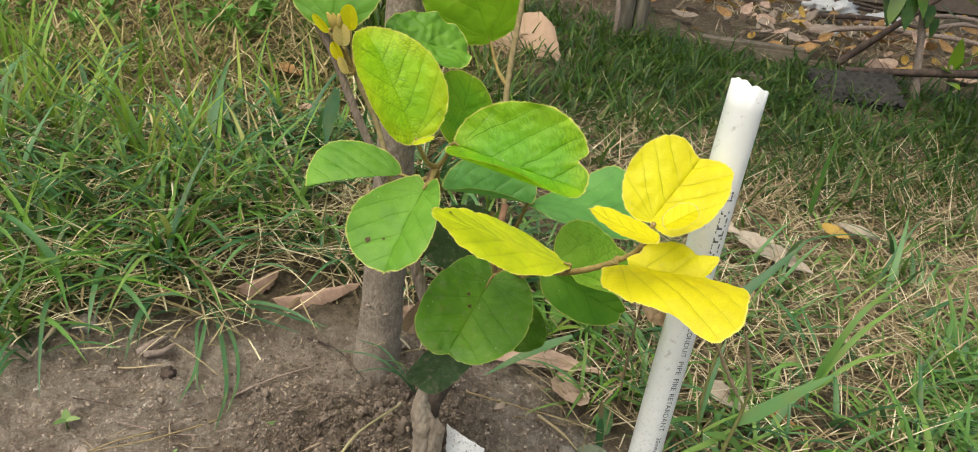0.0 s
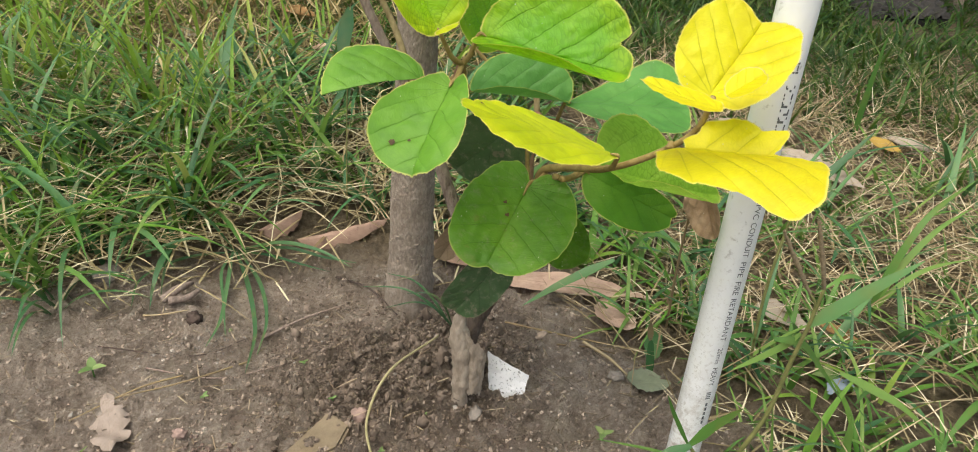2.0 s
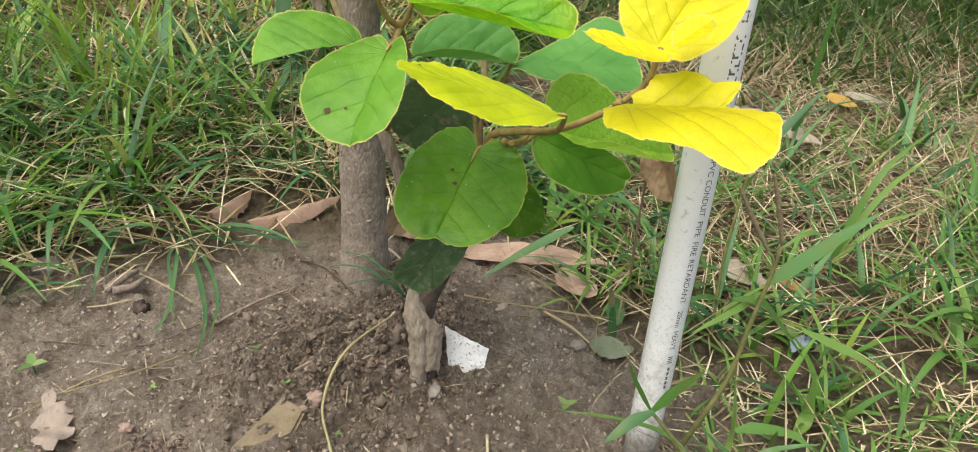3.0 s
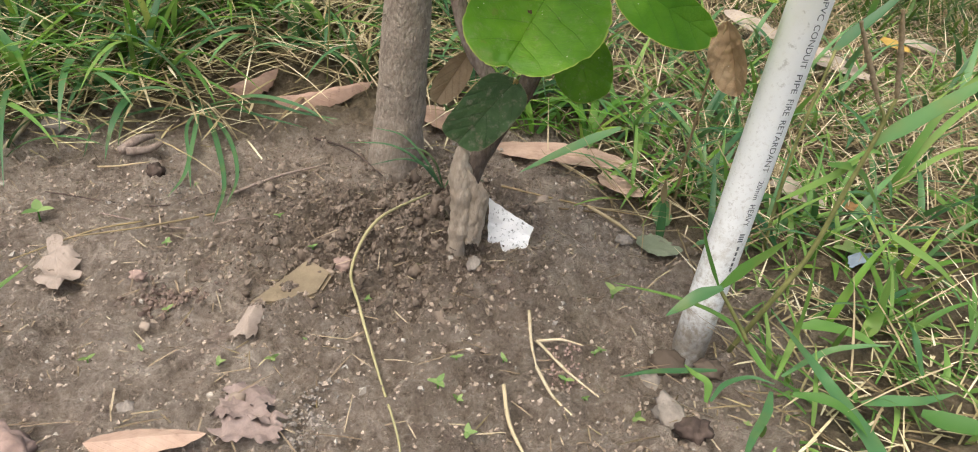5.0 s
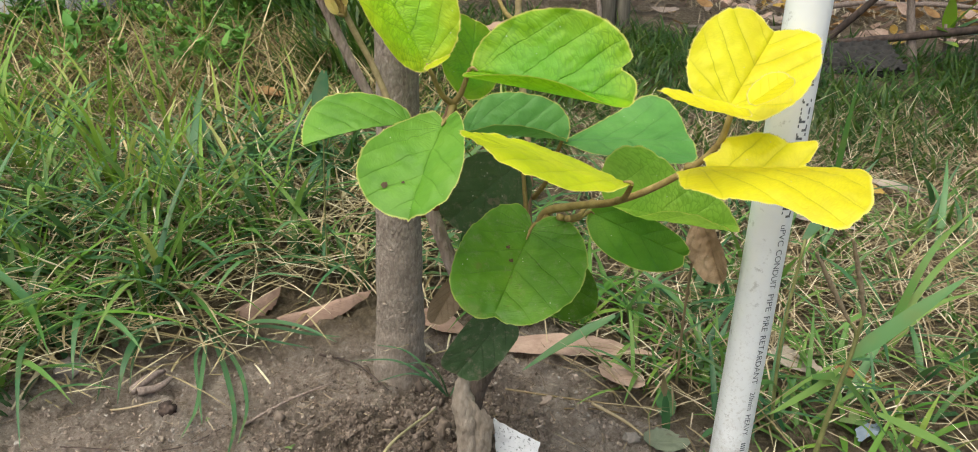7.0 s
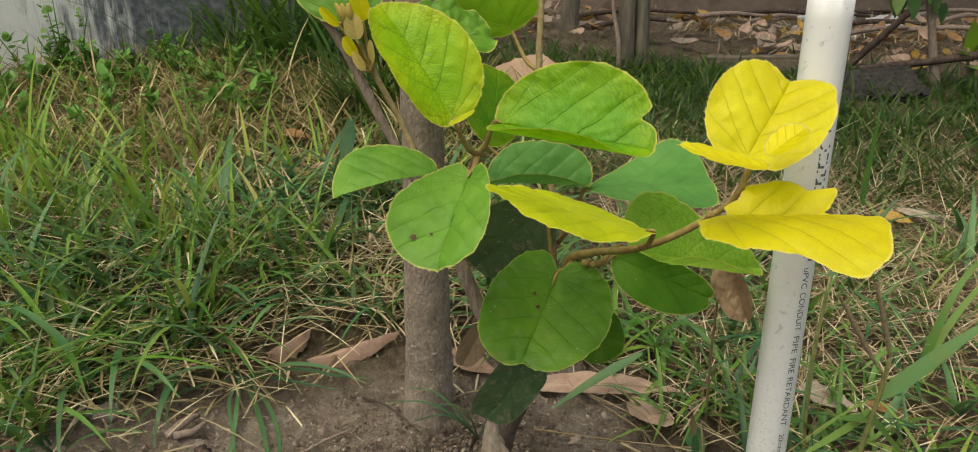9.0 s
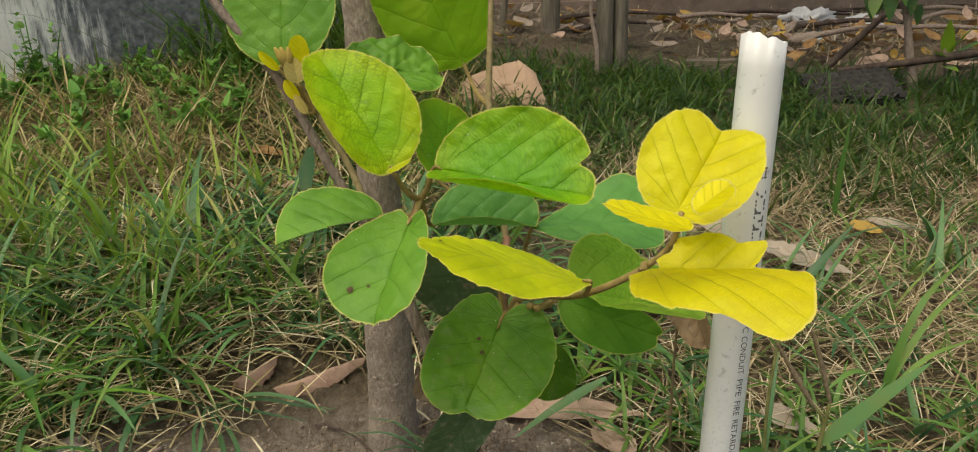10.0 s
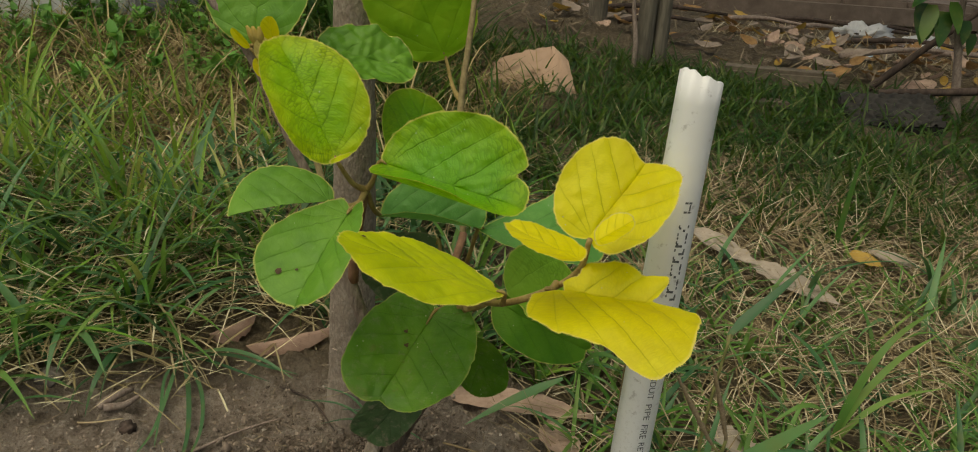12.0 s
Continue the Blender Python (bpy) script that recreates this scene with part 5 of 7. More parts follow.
def slab(at, outline, thick, mat, label, seed, tilt=3.0):
    """A flat stone with a broken outline."""
    bm = bmesh.new()
    vs = [bm.verts.new((x, y, 0)) for x, y in outline]
    f = bm.faces.new(vs)
    ex = bmesh.ops.extrude_face_region(bm, geom=[f])
    for v in ex["geom"]:
        if isinstance(v, bmesh.types.BMVert):
            v.co.z += thick
    bmesh.ops.recalc_face_normals(bm, faces=bm.faces[:])
    bmesh.ops.bevel(bm, geom=bm.edges[:], offset=0.0018, segments=2, affect="EDGES")
    me = bpy.data.meshes.new("stone")
    bm.to_mesh(me)
    bm.free()
    me.materials.append(mat)
    ob = new("stone", me)
    ob.matrix_basis = Matrix.Translation(on_ground(*at, -thick * 0.72)) @ Matrix.Rotation(math.radians(tilt), 4, "X") @ Matrix.Rotation(math.radians(-4), 4, "Y")
    return tagged(ob, label, "stone", "stones on the soil")


slab((-0.130, 0.373), [(-0.026, -0.019), (0.000, -0.017), (0.013, -0.006), (0.016, 0.014), (-0.003, 0.027), (-0.013, 0.006)], 0.010, OCHRE_STONE, "flat ochre-brown stone half sunk in the soil", 3)
stone((-0.113, 0.405), (0.007, 0.006, 0.005), PINK_STONE, "small crumbly grey stone on soil", 4)
stone((-0.118, 0.414), (0.006, 0.006, 0.005), CLOD, "small brown clod on soil", 5, name="soil_clod")
stone((0.081, 0.300), (0.007, 0.013, 0.005), GREY_STONE, "long smooth grey stone on the soil", 6, 20)
stone((0.090, 0.286), (0.009, 0.006, 0.006), DARK_WOOD, "dark wet clod on the soil", 7, name="soil_clod")
stone((-0.292, 0.527), (0.0068, 0.0066, 0.0064), DARK_WOOD, "round dark brown seed ball on the soil", 8, name="seed_ball", rough=0.45, sink=0.25, freq=4.0)
stone((-0.222, 0.224), (0.017, 0.012, 0.008), PINK_STONE, "pale pinkish flat stone on soil", 9)
stone((-0.405, 0.585), (0.014, 0.011, 0.007), GREY_STONE, "rough grey stone by the grass", 10)
stone((-0.232, 0.375), (0.0045, 0.004, 0.003), PINK_STONE, "small pinkish pebble on soil", 11)
stone((-0.183, 0.262), (0.004, 0.006, 0.003), GREY_STONE, "small white pebble on soil", 12, 40)
stone((-0.30, 0.30), (0.016, 0.012, 0.006), PINK_STONE, "pinkish crumbling clod on soil", 13, name="soil_clod")
stone((-0.03, 0.398), (0.004, 0.006, 0.004), GREY_STONE, "small pale clod beside the stump", 14, name="soil_clod")
stone((-0.17, 0.235), (0.005, 0.004, 0.003), GREY_STONE, "small pale pebble on soil", 15)
stone((0.070, 0.47), (0.006, 0.005, 0.003), GREY_STONE, "small grey pebble on soil", 16)
stone((0.090, 0.356), (0.011, 0.009, 0.006), CLOD, "dark damp clod against the foot of the pipe", 31, name="soil_clod")
stone((0.112, 0.352), (0.009, 0.007, 0.005), CLOD, "dark damp clod against the foot of the pipe", 32, name="soil_clod")
ob = new("dry_flake", lump((0.010, 0.010, 0.0035), GREY_STONE, 21, 0.55, 3, freq=2.2))
ob.matrix_basis = Matrix.Translation(on_ground(0.079, 0.339, 0.003)) @ Matrix.Rotation(0.25, 4, "X")
tagged(ob, "pale grey flaky stone by the pipe", "stone", "stones on the soil")
ob = new("dry_flake", sheet_data("dry_flake", [(-0.156, 0.325, height(-0.156, 0.325) + 0.004), (-0.143, 0.326, height(-0.143, 0.326) + 0.004), (-0.142, 0.343, height(-0.142, 0.343) + 0.005), (-0.151, 0.342, height(-0.151, 0.342) + 0.005)], SHRIVEL, 0.003, 12, 4, 0.0015, 0.5))
tagged(ob, "pale papery leaf scrap on the soil", "leaf scrap", "dead leaves on the soil")
for k, c in enumerate([[(-0.140, 0.258), (-0.112, 0.254), (-0.116, 0.282), (-0.140, 0.286)], [(-0.134, 0.244), (-0.104, 0.247), (-0.108, 0.265), (-0.134, 0.267)]]):
    ob = new("dry_leaf", sheet_data("dry_leaf", [(x, y, height(x, y) + 0.004 + 0.002 * (i > 1)) for i, (x, y) in enumerate(c)], plain_material("pink_dry_leaf", (0.17, 0.125, 0.108), (0.31, 0.24, 0.215), 120, 0.85, 0.6), 0.0015, 16, 12 + k, 0.0035, 0.6))
    tagged(ob, "crumpled pinkish dead leaf on the soil", "dead leaf", "dead leaves on the soil")


def crumbs(name, n, where, sizes, mat, label, category, seed, sink=0.3):
    """Many small angular crumbs in one mesh."""
    rng = random.Random(seed)
    base = [Vector(v) for v in ((1, 0, 0), (-1, 0, 0), (0, 1, 0), (0, -1, 0), (0, 0, 1), (0, 0, -1), (0.7, 0.7, 0.3), (-0.6, 0.6, -0.3))]
    tri = [(0, 6, 4), (6, 2, 4), (2, 1, 4), (1, 3, 4), (3, 0, 4), (6, 0, 5), (2, 6, 5), (1, 2, 5), (3, 1, 5), (0, 3, 5)]
    verts, faces = [], []
    k = 0
    while k < n:
        x, y = where(rng)
        s = sizes[0] * (sizes[1] / sizes[0]) ** (rng.random() ** 2.2)
        e = Euler((rng.uniform(0, 6), rng.uniform(0, 6), rng.uniform(0, 6))).to_matrix()
        o = on_ground(x, y, s * (1 - 2 * sink) * 0.5)
        b = len(verts)
        for v in base:
            verts.append(o + e @ Vector((v.x * s * rng.uniform(0.6, 1.2), v.y * s * rng.uniform(0.6, 1.2), v.z * s * rng.uniform(0.5, 0.9))))
        faces += [tuple(b + i for i in t) for t in tri]
        k += 1
    single(name, mesh_data(name, verts, faces, mat, smooth=False), label, category, kind="stuff")


def near_stump(rng):
    while True:
        x, y = rng.uniform(-0.26, 0.10), rng.uniform(0.26, 0.62)
        if rng.random() < heap(x, y) ** 1.5:
            return x, y


def clods(name, n, where, sizes, mat, label, seed):
    """Rounded, knobbly lumps of soil, half sunk, in one mesh."""
    rng = random.Random(seed)
    bm = bmesh.new()
    bmesh.ops.create_icosphere(bm, subdivisions=2, radius=1.0)
    bm.verts.ensure_lookup_table()
    ball = [v.co.copy() for v in bm.verts]
    tri = [tuple(v.index for v in f.verts) for f in bm.faces]
    bm.free()
    verts, faces = [], []
    for k in range(n):
        x, y = where(rng)
        s = sizes[0] * (sizes[1] / sizes[0]) ** (rng.random() ** 2.0)
        m = Euler((rng.uniform(0, 6), rng.uniform(0, 6), rng.uniform(0, 6))).to_matrix() @ Matrix.Diagonal((rng.uniform(0.7, 1.3), rng.uniform(0.7, 1.2), rng.uniform(0.6, 0.9)))
        o = on_ground(x, y, s * rng.uniform(-0.55, 0.1))
        b = len(verts)
        off = Vector((k * 1.7, seed, 0))
        verts += [o + m @ (v * s * (1 + 0.7 * noise.noise(v * 1.5 + off) + 0.6 * noise.noise(v * 3.3 + off))) for v in ball]
        faces += [(a + b, c + b, d + b) for a, c, d in tri]
    single(name, mesh_data(name, verts, faces, mat), label, "soil clods", kind="stuff")


def on_patch(rng):
    while True:
        x, y = rng.uniform(-0.5, 0.16), rng.uniform(0.19, 0.66)
        if rng.random() < bare(x, y):
            return x, y


crumbs("loose_soil", 9000, near_stump, (0.0009, 0.0034), CLOD, "loose dark crumbly soil heaped round the stump", "soil crumbs", 1, 0.5)
clods("soil_clods", 420, near_stump, (0.0016, 0.0048), CLOD, "dark rounded clods in the loose soil round the stump", 21)
clods("soil_clods", 110, on_patch, (0.0012, 0.0046), SOIL_CRUMB, "dry brown clods scattered over the soil", 22)
crumbs("soil_crumbs", 12000, on_patch, (0.0006, 0.0026), SOIL_CRUMB, "dry brown soil crumbs", "soil crumbs", 2, 0.5)
crumbs("pale_grit", 1000, on_patch, (0.0005, 0.0026), GRIT, "pale gravel and grit on the soil", "grit", 3, 0.45)
crumbs("worm_casts", 150, lambda r: (r.gauss(-0.203, 0.011), r.gauss(0.356, 0.008)), (0.0017, 0.0027), PELLET, "heap of round red-brown worm casts", "worm casts", 4, -0.2)
crumbs("worm_casts", 150, lambda r: (-0.098 + r.gauss(0, 0.006) , r.gauss(0.272, 0.012)), (0.0011, 0.0022), GREY_STONE, "heap of small pale worm casts", "worm casts", 5, 0.1)
crumbs("worm_casts", 90, lambda r: (r.gauss(0.028, 0.006), r.gauss(0.330, 0.008)), (0.0011, 0.0020), PINK_STONE, "heap of pinkish worm casts", "worm casts", 6, 0.1)
crumbs("worm_casts", 140, lambda r: (r.gauss(-0.272, 0.018), r.gauss(0.495, 0.013)), (0.0009, 0.0022), GREY_STONE, "scatter of pale grit on the soil", "grit", 7, 0.2)


# ---- grass ----
def blades_data(rows, mat, sections=6, fold=0.25, name="grass"):
    """rows: x, y, z, length, width, heading, lean, curve (radians), in one mesh of folded tapering strips."""
    r = np.array(rows, dtype=np.float64)
    n = len(r)
    s = np.linspace(0, 1, sections)
    hd = np.stack([np.cos(r[:, 5]), np.sin(r[:, 5]), np.zeros(n)], 1)
    sd = np.stack([-np.sin(r[:, 5]), np.cos(r[:, 5]), np.zeros(n)], 1)
    pos = r[:, :3].copy()
    pts = np.zeros((n, sections, 3, 3))
    for k in range(sections):
        ang = r[:, 6] + r[:, 7] * s[k]
        if k:
            a2 = r[:, 6] + r[:, 7] * (s[k] + s[k - 1]) / 2
            d = hd * np.sin(a2)[:, None] + np.array([0, 0, 1.0]) * np.cos(a2)[:, None]
            pos = pos + d * (r[:, 3] / (sections - 1))[:, None]
        w = r[:, 4] * 0.5 * min(1.0, 0.55 + 2.0 * s[k]) * (1 - s[k] ** 2.4) + 0.00012
        nor = hd * np.cos(ang)[:, None] - np.array([0, 0, 1.0]) * np.sin(ang)[:, None]
        pts[:, k, 0] = pos - sd * w[:, None]
        pts[:, k, 1] = pos + nor * (w * fold)[:, None]
        pts[:, k, 2] = pos + sd * w[:, None]
    verts = pts.reshape(-1, 3)
    base = np.arange(n)[:, None] * (sections * 3)
    quad = []
    for k in range(sections - 1):
        for c in range(2):
            a = k * 3 + c
            quad.append((a, a + 1, a + 4, a + 3))
    faces = (base[:, :, None] + np.array(quad)[None]).reshape(-1, 4)
    me = bpy.data.meshes.new(name)
    me.vertices.add(len(verts))
    me.vertices.foreach_set("co", verts.ravel())
    me.loops.add(faces.size)
    me.loops.foreach_set("vertex_index", faces.ravel().astype(np.int32))
    me.polygons.add(len(faces))
    me.polygons.foreach_set("loop_start", np.arange(0, faces.size, 4, dtype=np.int32))
    me.polygons.foreach_set("use_smooth", np.ones(len(faces), dtype=bool))
    me.materials.append(mat)
    me.update(calc_edges=True)
    me.validate()
    return me


def scatter(n, seed, box, keep, size, width, lean=(0.1, 0.8), curve=(0.3, 1.5), tuft=5, spread_r=0.012, lift=0.0):
    """Rows for blades in small tufts inside box = x0, x1, y0, y1 where keep(x, y) allows."""
    rng = random.Random(seed)
    rows = []
    while len(rows) < n:
        x, y = rng.uniform(box[0], box[1]), rng.uniform(box[2], box[3])
        if rng.random() > keep(x, y):
            continue
        for _ in range(rng.randint(max(1, tuft - 3), tuft + 3)):
            px, py = x + rng.gauss(0, spread_r), y + rng.gauss(0, spread_r)
            l = rng.uniform(*size) * rng.uniform(0.6, 1.1)
            rows.append((px, py, plain_height(px, py) - 0.003 + lift * rng.random(), l, rng.uniform(*width), rng.uniform(0, 6.283), rng.uniform(*lean), rng.uniform(*curve)))
    return rows


def clear_of_pipe(x, y):
    return 0.0 if (abs(x - 0.10) < 0.05 and y < 0.42) else 1.0


def left_grass(x, y):
    if -0.33 < x < -0.08 and y < 0.72:
        return 0.0
    return (1 - bare(x, y)) * step(0.08, -0.12, x) * (0.45 + 0.9 * noise.noise(Vector((x * 9, y * 9, 1.0))) + 0.3)


def right_grass(x, y):
    return (1 - bare(x, y)) * step(-0.05, 0.05, x) * clear_of_pipe(x, y) * (0.5 + 0.9 * noise.noise(Vector((x * 8, y * 8, 7.0)))) * step(1.1, 0.7, y)


def straw_left(x, y):
    if -0.29 < x < -0.12 and y < 0.70:
        return 0.05 * (1 - bare(x, y))
    return (1 - bare(x, y)) * step(0.0, -0.15, x)


def straw_right(x, y):
    return (1 - bare(x, y)) * step(0.0, 0.12, x) * clear_of_pipe(x, y) * step(1.42 + 0.1 * x, 1.05 + 0.1 * x, y) * (0.15 + 0.85 * step(0.42, 0.72, y))


def clump(x, y, f, s):
    """Uneven cover: thick patches with gaps between."""
    return step(-0.12, 0.22, noise.noise(Vector((x * f, y * f, s))))


single("grass", blades_data(scatter(640, 1, (-0.95, 0.02, 0.53, 0.80), lambda x, y: left_grass(x, y) * (0.15 + clump(x, y, 13, 3.0)), (0.09, 0.19), (0.0035, 0.008), (0.15, 0.8), (0.5, 1.7), 6, 0.010), MEADOW, 8), "dense green grass beside the bare soil", "grass", kind="stuff")
single("grass", blades_data(scatter(560, 2, (-1.1, 0.04, 0.76, 1.10), lambda x, y: left_grass(x, y) * clump(x, y, 8, 5.0), (0.07, 0.17), (0.0025, 0.0065), (0.1, 0.9), (0.4, 1.6), 5, 0.012), GRASS, 6), "rough green grass growing through straw", "grass", kind="stuff")
single("grass", blades_data(scatter(1150, 12, (-1.5, 0.0, 1.0, 1.75), lambda x, y: left_grass(x, y) * (0.08 + clump(x, y, 6, 8.0)), (0.05, 0.15), (0.002, 0.0055), (0.1, 0.9), (0.3, 1.4), 6, 0.016), DIM_GRASS, 6), "patches of green grass in straw", "grass", kind="stuff")
single("grass", blades_data(scatter(900, 3, (0.0, 0.75, 0.40, 1.05), right_grass, (0.04, 0.11), (0.0024, 0.006), (0.3, 1.1)), MEADOW), "green grass growing through straw", "grass", kind="stuff")
def plants(name, rows, mat, label, category, group):
    """Plants that can be told apart: each a thing, each blade a part."""
    ob, root = None, None
    for r in rows:
        p = Vector(r[:3])
        if ob is None or (p - root).length > 0.04:
            root = p
            ob = thing(name, p, label, category, group)
        part("blade", blades_data([r], mat, 8, 0.25, "blade"), ob)


plants("sedge_tuft", scatter(520, 31, (-0.72, -0.02, 0.60, 0.98), lambda x, y: left_grass(x, y) * (1.0 if x > -0.42 else 0.45), (0.10, 0.2), (0.0048, 0.0098), (0.2, 0.8), (0.8, 2.0), 4, 0.008), SEDGE, "arching blue-green sedge tuft in dry straw", "sedge", "sedge tufts beside the soil")
plants("grass_tuft", scatter(260, 32, (0.02, 0.6, 0.40, 0.95), right_grass, (0.06, 0.13), (0.004, 0.008), (0.3, 0.9), (0.5, 1.5), 3, 0.008), SEDGE, "broad dark green grass tuft in straw", "grass", "grass tufts beside the pipe")
single("dry_straw", blades_data(scatter(9000, 26, (-1.4, 0.05, 0.78, 1.7), lambda x, y: straw_left(x, y) * step(0.80, 1.02, y), (0.03, 0.13), (0.001, 0.0028), (0.9, 1.6), (-0.2, 0.6), 3, 0.03, 0.035), BROWN_STRAW, 4, 0.1), "old brown straw under the far grass", "straw", kind="stuff")
single("dry_straw", blades_data(scatter(7500, 4, (-1.3, 0.05, 0.55, 1.05), lambda x, y: straw_left(x, y) * step(1.02, 0.76, y), (0.03, 0.13), (0.0009, 0.0026), (1.0, 1.6), (-0.2, 0.6), 3, 0.03, 0.028), OLD_STRAW, 4, 0.1), "tangled dry straw under the grass", "straw", kind="stuff")
single("dry_straw", blades_data(scatter(15000, 5, (0.02, 1.2, 0.3, 1.5), straw_right, (0.02, 0.09), (0.0006, 0.0014), (0.9, 1.55), (-0.2, 0.4), 3, 0.03, 0.018), STRAW, 4, 0.1), "mat of dry cut straw", "straw", kind="stuff")


single("dry_grass", blades_data(scatter(1300, 15, (-1.2, 0.05, 0.56, 1.05), straw_left, (0.04, 0.12), (0.0014, 0.0036), (0.6, 1.55), (0.2, 1.6), 4, 0.02, 0.01), STRAW, 6, 0.2), "bent dead grass blades among straw", "dry grass", kind="stuff")
single("dry_grass", blades_data(scatter(1100, 16, (0.02, 1.1, 0.42, 1.4), straw_right, (0.02, 0.07), (0.0010, 0.0024), (0.8, 1.55), (0.2, 1.2), 4, 0.02, 0.008), STRAW, 6, 0.2), "bent dead grass blades among straw", "dry grass", kind="stuff")
single("dry_grass", blades_data(scatter(1900, 17, (-1.3, 0.0, 0.80, 1.55), lambda x, y: straw_left(x, y) * (1.08 - clump(x, y, 6, 8.0)), (0.06, 0.17), (0.0016, 0.0042), (0.25, 1.4), (0.3, 1.8), 5, 0.018, 0.012), TAWNY, 6, 0.2), "standing and bent tawny dead grass", "dry grass", kind="stuff")


def left_edge(x, y):
    return (1 - bare(x, y)) * step(-0.27, -0.42, x) * (0.15 + clump(x, y, 10, 9.0))


single("grass", blades_data(scatter(230, 24, (-0.95, -0.28, 0.55, 1.05), left_edge, (0.10, 0.21), (0.003, 0.0068), (0.03, 0.55), (0.2, 1.2), 6, 0.012), FRESH, 8), "tall yellow-green grass in straw", "grass", kind="stuff")
single("grass", blades_data(scatter(110, 25, (-1.5, 0.0, 0.95, 1.7), lambda x, y: left_grass(x, y) * clump(x, y, 7, 1.0), (0.06, 0.15), (0.002, 0.0048), (0.05, 0.7), (0.2, 1.2), 5, 0.015), FRESH, 6), "yellow-green grass shoots in straw", "grass", kind="stuff")


def foreground(x, y):
    return step(0.10, 0.19, x) * (0.4 + clump(x, y, 14, 6.0))


single("grass", blades_data(scatter(270, 18, (0.10, 0.42, 0.18, 0.44), foreground, (0.015, 0.055), (0.0012, 0.0036), (0.4, 1.3), (0.2, 1.2), 5, 0.010), MEADOW, 6), "short sparse grass on bare soil", "grass", kind="stuff")
single("dry_straw", blades_data(scatter(900, 19, (0.10, 0.42, 0.18, 0.44), foreground, (0.01, 0.05), (0.0006, 0.0016), (1.3, 1.6), (-0.2, 0.4), 4, 0.02, 0.004), OLD_STRAW, 4, 0.1), "thin straw on bare soil", "straw", kind="stuff")


def far_green(x, y):
    return step(0.95, 1.2, y) * step(2.05 - 0.1 * x, 1.8 - 0.1 * x, y) * (0.4 if 0.57 < x < 0.82 and 1.52 < y < 1.78 or -0.2 < x < 0.07 and 1.36 < y < 1.72 else 1.0) * (0.75 + 0.5 * noise.noise(Vector((x * 5, y * 5, 2.0))))


single("grass", blades_data(scatter(14000, 6, (-0.45, 1.35, 0.95, 2.1), far_green, (0.035, 0.10), (0.0025, 0.0065), (0.2, 1.1), (0.4, 1.6)), SHADED_GRASS, 5), "dark green grass with tree shade put into its colour", "grass", kind="stuff")
single("dry_straw", blades_data(scatter(3500, 7, (-0.2, 2.6, 1.85, 3.1), lambda x, y: 0.9, (0.05, 0.16), (0.002, 0.005), (1.25, 1.6), (-0.2, 0.3), 3, 0.05, 0.02), SHADED_STRAW, 4, 0.1), "dry straw and sticks along the path", "straw", kind="stuff")
single("dry_straw", blades_data(scatter(1500, 8, (0.45, 1.6, 2.02, 2.65), lambda x, y: 0.25 + clump(x, y, 7, 2.0), (0.025, 0.09), (0.0015, 0.004), (0.9, 1.6), (-0.2, 0.5), 4, 0.04, 0.03), STRAW, 4, 0.1), "broken dry straw heaped with leaf litter", "straw", kind="stuff")


def beyond(x, y):
    """Rough grass all round, outside the tended strip."""
    inside = step(1.25, 0.95, abs(x)) * step(-0.75, -0.45, y)
    return (1 - bare(x, y)) * (1 - inside) * step(2.9, 2.1, abs(x)) * step(-2.2, -1.4, y) * (0.25 + clump(x, y, 2.5, 4.0))


single("grass", blades_data(scatter(7000, 13, (-2.9, 2.9, -2.2, 1.95), beyond, (0.05, 0.13), (0.004, 0.009), (0.2, 1.0), (0.3, 1.4), 8, 0.03), GRASS, 4), "rough grass round the tended strip", "grass", kind="stuff")
single("dry_straw", blades_data(scatter(6000, 14, (-2.9, 2.9, -2.2, 1.95), beyond, (0.05, 0.14), (0.002, 0.004), (1.0, 1.6), (-0.2, 0.5), 5, 0.04, 0.02), STRAW, 3, 0.1), "dry straw in the rough grass", "straw", kind="stuff")


single("grass", blades_data(scatter(340, 17, (-0.46, -0.21, 1.3, 1.75), lambda x, y: clump(x, y, 6, 2.0), (0.12, 0.28), (0.004, 0.009), (0.05, 0.6), (0.4, 1.5), 7, 0.02), SHADED_GRASS, 7), "tall grass near the wall in the shade-darkened green", "grass", kind="stuff")


def tuft(name, at, rows, mat, label, category):
    """One plant of which every blade can be told: a thing with its blades."""
    p = on_ground(*at)
    ob = thing(name, p, label, category)
    for (dx, dy, l, w, hd, lean, curve) in rows:
        x, y = at[0] + dx, at[1] + dy
        part("blade", blades_data([(x, y, height(x, y) - 0.002, l, w, math.radians(hd), math.radians(lean), math.radians(curve))], mat, 10, 0.3, "blade"), ob)
    return ob


def sedge_rows(seed, n, size, width):
    rng = random.Random(seed)
    return [(rng.gauss(0, 0.006), rng.gauss(0, 0.006), rng.uniform(*size), rng.uniform(*width), rng.uniform(0, 360), rng.uniform(8, 45), rng.uniform(45, 115)) for _ in range(n)]


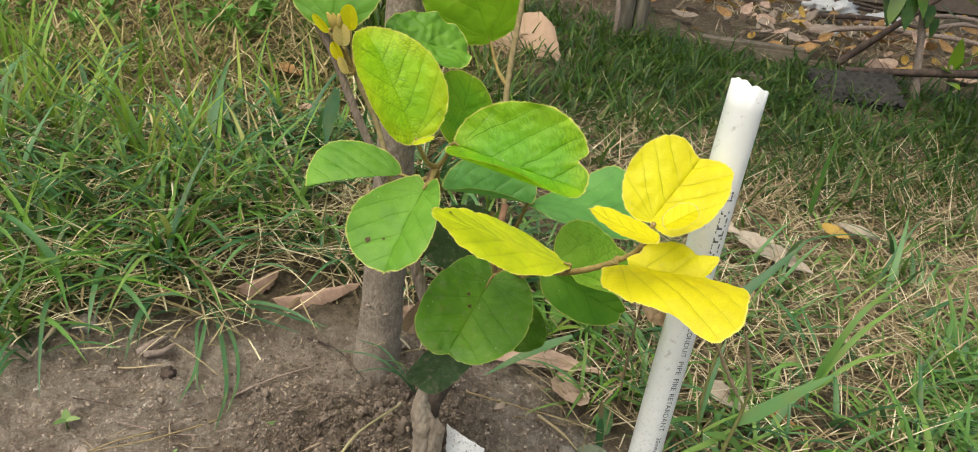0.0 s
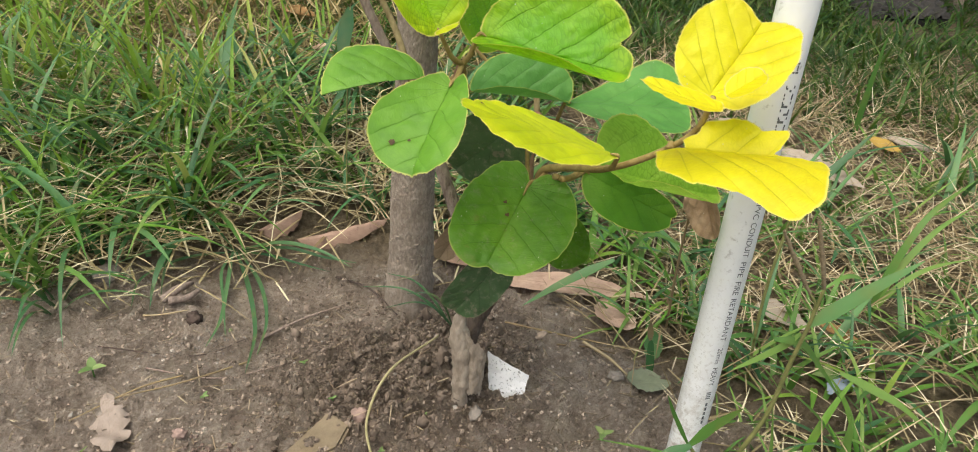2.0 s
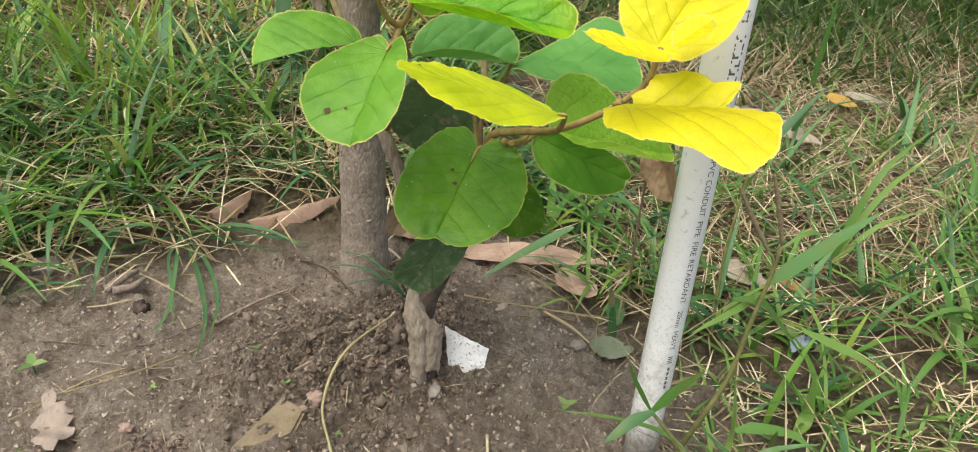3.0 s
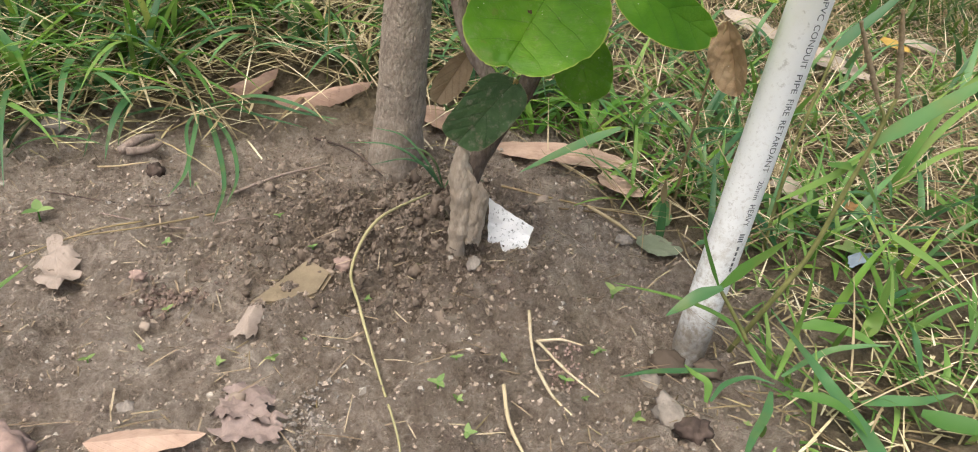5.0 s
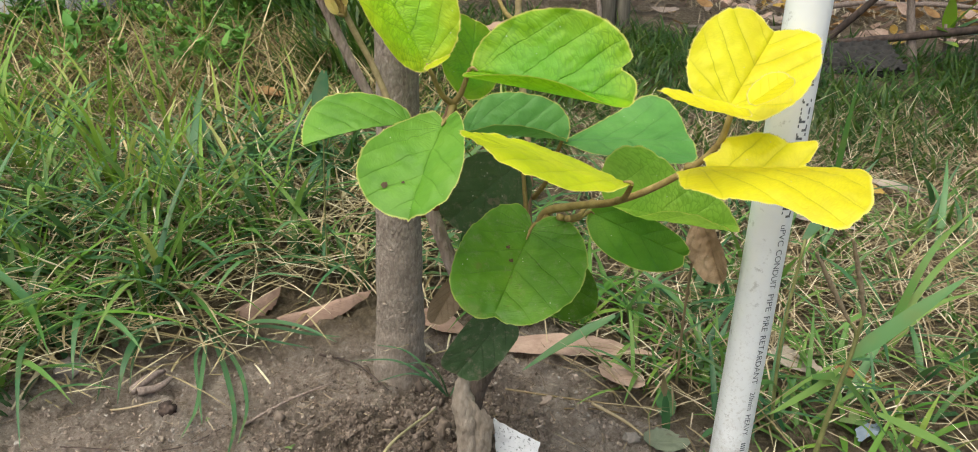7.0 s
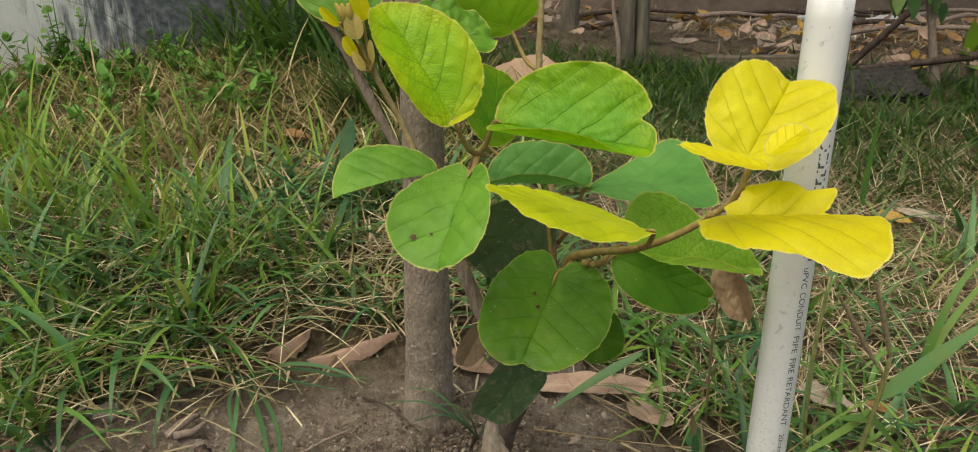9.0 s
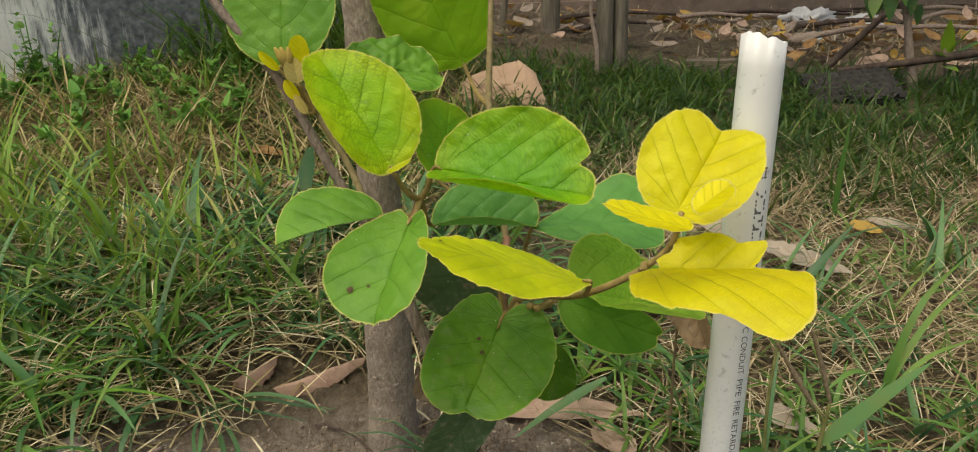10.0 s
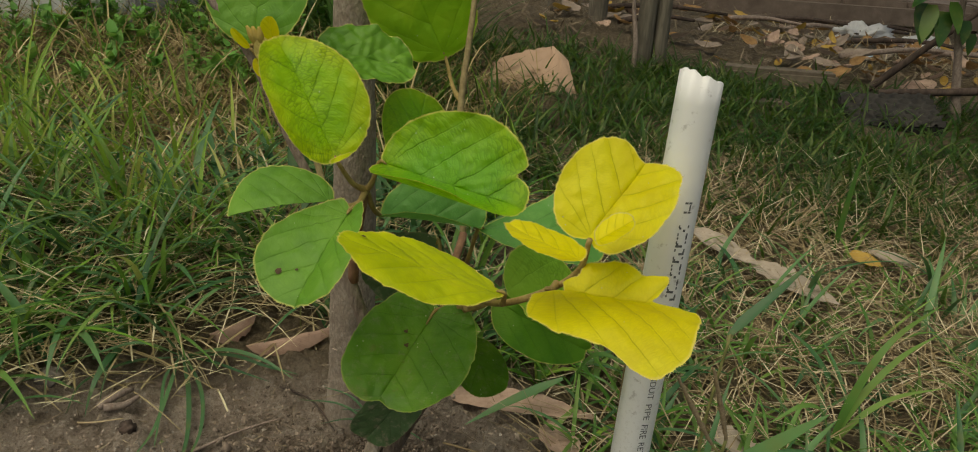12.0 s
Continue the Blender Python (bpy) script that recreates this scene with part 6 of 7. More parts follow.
tuft("sedge_tuft", (-0.165, 0.70), sedge_rows(3, 16, (0.09, 0.16), (0.004, 0.0065)), SEDGE, "dark green sedge tuft behind dry leaves", "sedge")
tuft("sedge_tuft", (-0.36, 0.67), sedge_rows(4, 14, (0.12, 0.20), (0.004, 0.007)), GRASS, "tall green grass tuft beside soil", "grass")
tuft("sedge_tuft", (-0.455, 0.62), sedge_rows(5, 16, (0.12, 0.20), (0.004, 0.008)), GRASS, "tall green grass tuft beside soil", "grass")
tuft("sedge_tuft", (-0.43, 0.545), sedge_rows(6, 9, (0.08, 0.14), (0.004, 0.007)), SEDGE, "dark green sedge tuft at the edge of the soil", "sedge")
WISPS = []
wisp = thing("sedge_tuft", on_ground(-0.063, 0.528), "wispy dark sedge at the foot of the trunk", "sedge")
for pts, w in (([(-0.066, 0.532, 0.0), (-0.085, 0.535, 0.022), (-0.110, 0.542, 0.034), (-0.146, 0.550, 0.031)], 0.0022), ([(-0.066, 0.532, 0.0), (-0.082, 0.535, 0.026), (-0.100, 0.542, 0.042), (-0.124, 0.550, 0.045)], 0.0020), ([(-0.066, 0.532, 0.0), (-0.078, 0.530, 0.018), (-0.096, 0.530, 0.026), (-0.122, 0.532, 0.020)], 0.0020), ([(-0.064, 0.531, 0.0), (-0.058, 0.529, 0.012), (-0.048, 0.526, 0.016), (-0.034, 0.524, 0.008)], 0.0020), ([(-0.065, 0.532, 0.0), (-0.072, 0.530, 0.022), (-0.084, 0.530, 0.034), (-0.104, 0.532, 0.034)], 0.0018)):
    WISPS.append((wisp, pts, w))
tuft("sedge_tuft", (0.0, 0.66), sedge_rows(8, 12, (0.07, 0.13), (0.004, 0.008)), GRASS, "broad-bladed green grass tuft", "grass")
tuft("sedge_tuft", (0.05, 0.655), sedge_rows(9, 12, (0.07, 0.12), (0.004, 0.008)), GRASS, "broad-bladed green grass tuft", "grass")
tuft("sedge_tuft", (0.13, 0.60), sedge_rows(10, 12, (0.06, 0.11), (0.003, 0.006)), GRASS, "green grass tuft among straw", "grass")


rng = random.Random(77)
single("straw_bits", blades_data([(x, y, height(x, y) + 0.001, rng.uniform(0.005, 0.025), rng.uniform(0.0004, 0.0009), rng.uniform(0, 6.283), rng.uniform(1.4, 1.62), rng.uniform(-0.25, 0.3)) for x, y in (on_patch(rng) for _ in range(800))], ROOT, 4, 0.1), "scattered straw bits and root threads on the soil", "straw", kind="stuff")

# flowering grass beside the pipe
herb = thing("flowering_grass", on_ground(0.152, 0.318), "tall grass with broad green blades and dark seed heads beside the pipe", "grass")
part("stalk", tube([(0.121, 0.356, 0.018), (0.129, 0.343, 0.068), (0.138, 0.343, 0.098), (0.142, 0.343, 0.132), (0.146, 0.343, 0.161), (0.148, 0.343, 0.183)], [0.0015, 0.0014, 0.0013, 0.0011, 0.0008], YOUNG_STEM, 8, 6, 0.06, 2), herb, "olive jointed grass stalk")
part("stalk", tube([(0.146, 0.343, 0.161), (0.146, 0.343, 0.173), (0.142, 0.343, 0.179)], [0.0008, 0.0007, 0.0006], YOUNG_STEM, 7, 5), herb)
part("seed_head", tube([(0.142, 0.343, 0.179), (0.132, 0.343, 0.195), (0.121, 0.343, 0.214)], [0.0008, 0.0013, 0.0007], SEEDHEAD, 9, 16, 0.7, 3, freq=700), herb, "brown bristly seed head")
part("seed_head", tube([(0.148, 0.343, 0.183), (0.143, 0.343, 0.200), (0.136, 0.343, 0.221)], [0.0008, 0.0013, 0.0007], SEEDHEAD, 9, 16, 0.7, 4, freq=700), herb, "brown bristly seed head")


def herb_blade(points, width, mat=MEADOW):
    """A broad grass blade along a line."""
    line = smooth_line(points, 8)
    verts, faces = [], []
    for i, c in enumerate(line):
        s = i / (len(line) - 1)
        d = (line[min(i + 1, len(line) - 1)] - line[max(i - 1, 0)]).normalized()
        side = d.cross(Vector((0, -0.3, 1))).normalized()
        nor = side.cross(d)
        w = width / 2 * min(1.0, 0.35 + 2.5 * s) * (1 - s ** 3) + 0.0002
        verts += [c - side * w, c - nor * w * 0.25, c + side * w]
    for i in range(len(line) - 1):
        for c in range(2):
            a = i * 3 + c
            faces.append((a, a + 1, a + 4, a + 3))
    return mesh_data("blade", verts, faces, mat)


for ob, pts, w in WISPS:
    part("blade", herb_blade([(x, y, plain_height(x, y) + z) for x, y, z in pts], w, SHADED_SEDGE), ob)


part("stalk", tube([(0.098, 0.338, 0.073), (0.104, 0.338, 0.065), (0.110, 0.338, 0.057), (0.122, 0.338, 0.040)], [0.0010, 0.0011, 0.0012], YOUNG_STEM, 7, 5), herb)
part("blade", herb_blade([(0.146, 0.343, 0.160), (0.157, 0.343, 0.171), (0.174, 0.343, 0.188), (0.191, 0.343, 0.204)], 0.0085, SEDGE), herb)
part("blade", herb_blade([(0.133, 0.350, 0.144), (0.148, 0.350, 0.143), (0.160, 0.350, 0.130), (0.179, 0.350, 0.106)], 0.006, MEADOW), herb)
part("blade", herb_blade([(0.147, 0.352, 0.148), (0.139, 0.352, 0.138), (0.126, 0.352, 0.127), (0.116, 0.352, 0.119)], 0.004, MEADOW), herb)
part("blade", herb_blade([(0.098, 0.338, 0.073), (0.106, 0.334, 0.090), (0.113, 0.329, 0.104), (0.118, 0.325, 0.115)], 0.0075, MEADOW), herb)
part("blade", herb_blade([(0.099, 0.336, 0.075), (0.087, 0.331, 0.072), (0.079, 0.327, 0.067), (0.071, 0.322, 0.063)], 0.007, SEDGE), herb)
part("blade", herb_blade([(0.098, 0.338, 0.073), (0.091, 0.338, 0.086), (0.085, 0.338, 0.098), (0.081, 0.338, 0.108)], 0.0035, MEADOW), herb)
part("blade", herb_blade([(0.162, 0.242, 0.047), (0.167, 0.274, 0.042), (0.162, 0.323, 0.034), (0.126, 0.335, 0.066)], 0.0095, SEDGE), herb)
part("blade", herb_blade([(0.135, 0.320, 0.033), (0.148, 0.345, 0.039), (0.147, 0.345, 0.067), (0.141, 0.345, 0.101)], 0.0035, MEADOW), herb)
part("blade", herb_blade([(0.135, 0.320, 0.033), (0.130, 0.328, 0.033), (0.115, 0.350, 0.042), (0.085, 0.350, 0.054), (0.047, 0.350, 0.059)], 0.0035, MEADOW), herb)
part("blade", herb_blade([(0.158, 0.365, 0.035), (0.171, 0.365, 0.038), (0.193, 0.365, 0.034), (0.204, 0.353, 0.032)], 0.0075, MEADOW), herb)
part("blade", herb_blade([(0.139, 0.323, 0.033), (0.170, 0.351, 0.030), (0.188, 0.352, 0.037), (0.204, 0.352, 0.040)], 0.0035, SEDGE), herb)
part("blade", herb_blade([(0.202, 0.410, 0.080), (0.226, 0.410, 0.069), (0.248, 0.410, 0.057), (0.282, 0.410, 0.029)], 0.008, MEADOW), herb)
part("blade", herb_blade([(0.129, 0.307, 0.036), (0.122, 0.289, 0.038), (0.110, 0.268, 0.041), (0.101, 0.249, 0.043)], 0.0045, SEDGE), herb)
part("blade", herb_blade([(0.140, 0.307, 0.036), (0.156, 0.305, 0.037), (0.164, 0.294, 0.039), (0.165, 0.277, 0.043)], 0.006, MEADOW), herb)
part("blade", herb_blade([(0.196, 0.368, 0.030), (0.206, 0.380, 0.033), (0.205, 0.380, 0.054), (0.202, 0.380, 0.071)], 0.009, MEADOW), herb)
part("blade", herb_blade([(0.216, 0.335, 0.036), (0.220, 0.360, 0.041), (0.210, 0.360, 0.053), (0.202, 0.360, 0.065)], 0.004, SEDGE), herb)
part("blade", herb_blade([(0.105, 0.322, 0.032), (0.086, 0.318, 0.032), (0.069, 0.313, 0.033), (0.053, 0.306, 0.033)], 0.003, SEDGE), herb)
part("blade", herb_blade([(0.094, 0.294, 0.035), (0.098, 0.310, 0.033), (0.092, 0.316, 0.033), (0.088, 0.323, 0.032)], 0.004, MEADOW), herb)
part("blade", herb_blade([(0.174, 0.306, 0.037), (0.191, 0.311, 0.037), (0.207, 0.313, 0.038), (0.230, 0.324, 0.037)], 0.006, SEDGE), herb)
part("blade", herb_blade([(0.202, 0.303, 0.039), (0.211, 0.297, 0.041), (0.226, 0.292, 0.043), (0.234, 0.280, 0.045)], 0.011, MEADOW), herb)
part("blade", herb_blade([(0.096, 0.294, 0.036), (0.107, 0.311, 0.033), (0.122, 0.320, 0.032), (0.134, 0.316, 0.033)], 0.0025, SEDGE), herb)
falling = thing("sedge_tuft", on_ground(-0.293, 0.628), "dark green sedge tuft whose blades fall over the soil", "sedge")
part("blade", herb_blade([(-0.291, 0.616, -0.003), (-0.282, 0.580, -0.012), (-0.267, 0.525, -0.016), (-0.260, 0.479, -0.010)], 0.0036, SHADED_SEDGE), falling)
part("blade", herb_blade([(-0.287, 0.616, -0.003), (-0.261, 0.575, -0.012), (-0.231, 0.512, -0.014), (-0.214, 0.448, -0.005)], 0.0042, SHADED_SEDGE), falling)
part("blade", herb_blade([(-0.284, 0.616, -0.002), (-0.251, 0.579, -0.012), (-0.227, 0.529, -0.014), (-0.214, 0.473, -0.007)], 0.0034, SHADED_SEDGE), falling)
part("blade", herb_blade([(-0.285, 0.616, -0.001), (-0.238, 0.603, 0.020), (-0.197, 0.591, 0.023), (-0.163, 0.578, 0.016)], 0.0045, SHADED_SEDGE), falling)
part("blade", herb_blade([(-0.286, 0.616, -0.002), (-0.233, 0.603, 0.015), (-0.192, 0.591, 0.016), (-0.158, 0.578, 0.021)], 0.0036, SHADED_SEDGE), falling)
part("blade", herb_blade([(-0.288, 0.616, -0.002), (-0.319, 0.603, 0.016), (-0.352, 0.591, 0.009), (-0.390, 0.578, -0.005)], 0.0034, SHADED_SEDGE), falling)
part("blade", herb_blade([(-0.287, 0.616, -0.001), (-0.294, 0.595, -0.012), (-0.275, 0.551, -0.016), (-0.253, 0.502, -0.014)], 0.0028, SHADED_SEDGE), falling)
part("blade", herb_blade([(-0.286, 0.616, -0.002), (-0.250, 0.603, 0.005), (-0.219, 0.591, 0.007), (-0.184, 0.578, 0.009)], 0.0028, SHADED_SEDGE), falling)
part("blade", herb_blade([(-0.288, 0.616, -0.002), (-0.306, 0.603, 0.040), (-0.325, 0.591, 0.063), (-0.341, 0.578, 0.070)], 0.0034, SHADED_SEDGE), falling)
part("blade", herb_blade([(-0.285, 0.616, 0.001), (-0.252, 0.603, 0.047), (-0.221, 0.591, 0.072), (-0.187, 0.578, 0.076)], 0.0034, SHADED_SEDGE), falling)
part("blade", herb_blade([(-0.288, 0.616, -0.003), (-0.333, 0.603, -0.007), (-0.363, 0.574, -0.015), (-0.354, 0.535, -0.020)], 0.0034, SHADED_SEDGE), falling)
lone = thing("grass_tuft", on_ground(-0.275, 0.262), "single broad green grass shoot on bare soil", "grass")
part("blade", herb_blade([(-0.278, 0.258, 0.0), (-0.279, 0.268, 0.02), (-0.268, 0.282, 0.038), (-0.246, 0.305, 0.055)], 0.0075, MEADOW), lone)
part("blade", herb_blade([(-0.278, 0.258, 0.0), (-0.290, 0.262, 0.016), (-0.310, 0.270, 0.022), (-0.330, 0.28, 0.014)], 0.006, SEDGE), lone)
leaning = thing("grass_tuft", on_ground(0.19, 0.50), "long dark green grass blade leaning over pale dry leaves", "grass")
part("stalk", tube([(0.172, 0.485, 0.0), (0.170, 0.490, 0.08), (0.178, 0.500, 0.153)], [0.0013, 0.0012, 0.0010], YOUNG_STEM, 7, 6), leaning)
part("blade", herb_blade([(0.177, 0.500, 0.152), (0.189, 0.510, 0.162), (0.206, 0.520, 0.176), (0.229, 0.530, 0.200)], 0.0075, SEDGE), leaning)
part("blade", herb_blade([(0.185, 0.50, 0.0), (0.175, 0.49, 0.04), (0.155, 0.47, 0.06), (0.13, 0.46, 0.055)], 0.006, MEADOW), leaning)
crossing = thing("grass_tuft", on_ground(0.09, 0.62), "broad dark green blade lying across a pink dry leaf", "grass")
part("blade", herb_blade([(0.071, 0.600, 0.036), (0.046, 0.592, 0.025), (0.020, 0.583, 0.012), (-0.007, 0.564, 0.002)], 0.0095, SEDGE), crossing)
part("blade", herb_blade([(0.09, 0.62, 0.0), (0.085, 0.61, 0.04), (0.10, 0.60, 0.065), (0.13, 0.59, 0.06)], 0.007, MEADOW), crossing)
rng = random.Random(52)
for k in range(22):
    x, y = rng.uniform(0.165, 0.40), rng.uniform(0.30, 0.58)
    if x < 0.20 and y < 0.40:
        continue
    mat = (GRASS, MEADOW, SEDGE, MEADOW)[k % 4]
    rows = [(rng.gauss(0, 0.008), rng.gauss(0, 0.008), rng.uniform(0.03, 0.085), rng.uniform(0.0022, 0.0055), rng.uniform(0, 360), rng.uniform(12, 70), rng.uniform(20, 90)) for _ in range(rng.randint(4, 6))]
    tagged(tuft("grass_tuft", (x, y), rows, mat, "low spreading green grass tuft in straw", "grass"), group="grass tufts beside the pipe")
for x, y, sd in ((0.345, 0.47, 71), (0.385, 0.50, 73), (0.40, 0.42, 74), (0.47, 0.70, 77), (0.50, 0.73, 78), (0.53, 0.70, 79), (0.49, 0.66, 80), (0.55, 0.76, 81), (0.45, 0.64, 82)):
    tagged(tuft("grass_tuft", (x, y), sedge_rows(sd, 11, (0.05, 0.115), (0.004, 0.0085)), MEADOW, "dense bright green broad-bladed grass tuft", "grass"), group="grass tufts beside the pipe")
tall = thing("grass_tuft", on_ground(0.40, 0.995), "upright light green grass shoot in straw", "grass")
part("blade", blades_data([(0.408, 1.01, 0.01, 0.15, 0.010, 0.5, 0.02, 0.1)], MEADOW, 8), tall)
part("blade", blades_data([(0.405, 1.01, 0.01, 0.11, 0.008, 2.8, 0.2, 0.6)], MEADOW, 8), tall)
broad = thing("grass_tuft", on_ground(0.30, 0.60), "broad-bladed green grass leaning over straw", "grass")
for pts, w in (([(0.300, 0.600, 0.0), (0.308, 0.602, 0.05), (0.332, 0.618, 0.097), (0.385, 0.662, 0.116)], 0.0065), ([(0.300, 0.600, 0.0), (0.312, 0.602, 0.045), (0.345, 0.625, 0.078), (0.385, 0.655, 0.090)], 0.006), ([(0.302, 0.602, 0.0), (0.320, 0.606, 0.03), (0.350, 0.62, 0.045), (0.40, 0.645, 0.045)], 0.005), ([(0.298, 0.598, 0.0), (0.285, 0.59, 0.04), (0.262, 0.575, 0.055), (0.235, 0.56, 0.045)], 0.006)):
    part("blade", herb_blade(pts, w, MEADOW), broad)


hanging = thing("grass_tuft", on_ground(-0.20, 0.66), "broad dark green grass blade hanging over straw", "grass")
part("stalk", tube([(-0.195, 0.68, 0.0), (-0.19, 0.68, 0.12), (-0.177, 0.660, 0.228)], [0.0008, 0.0007, 0.0006], YOUNG_STEM, 6, 6), hanging)
part("blade", herb_blade([(-0.177, 0.660, 0.228), (-0.181, 0.650, 0.203), (-0.181, 0.640, 0.178)], 0.014, SEDGE), hanging)


def seedling(at, r, seed):
    p = on_ground(*at)
    ob = thing("seedling", p, "tiny two-leaved green seedling on bare soil", "seedling", "seedlings on the soil")
    rng = random.Random(seed)
    part("stem", tube([p, p + Vector((0, 0, r * 0.7))], [0.0004, 0.0004], WEED, 5, 2), ob)
    a = rng.uniform(0, 3)
    for k in range(rng.choice((2, 2, 3, 4))):
        h = a + k * (math.pi if k < 2 else math.pi / 2) + (math.pi / 2 if k > 1 else 0)
        part("blade", blades_data([(p.x, p.y, p.z + r * 0.7, r, r * 0.6, h, 1.2, 0.3)], SPROUT, 5, 0.2), ob)


rng = random.Random(11)
for k, (x, y) in enumerate([(-0.027, 0.292), (-0.031, 0.318), (0.028, 0.318), (0.045, 0.345), (-0.135, 0.415), (-0.155, 0.305), (-0.195, 0.303), (-0.20, 0.345), (-0.125, 0.302), (-0.235, 0.42), (-0.255, 0.515), (-0.09, 0.37), (-0.066, 0.405), (-0.22, 0.295), (0.0, 0.245), (-0.115, 0.33), (0.065, 0.30), (-0.02, 0.262), (-0.175, 0.47), (-0.006, 0.324), (0.048, 0.345), (0.038, 0.306), (0.15, 0.328), (0.124, 0.307), (0.189, 0.301), (0.145, 0.312)]):
    seedling((x, y), rng.uniform(0.0026, 0.0052), k)


for at, r, k in (((0.057, 0.396), 0.008, 61), ((0.234, 0.494), 0.014, 62), ((-0.038, 0.297), 0.006, 64), ((-0.335, 0.442), 0.012, 65)):
    p = on_ground(*at)
    sprout = thing("sprout", p, "small broad-leaved green sprout on the soil", "seedling")
    part("stem", tube([p, p + Vector((0, 0, r * 0.8))], [0.0007, 0.0005], WEED, 6, 3), sprout)
    for j in range(3):
        part("leaf", blades_data([(p.x, p.y, p.z + r * 0.8, r, r * 0.6, k + j * 2.1, 1.2, 0.4)], SPROUT, 6, 0.15), sprout)


sprig = thing("grass_sprig", on_ground(0.098, 0.484), "single pale green grass blade with a withered tip", "grass")
part("blade", herb_blade([(0.098, 0.484, 0.002), (0.0965, 0.486, 0.014), (0.095, 0.487, 0.029), (0.0942, 0.488, 0.036)], 0.0066, SEDGE), sprig)
part("tip", herb_blade([(0.0944, 0.4875, 0.034), (0.0932, 0.488, 0.041), (0.0922, 0.488, 0.047), (0.0915, 0.487, 0.053)], 0.0052, OLD_STRAW), sprig, "bleached withered blade tip")


# ---- weeds, far things ----
def weed(at, hgt, seed, leaf_len=0.035):
    """A leafy weed with opposite pairs of leaves."""
    p = Vector((at[0], at[1], plain_height(*at)))
    rng = random.Random(seed)
    ob = thing("weed_plant", p, "leafy green weed at the foot of the wall", "weed", "weeds along the wall")
    lean = Vector((rng.uniform(-0.2, 0.2), rng.uniform(-0.3, 0.1), 1))
    part("stem", tube([p, p + lean * hgt * 0.5, p + lean * hgt + Vector((rng.uniform(-0.02, 0.02), 0, 0))], [0.0018, 0.0015, 0.001], WEED, 6, 4), ob)
    rows = []
    for j in range(6):
        q = p + lean * hgt * (0.25 + 0.75 * j / 5)
        a = j * 1.57 + rng.uniform(-0.3, 0.3)
        s = leaf_len * (1.2 - 0.11 * j) * rng.uniform(0.8, 1.2)
        for h in (a, a + math.pi, a + 1.5):
            f = s * rng.uniform(0.5, 1.15)
            rows.append((q.x, q.y, q.z + rng.gauss(0, 0.006), f, f * rng.uniform(0.5, 0.75), h + rng.gauss(0, 0.5), rng.uniform(0.4, 1.6), rng.uniform(0.1, 1.0)))
    part("foliage", blades_data(rows, WEED, 6, 0.15), ob)


rng = random.Random(5)
for k in range(110):
    t = rng.random()
    foot = wall_mid + wall_dir * (-0.6 + 1.65 * t)
    off = rng.uniform(0.07, 0.36)
    weed((foot.x + 0.6 * off, foot.y - 0.78 * off), rng.uniform(0.05, 0.17) * (1.2 - 1.6 * off) * (0.45 if foot.x + 0.6 * off > -0.94 else 1.0), k, rng.uniform(0.02, 0.034))

rng = random.Random(6)
for k in range(95):
    x = rng.uniform(-1.2, -0.5)
    weed((x, 1.62 + 0.45 * (x + 1.0) - 0.6 * rng.random() ** 1.4 - 0.08), rng.uniform(0.05, 0.12) * (0.65 if x > -0.92 else 1.0), 200 + k, rng.uniform(0.022, 0.038))

rng = random.Random(9)
reed = thing("lemon_grass_clump", Vector((-0.58, 1.80, 0.11)), "tall arching dark green grass clump beside the wall", "grass")
for k in range(260):
    part("blade", blades_data([(-0.53 + rng.gauss(0, 0.11), 1.74 + rng.gauss(0, 0.07), 0.09, rng.uniform(0.18, 0.40), rng.uniform(0.006, 0.011), rng.uniform(0, 6.28), rng.uniform(0.05, 0.5), rng.uniform(0.4, 1.7))], REED, 8, 0.25, "blade"), reed)

card = thing("cardboard_piece", on_ground(-0.06, 1.72), "creased tan cardboard piece lying tilted in the grass", "cardboard")
part("sheet", sheet_data("sheet", [(-0.180, 1.555, 0.056), (0.010, 1.56, 0.058), (-0.018, 1.68, 0.134), (-0.135, 1.66, 0.098)], CARD, 0.006, 14, 2, 0.004, 0.12), card)
part("flap", sheet_data("flap", [(-0.002, 1.557, 0.060), (0.050, 1.55, 0.052), (0.022, 1.66, 0.112), (-0.016, 1.678, 0.137)], CARD, 0.004, 12, 6, 0.003, 0.1), card)


def post(at, w, hgt, label, seed, lean=0.0):
    p = Vector((at[0], at[1], plain_height(*at)))
    ob = new("fence_post", tube([p + Vector((0, 0, -0.05)), p + Vector((lean * 0.5, 0, hgt * 0.5)), p + Vector((lean, 0, hgt))], [w * 0.52, w * 0.5, w * 0.47], TIMBER, 14, 10, 0.06, seed))
    tagged(ob, label, "post", "posts behind the grass")


post((0.185, 1.87), 0.038, 0.9, "weathered grey timber post beside a darker one", 1)
post((0.222, 1.885), 0.034, 0.9, "dark weathered timber post", 2)
post((0.075, 2.42), 0.055, 0.9, "weathered grey timber post farther back", 3)
post((-0.08, 2.5), 0.02, 0.8, "thin dark leaning stake", 4, 0.12)
single("twig", tube([(0.165, 1.83, 0.07), (0.163, 1.83, 0.14), (0.15, 1.84, 0.22), (0.155, 1.84, 0.33)], [0.006, 0.006, 0.004, 0.003], GREY_TWIG, 7, 5, 0.2, 5), "thin dry stem beside a post", "twig")

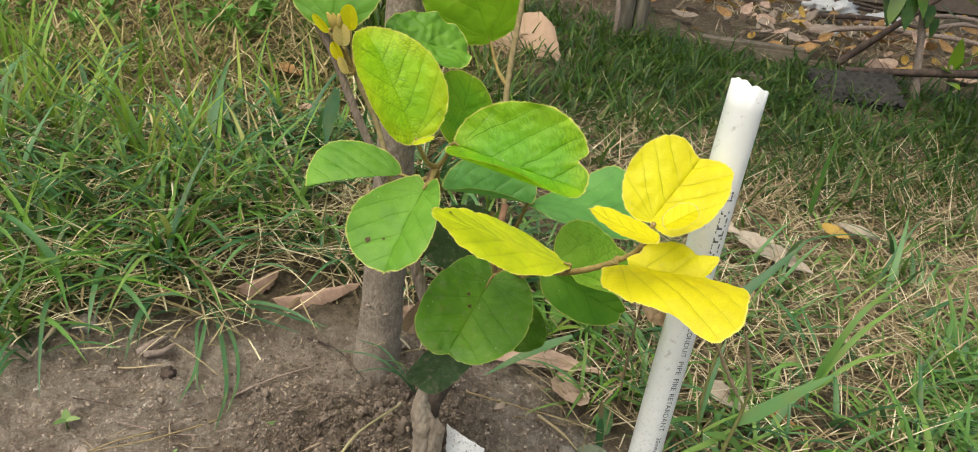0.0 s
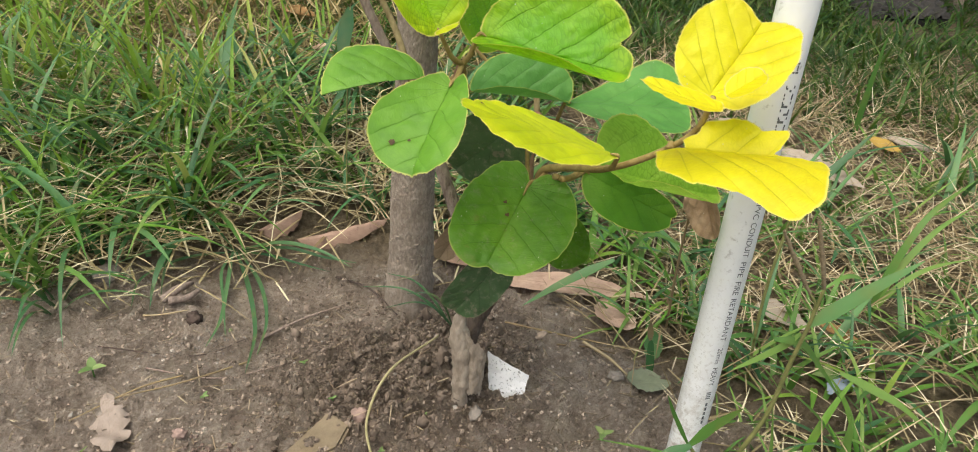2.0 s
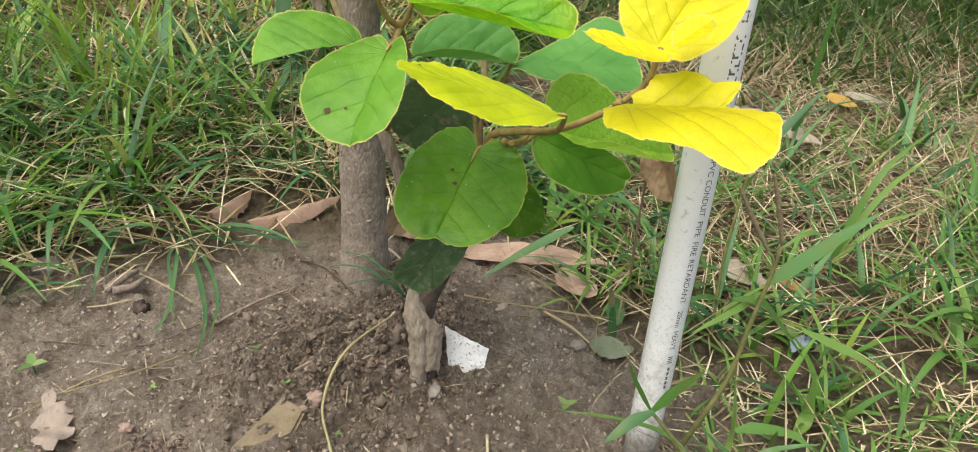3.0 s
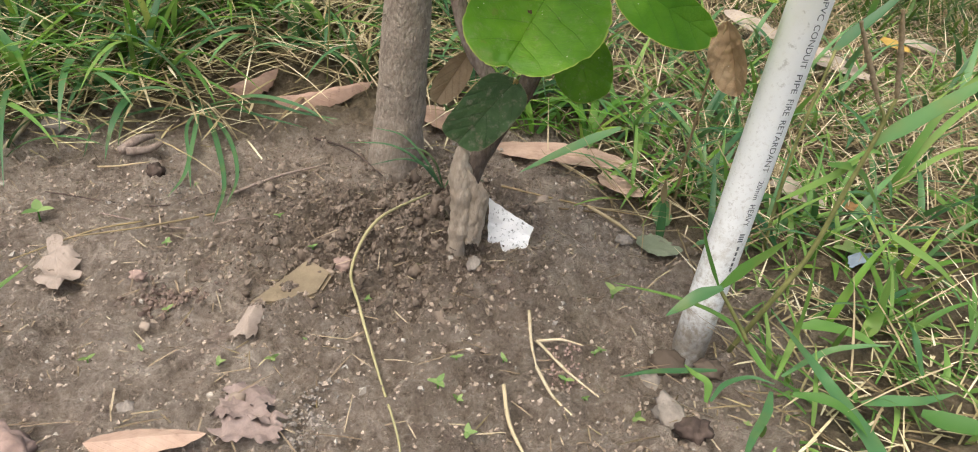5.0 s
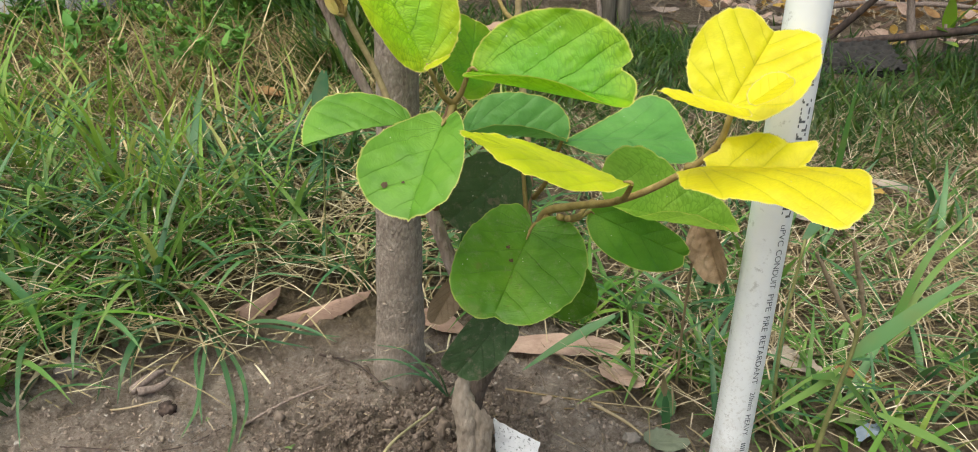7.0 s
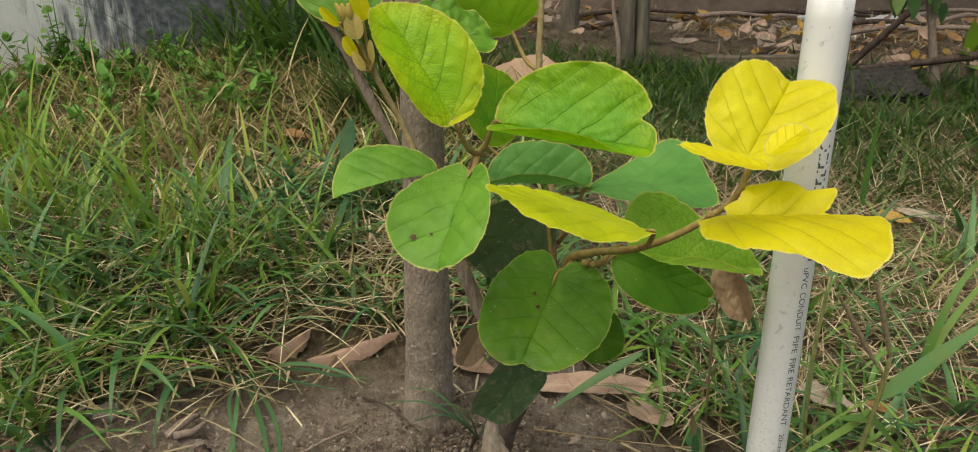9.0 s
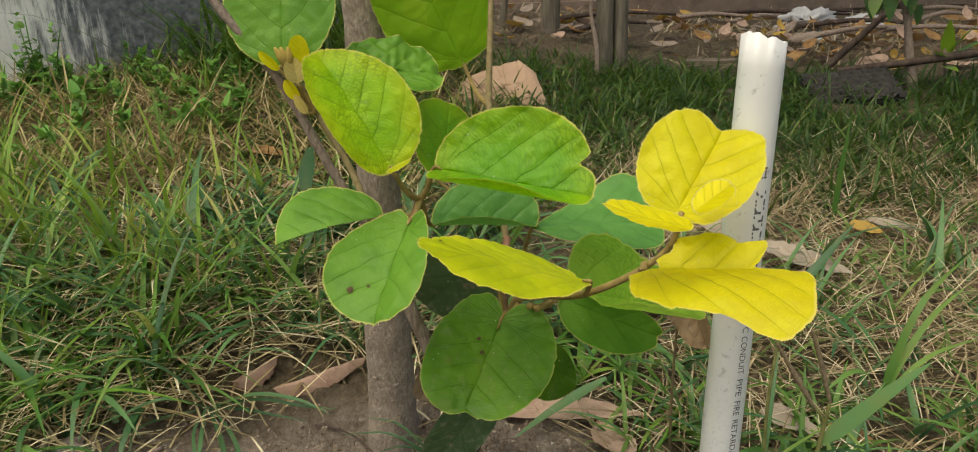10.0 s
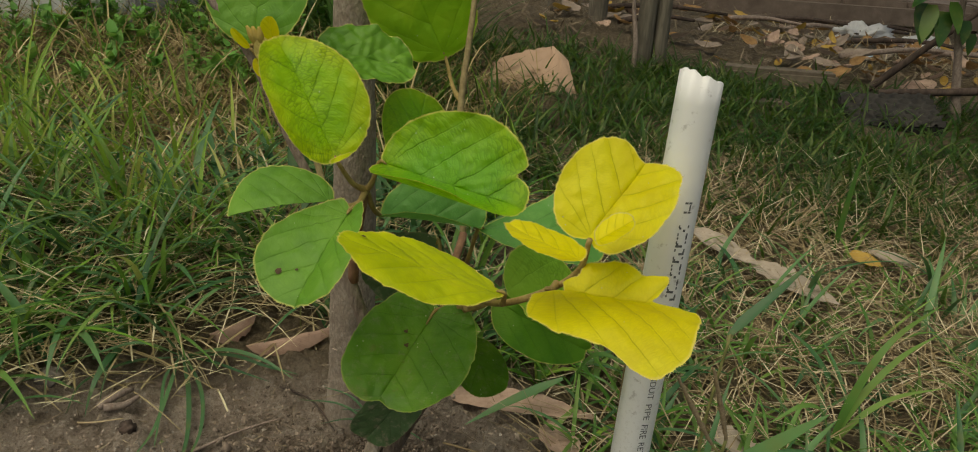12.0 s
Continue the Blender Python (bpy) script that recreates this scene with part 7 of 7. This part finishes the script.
tray = thing("rubber_mat", on_ground(0.69, 1.70), "grey moulded rubber mat with round recesses", "mat")


def tray_data():
    """A mat whose top is dented by rows of round cups."""
    nx, ny, verts, faces = 60, 40, [], []
    for j in range(ny + 1):
        for i in range(nx + 1):
            x, y = i / nx * 0.22, j / ny * 0.15
            row = round(y / 0.026)
            cx = (round(x / 0.03 - 0.5 * (row % 2)) + 0.5 * (row % 2)) * 0.03
            d = math.hypot(x - cx, y - row * 0.026)
            verts.append((x - 0.11, y - 0.075, 0.012 - 0.009 * step(0.0125, 0.0095, d)))
    for j in range(ny):
        for i in range(nx):
            k = j * (nx + 1) + i
            faces.append((k, k + 1, k + nx + 2, k + nx + 1))
    return mesh_data("mat_top", verts, faces, RUBBER)


top = new("mat_top", tray_data())
top.parent = tray
top.matrix_basis = Matrix.Translation((0.0, 0.0, 0.022)) @ Matrix.Rotation(math.radians(17), 4, "X") @ Matrix.Rotation(math.radians(-4), 4, "Y") @ Matrix.Scale(0.82, 4)
body = new("mat_body", box_data("mat_body", 0.218, 0.148, 0.03, RUBBER, 0.004))
body.parent = tray
body.matrix_basis = top.matrix_basis @ Matrix.Translation((0, 0, -0.014))

single("log", tube([(0.69, 1.79, 0.075), (0.80, 1.77, 0.088), (1.05, 1.72, 0.125), (1.3, 1.70, 0.14)], [0.006, 0.008, 0.010, 0.010], DARK_WOOD, 10, 6, 0.1, 1), "dark straight fallen branch", "branch")
single("log", tube([(0.69, 1.945, 0.02), (0.728, 1.943, 0.059), (0.819, 1.92, 0.162), (0.91, 1.90, 0.26)], [0.010, 0.009, 0.008, 0.006], DARK_WOOD, 9, 6, 0.12, 2), "dark slanting stick over the grass", "branch")
single("edging_stone", box_data("edging_stone", 0.26, 0.06, 0.07, DARK_BRICK, 0.008, 0.006, 2), "dark brown brick edging stone in the grass", "edging stone")
bpy.data.objects["edging_stone"].matrix_basis = Matrix.Translation((0.50, 1.90, 0.052)) @ Matrix.Rotation(-0.05, 4, "Z")
copy_thing(bpy.data.objects["edging_stone"], Matrix.Translation((0.36, 1.68, 0.022)) @ Matrix.Rotation(0.1, 4, "Z"))
bag = single("plastic_bag", lump((0.075, 0.05, 0.034), PLASTIC, 3, 0.8, 4, freq=2.4), "crumpled white plastic bag lying in leaf litter", "plastic bag")
bag.matrix_basis = Matrix.Translation((0.885, 2.60, 0.085))
paper = single("paper_scrap", sheet_data("paper_scrap", [(0.97, 2.50, 0.065), (1.09, 2.49, 0.07), (1.10, 2.57, 0.10), (0.99, 2.59, 0.085)], PLASTIC, 0.015, 14, 5, 0.010, 0.4), "crumpled white paper scrap in leaf litter", "paper scrap")
single("paper_scrap", sheet_data("paper_scrap", [(0.80, 2.29, 0.065), (0.845, 2.28, 0.065), (0.845, 2.32, 0.08), (0.81, 2.33, 0.075)], plain_material("pale_blue_film", (0.36, 0.5, 0.56), (0.5, 0.64, 0.7), 30, 0.5), 0.008, 8, 6, 0.006, 0.4), "small pale blue plastic scrap", "plastic scrap")


scrap = single("plastic_scrap", sheet_data("plastic_scrap", [(x, y, height(x, y) + z) for x, y, z in ((0.230, 0.475, 0.006), (0.250, 0.479, 0.006), (0.249, 0.489, 0.010), (0.232, 0.487, 0.008))], plain_material("blue_grey_film", (0.16, 0.21, 0.27), (0.3, 0.36, 0.43), 60, 0.5), 0.002, 8, 9, 0.002, 0.4), "small blue-grey plastic scrap in the grass", "plastic scrap")


def litter_rows(n, seed):
    rng = random.Random(seed)
    for _ in range(n):
        x, y = rng.uniform(-0.1, 1.9), rng.uniform(1.95, 3.0)
        yield x, y, rng


proto = {k: dry_leaf_data(0.09, 0.045, mt, 18, 30, seed=30 + k) for k, mt in enumerate((TAN_LEAF, RUST_LEAF, GREY_LEAF, OCHRE_LEAF))}
for x, y, rng in litter_rows(150, 3):
    ob = new("dry_leaf", proto[rng.choice((0, 1, 1, 1, 2, 2, 2, 0, 1, 2, 3))])
    s = rng.uniform(0.5, 1.2)
    ob.matrix_basis = Matrix.Translation((x, y, plain_height(x, y) + 0.02 * rng.random())) @ Euler((rng.uniform(-0.4, 0.4), rng.uniform(-0.5, 0.5), rng.uniform(0, 6.3))).to_matrix().to_4x4() @ Matrix.Scale(s, 4)
    tagged(ob, "brown dead leaf in the litter along the path", "dead leaf", "leaf litter along the path")
rng = random.Random(23)
for k in range(170):
    x, y = rng.uniform(0.45, 1.5), rng.uniform(2.03, 2.62)
    ob = new("dry_leaf", proto[rng.choice((0, 0, 1, 1, 2, 3))])
    ob.matrix_basis = Matrix.Translation((x, y, plain_height(x, y) + 0.008 + 0.03 * rng.random())) @ Euler((rng.uniform(-0.8, 0.8), rng.uniform(-0.9, 0.9), rng.uniform(0, 6.3))).to_matrix().to_4x4() @ Matrix.Scale(rng.uniform(0.3, 0.75), 4)
    tagged(ob, "curled brown dead leaf heaped with straw", "dead leaf", "leaf litter along the path")
rng = random.Random(17)
for k in range(16):
    x, y, a = rng.uniform(0.2, 1.6), rng.uniform(2.0, 2.75), rng.uniform(-0.5, 0.5)
    l = rng.uniform(0.15, 0.4)
    z = plain_height(x, y) + 0.03
    ob = new("stick", tube([(x - l / 2, y - a * l / 2, z), (x, y, z + 0.02), (x + l / 2, y + a * l / 2, z + 0.01)], [0.008, 0.007, 0.004], (DARK_WOOD, GREY_TWIG)[k % 2], 7, 4, 0.2, k))
    tagged(ob, "dead stick in the leaf litter", "stick", "sticks in the litter")

# shrub
shrub = thing("shrub", on_ground(0.86, 1.80), "young shrub with glossy dark green leaves", "shrub")
part("stem", tube([(0.86, 1.77, 0.0), (0.835, 1.77, 0.10), (0.82, 1.77, 0.17), (0.803, 1.77, 0.25), (0.79, 1.77, 0.5)], [0.011, 0.009, 0.008, 0.007, 0.005], GREY_TWIG, 9, 6, 0.1, 8), shrub)
part("stem", tube([(0.93, 1.78, 0.0), (0.915, 1.77, 0.06), (0.90, 1.76, 0.12)], [0.005, 0.004, 0.003], GREY_TWIG, 7, 5, 0.1, 9), shrub)
for x, z, heading, lean, l, w in ((0.711, 0.237, -1.3, 2.70, 0.085, 0.042), (0.728, 0.236, -1.9, 2.60, 0.080, 0.040), (0.757, 0.224, -1.6, 2.70, 0.075, 0.038), (0.770, 0.244, -1.2, 2.50, 0.070, 0.035), (0.767, 0.283, -0.6, 2.00, 0.080, 0.040), (0.804, 0.209, -1.5, 2.80, 0.050, 0.026), (0.820, 0.245, 0.1, 1.75, 0.100, 0.042), (0.825, 0.212, -0.4, 2.00, 0.060, 0.028), (0.732, 0.272, -2.4, 1.90, 0.090, 0.040), (0.688, 0.286, -2.8, 1.60, 0.090, 0.040), (0.826, 0.283, 0.3, 1.30, 0.100, 0.042), (0.761, 0.320, -1.6, 1.20, 0.090, 0.040), (0.726, 0.328, -2.6, 1.40, 0.090, 0.042), (0.784, 0.348, -0.7, 1.30, 0.090, 0.040), (0.738, 0.214, -2.2, 2.90, 0.050, 0.030), (0.822, 0.184, -1.5, 2.90, 0.045, 0.022)):
    part("leaf", blades_data([(x + 0.01, 1.76, z + 0.03, l, w, heading, lean, 0.3)], GLOSS_LEAF, 8, 0.15), shrub, "glossy dark green leaf")
for x, z, heading, lean, l, w in ((0.906, 0.106, -2.2, 0.15, 0.075, 0.026), (0.909, 0.110, -0.7, 0.50, 0.085, 0.030), (0.912, 0.102, -0.3, 0.90, 0.080, 0.028), (0.911, 0.097, -0.2, 1.40, 0.070, 0.032), (0.909, 0.092, -2.6, 0.90, 0.050, 0.024), (0.904, 0.084, -1.5, 1.50, 0.050, 0.025), (0.964, 0.107, -1.2, 0.80, 0.080, 0.030), (0.967, 0.135, -0.6, 0.60, 0.080, 0.030)):
    part("leaf", blades_data([(x, 1.76, z, 1.1 * l, 1.15 * w, heading, lean, 0.3)], NEW_LEAF, 8, 0.15), shrub, "young yellow-green leaf")

# unseen broad tree, added to cast shade over the litter and the path
tree = thing("shade_tree", Vector((3.2, 3.6, 0.05)), "unseen broad-leaved tree added to shade the litter and path", "tree")
part("trunk", tube([(3.2, 3.6, 0.0), (3.1, 3.6, 0.9), (2.8, 3.6, 1.7), (2.5, 3.6, 2.3)], [0.13, 0.11, 0.09, 0.05], BARK, 14, 8, 0.1, 3), tree)
for limb in ([(2.8, 3.6, 1.7), (1.9, 2.8, 2.2), (0.8, 2.3, 2.45)], [(2.85, 3.6, 1.6), (2.3, 2.7, 2.1), (1.7, 1.9, 2.4)], [(2.5, 3.6, 2.2), (2.2, 2.9, 2.5), (1.3, 2.4, 2.6)]):
    part("limb", tube(limb, [0.06, 0.04, 0.015], BARK, 10, 8, 0.1, 4), tree)
rng = random.Random(41)
rows = []
for k in range(150):
    c = (rng.gauss(1.35, 0.75), rng.gauss(2.15, 0.42), rng.gauss(2.45, 0.22))
    for _ in range(34):
        rows.append((c[0] + rng.gauss(0, 0.13), c[1] + rng.gauss(0, 0.13), c[2] + rng.gauss(0, 0.09), rng.uniform(0.09, 0.16), rng.uniform(0.05, 0.08), rng.uniform(0, 6.28), rng.uniform(0.6, 1.9), 0.5))
part("crown", blades_data(rows, GLOSS_LEAF, 4, 0.15), tree)

# ---- brick path at the back ----
path_bed = new("pavement", box_data("pavement", 9.0, 3.6, 0.06, PAVER, 0.0))
path_bed.matrix_basis = Matrix.Translation((0.6, 4.95, 0.095))
tagged(path_bed, "worn brown brick path strewn with dry leaves", "pavement", kind="structure")
bricks = [box_data("brick", 0.225, 0.105, 0.05, PAVER, 0.006, 0.004, s) for s in range(4)]
rng = random.Random(2)
for j in range(13):
    for i in range(20):
        ob = new("brick", bricks[rng.randrange(4)])
        ob.parent = path_bed
        x, y = -2.1 + i * 0.236 + (0.118 if j % 2 else 0), -1.72 + j * 0.116
        ob.matrix_basis = Matrix.Translation((x, y, 0.026 + rng.uniform(-0.003, 0.003))) @ Matrix.Rotation(rng.uniform(-0.02, 0.02), 4, "Z")
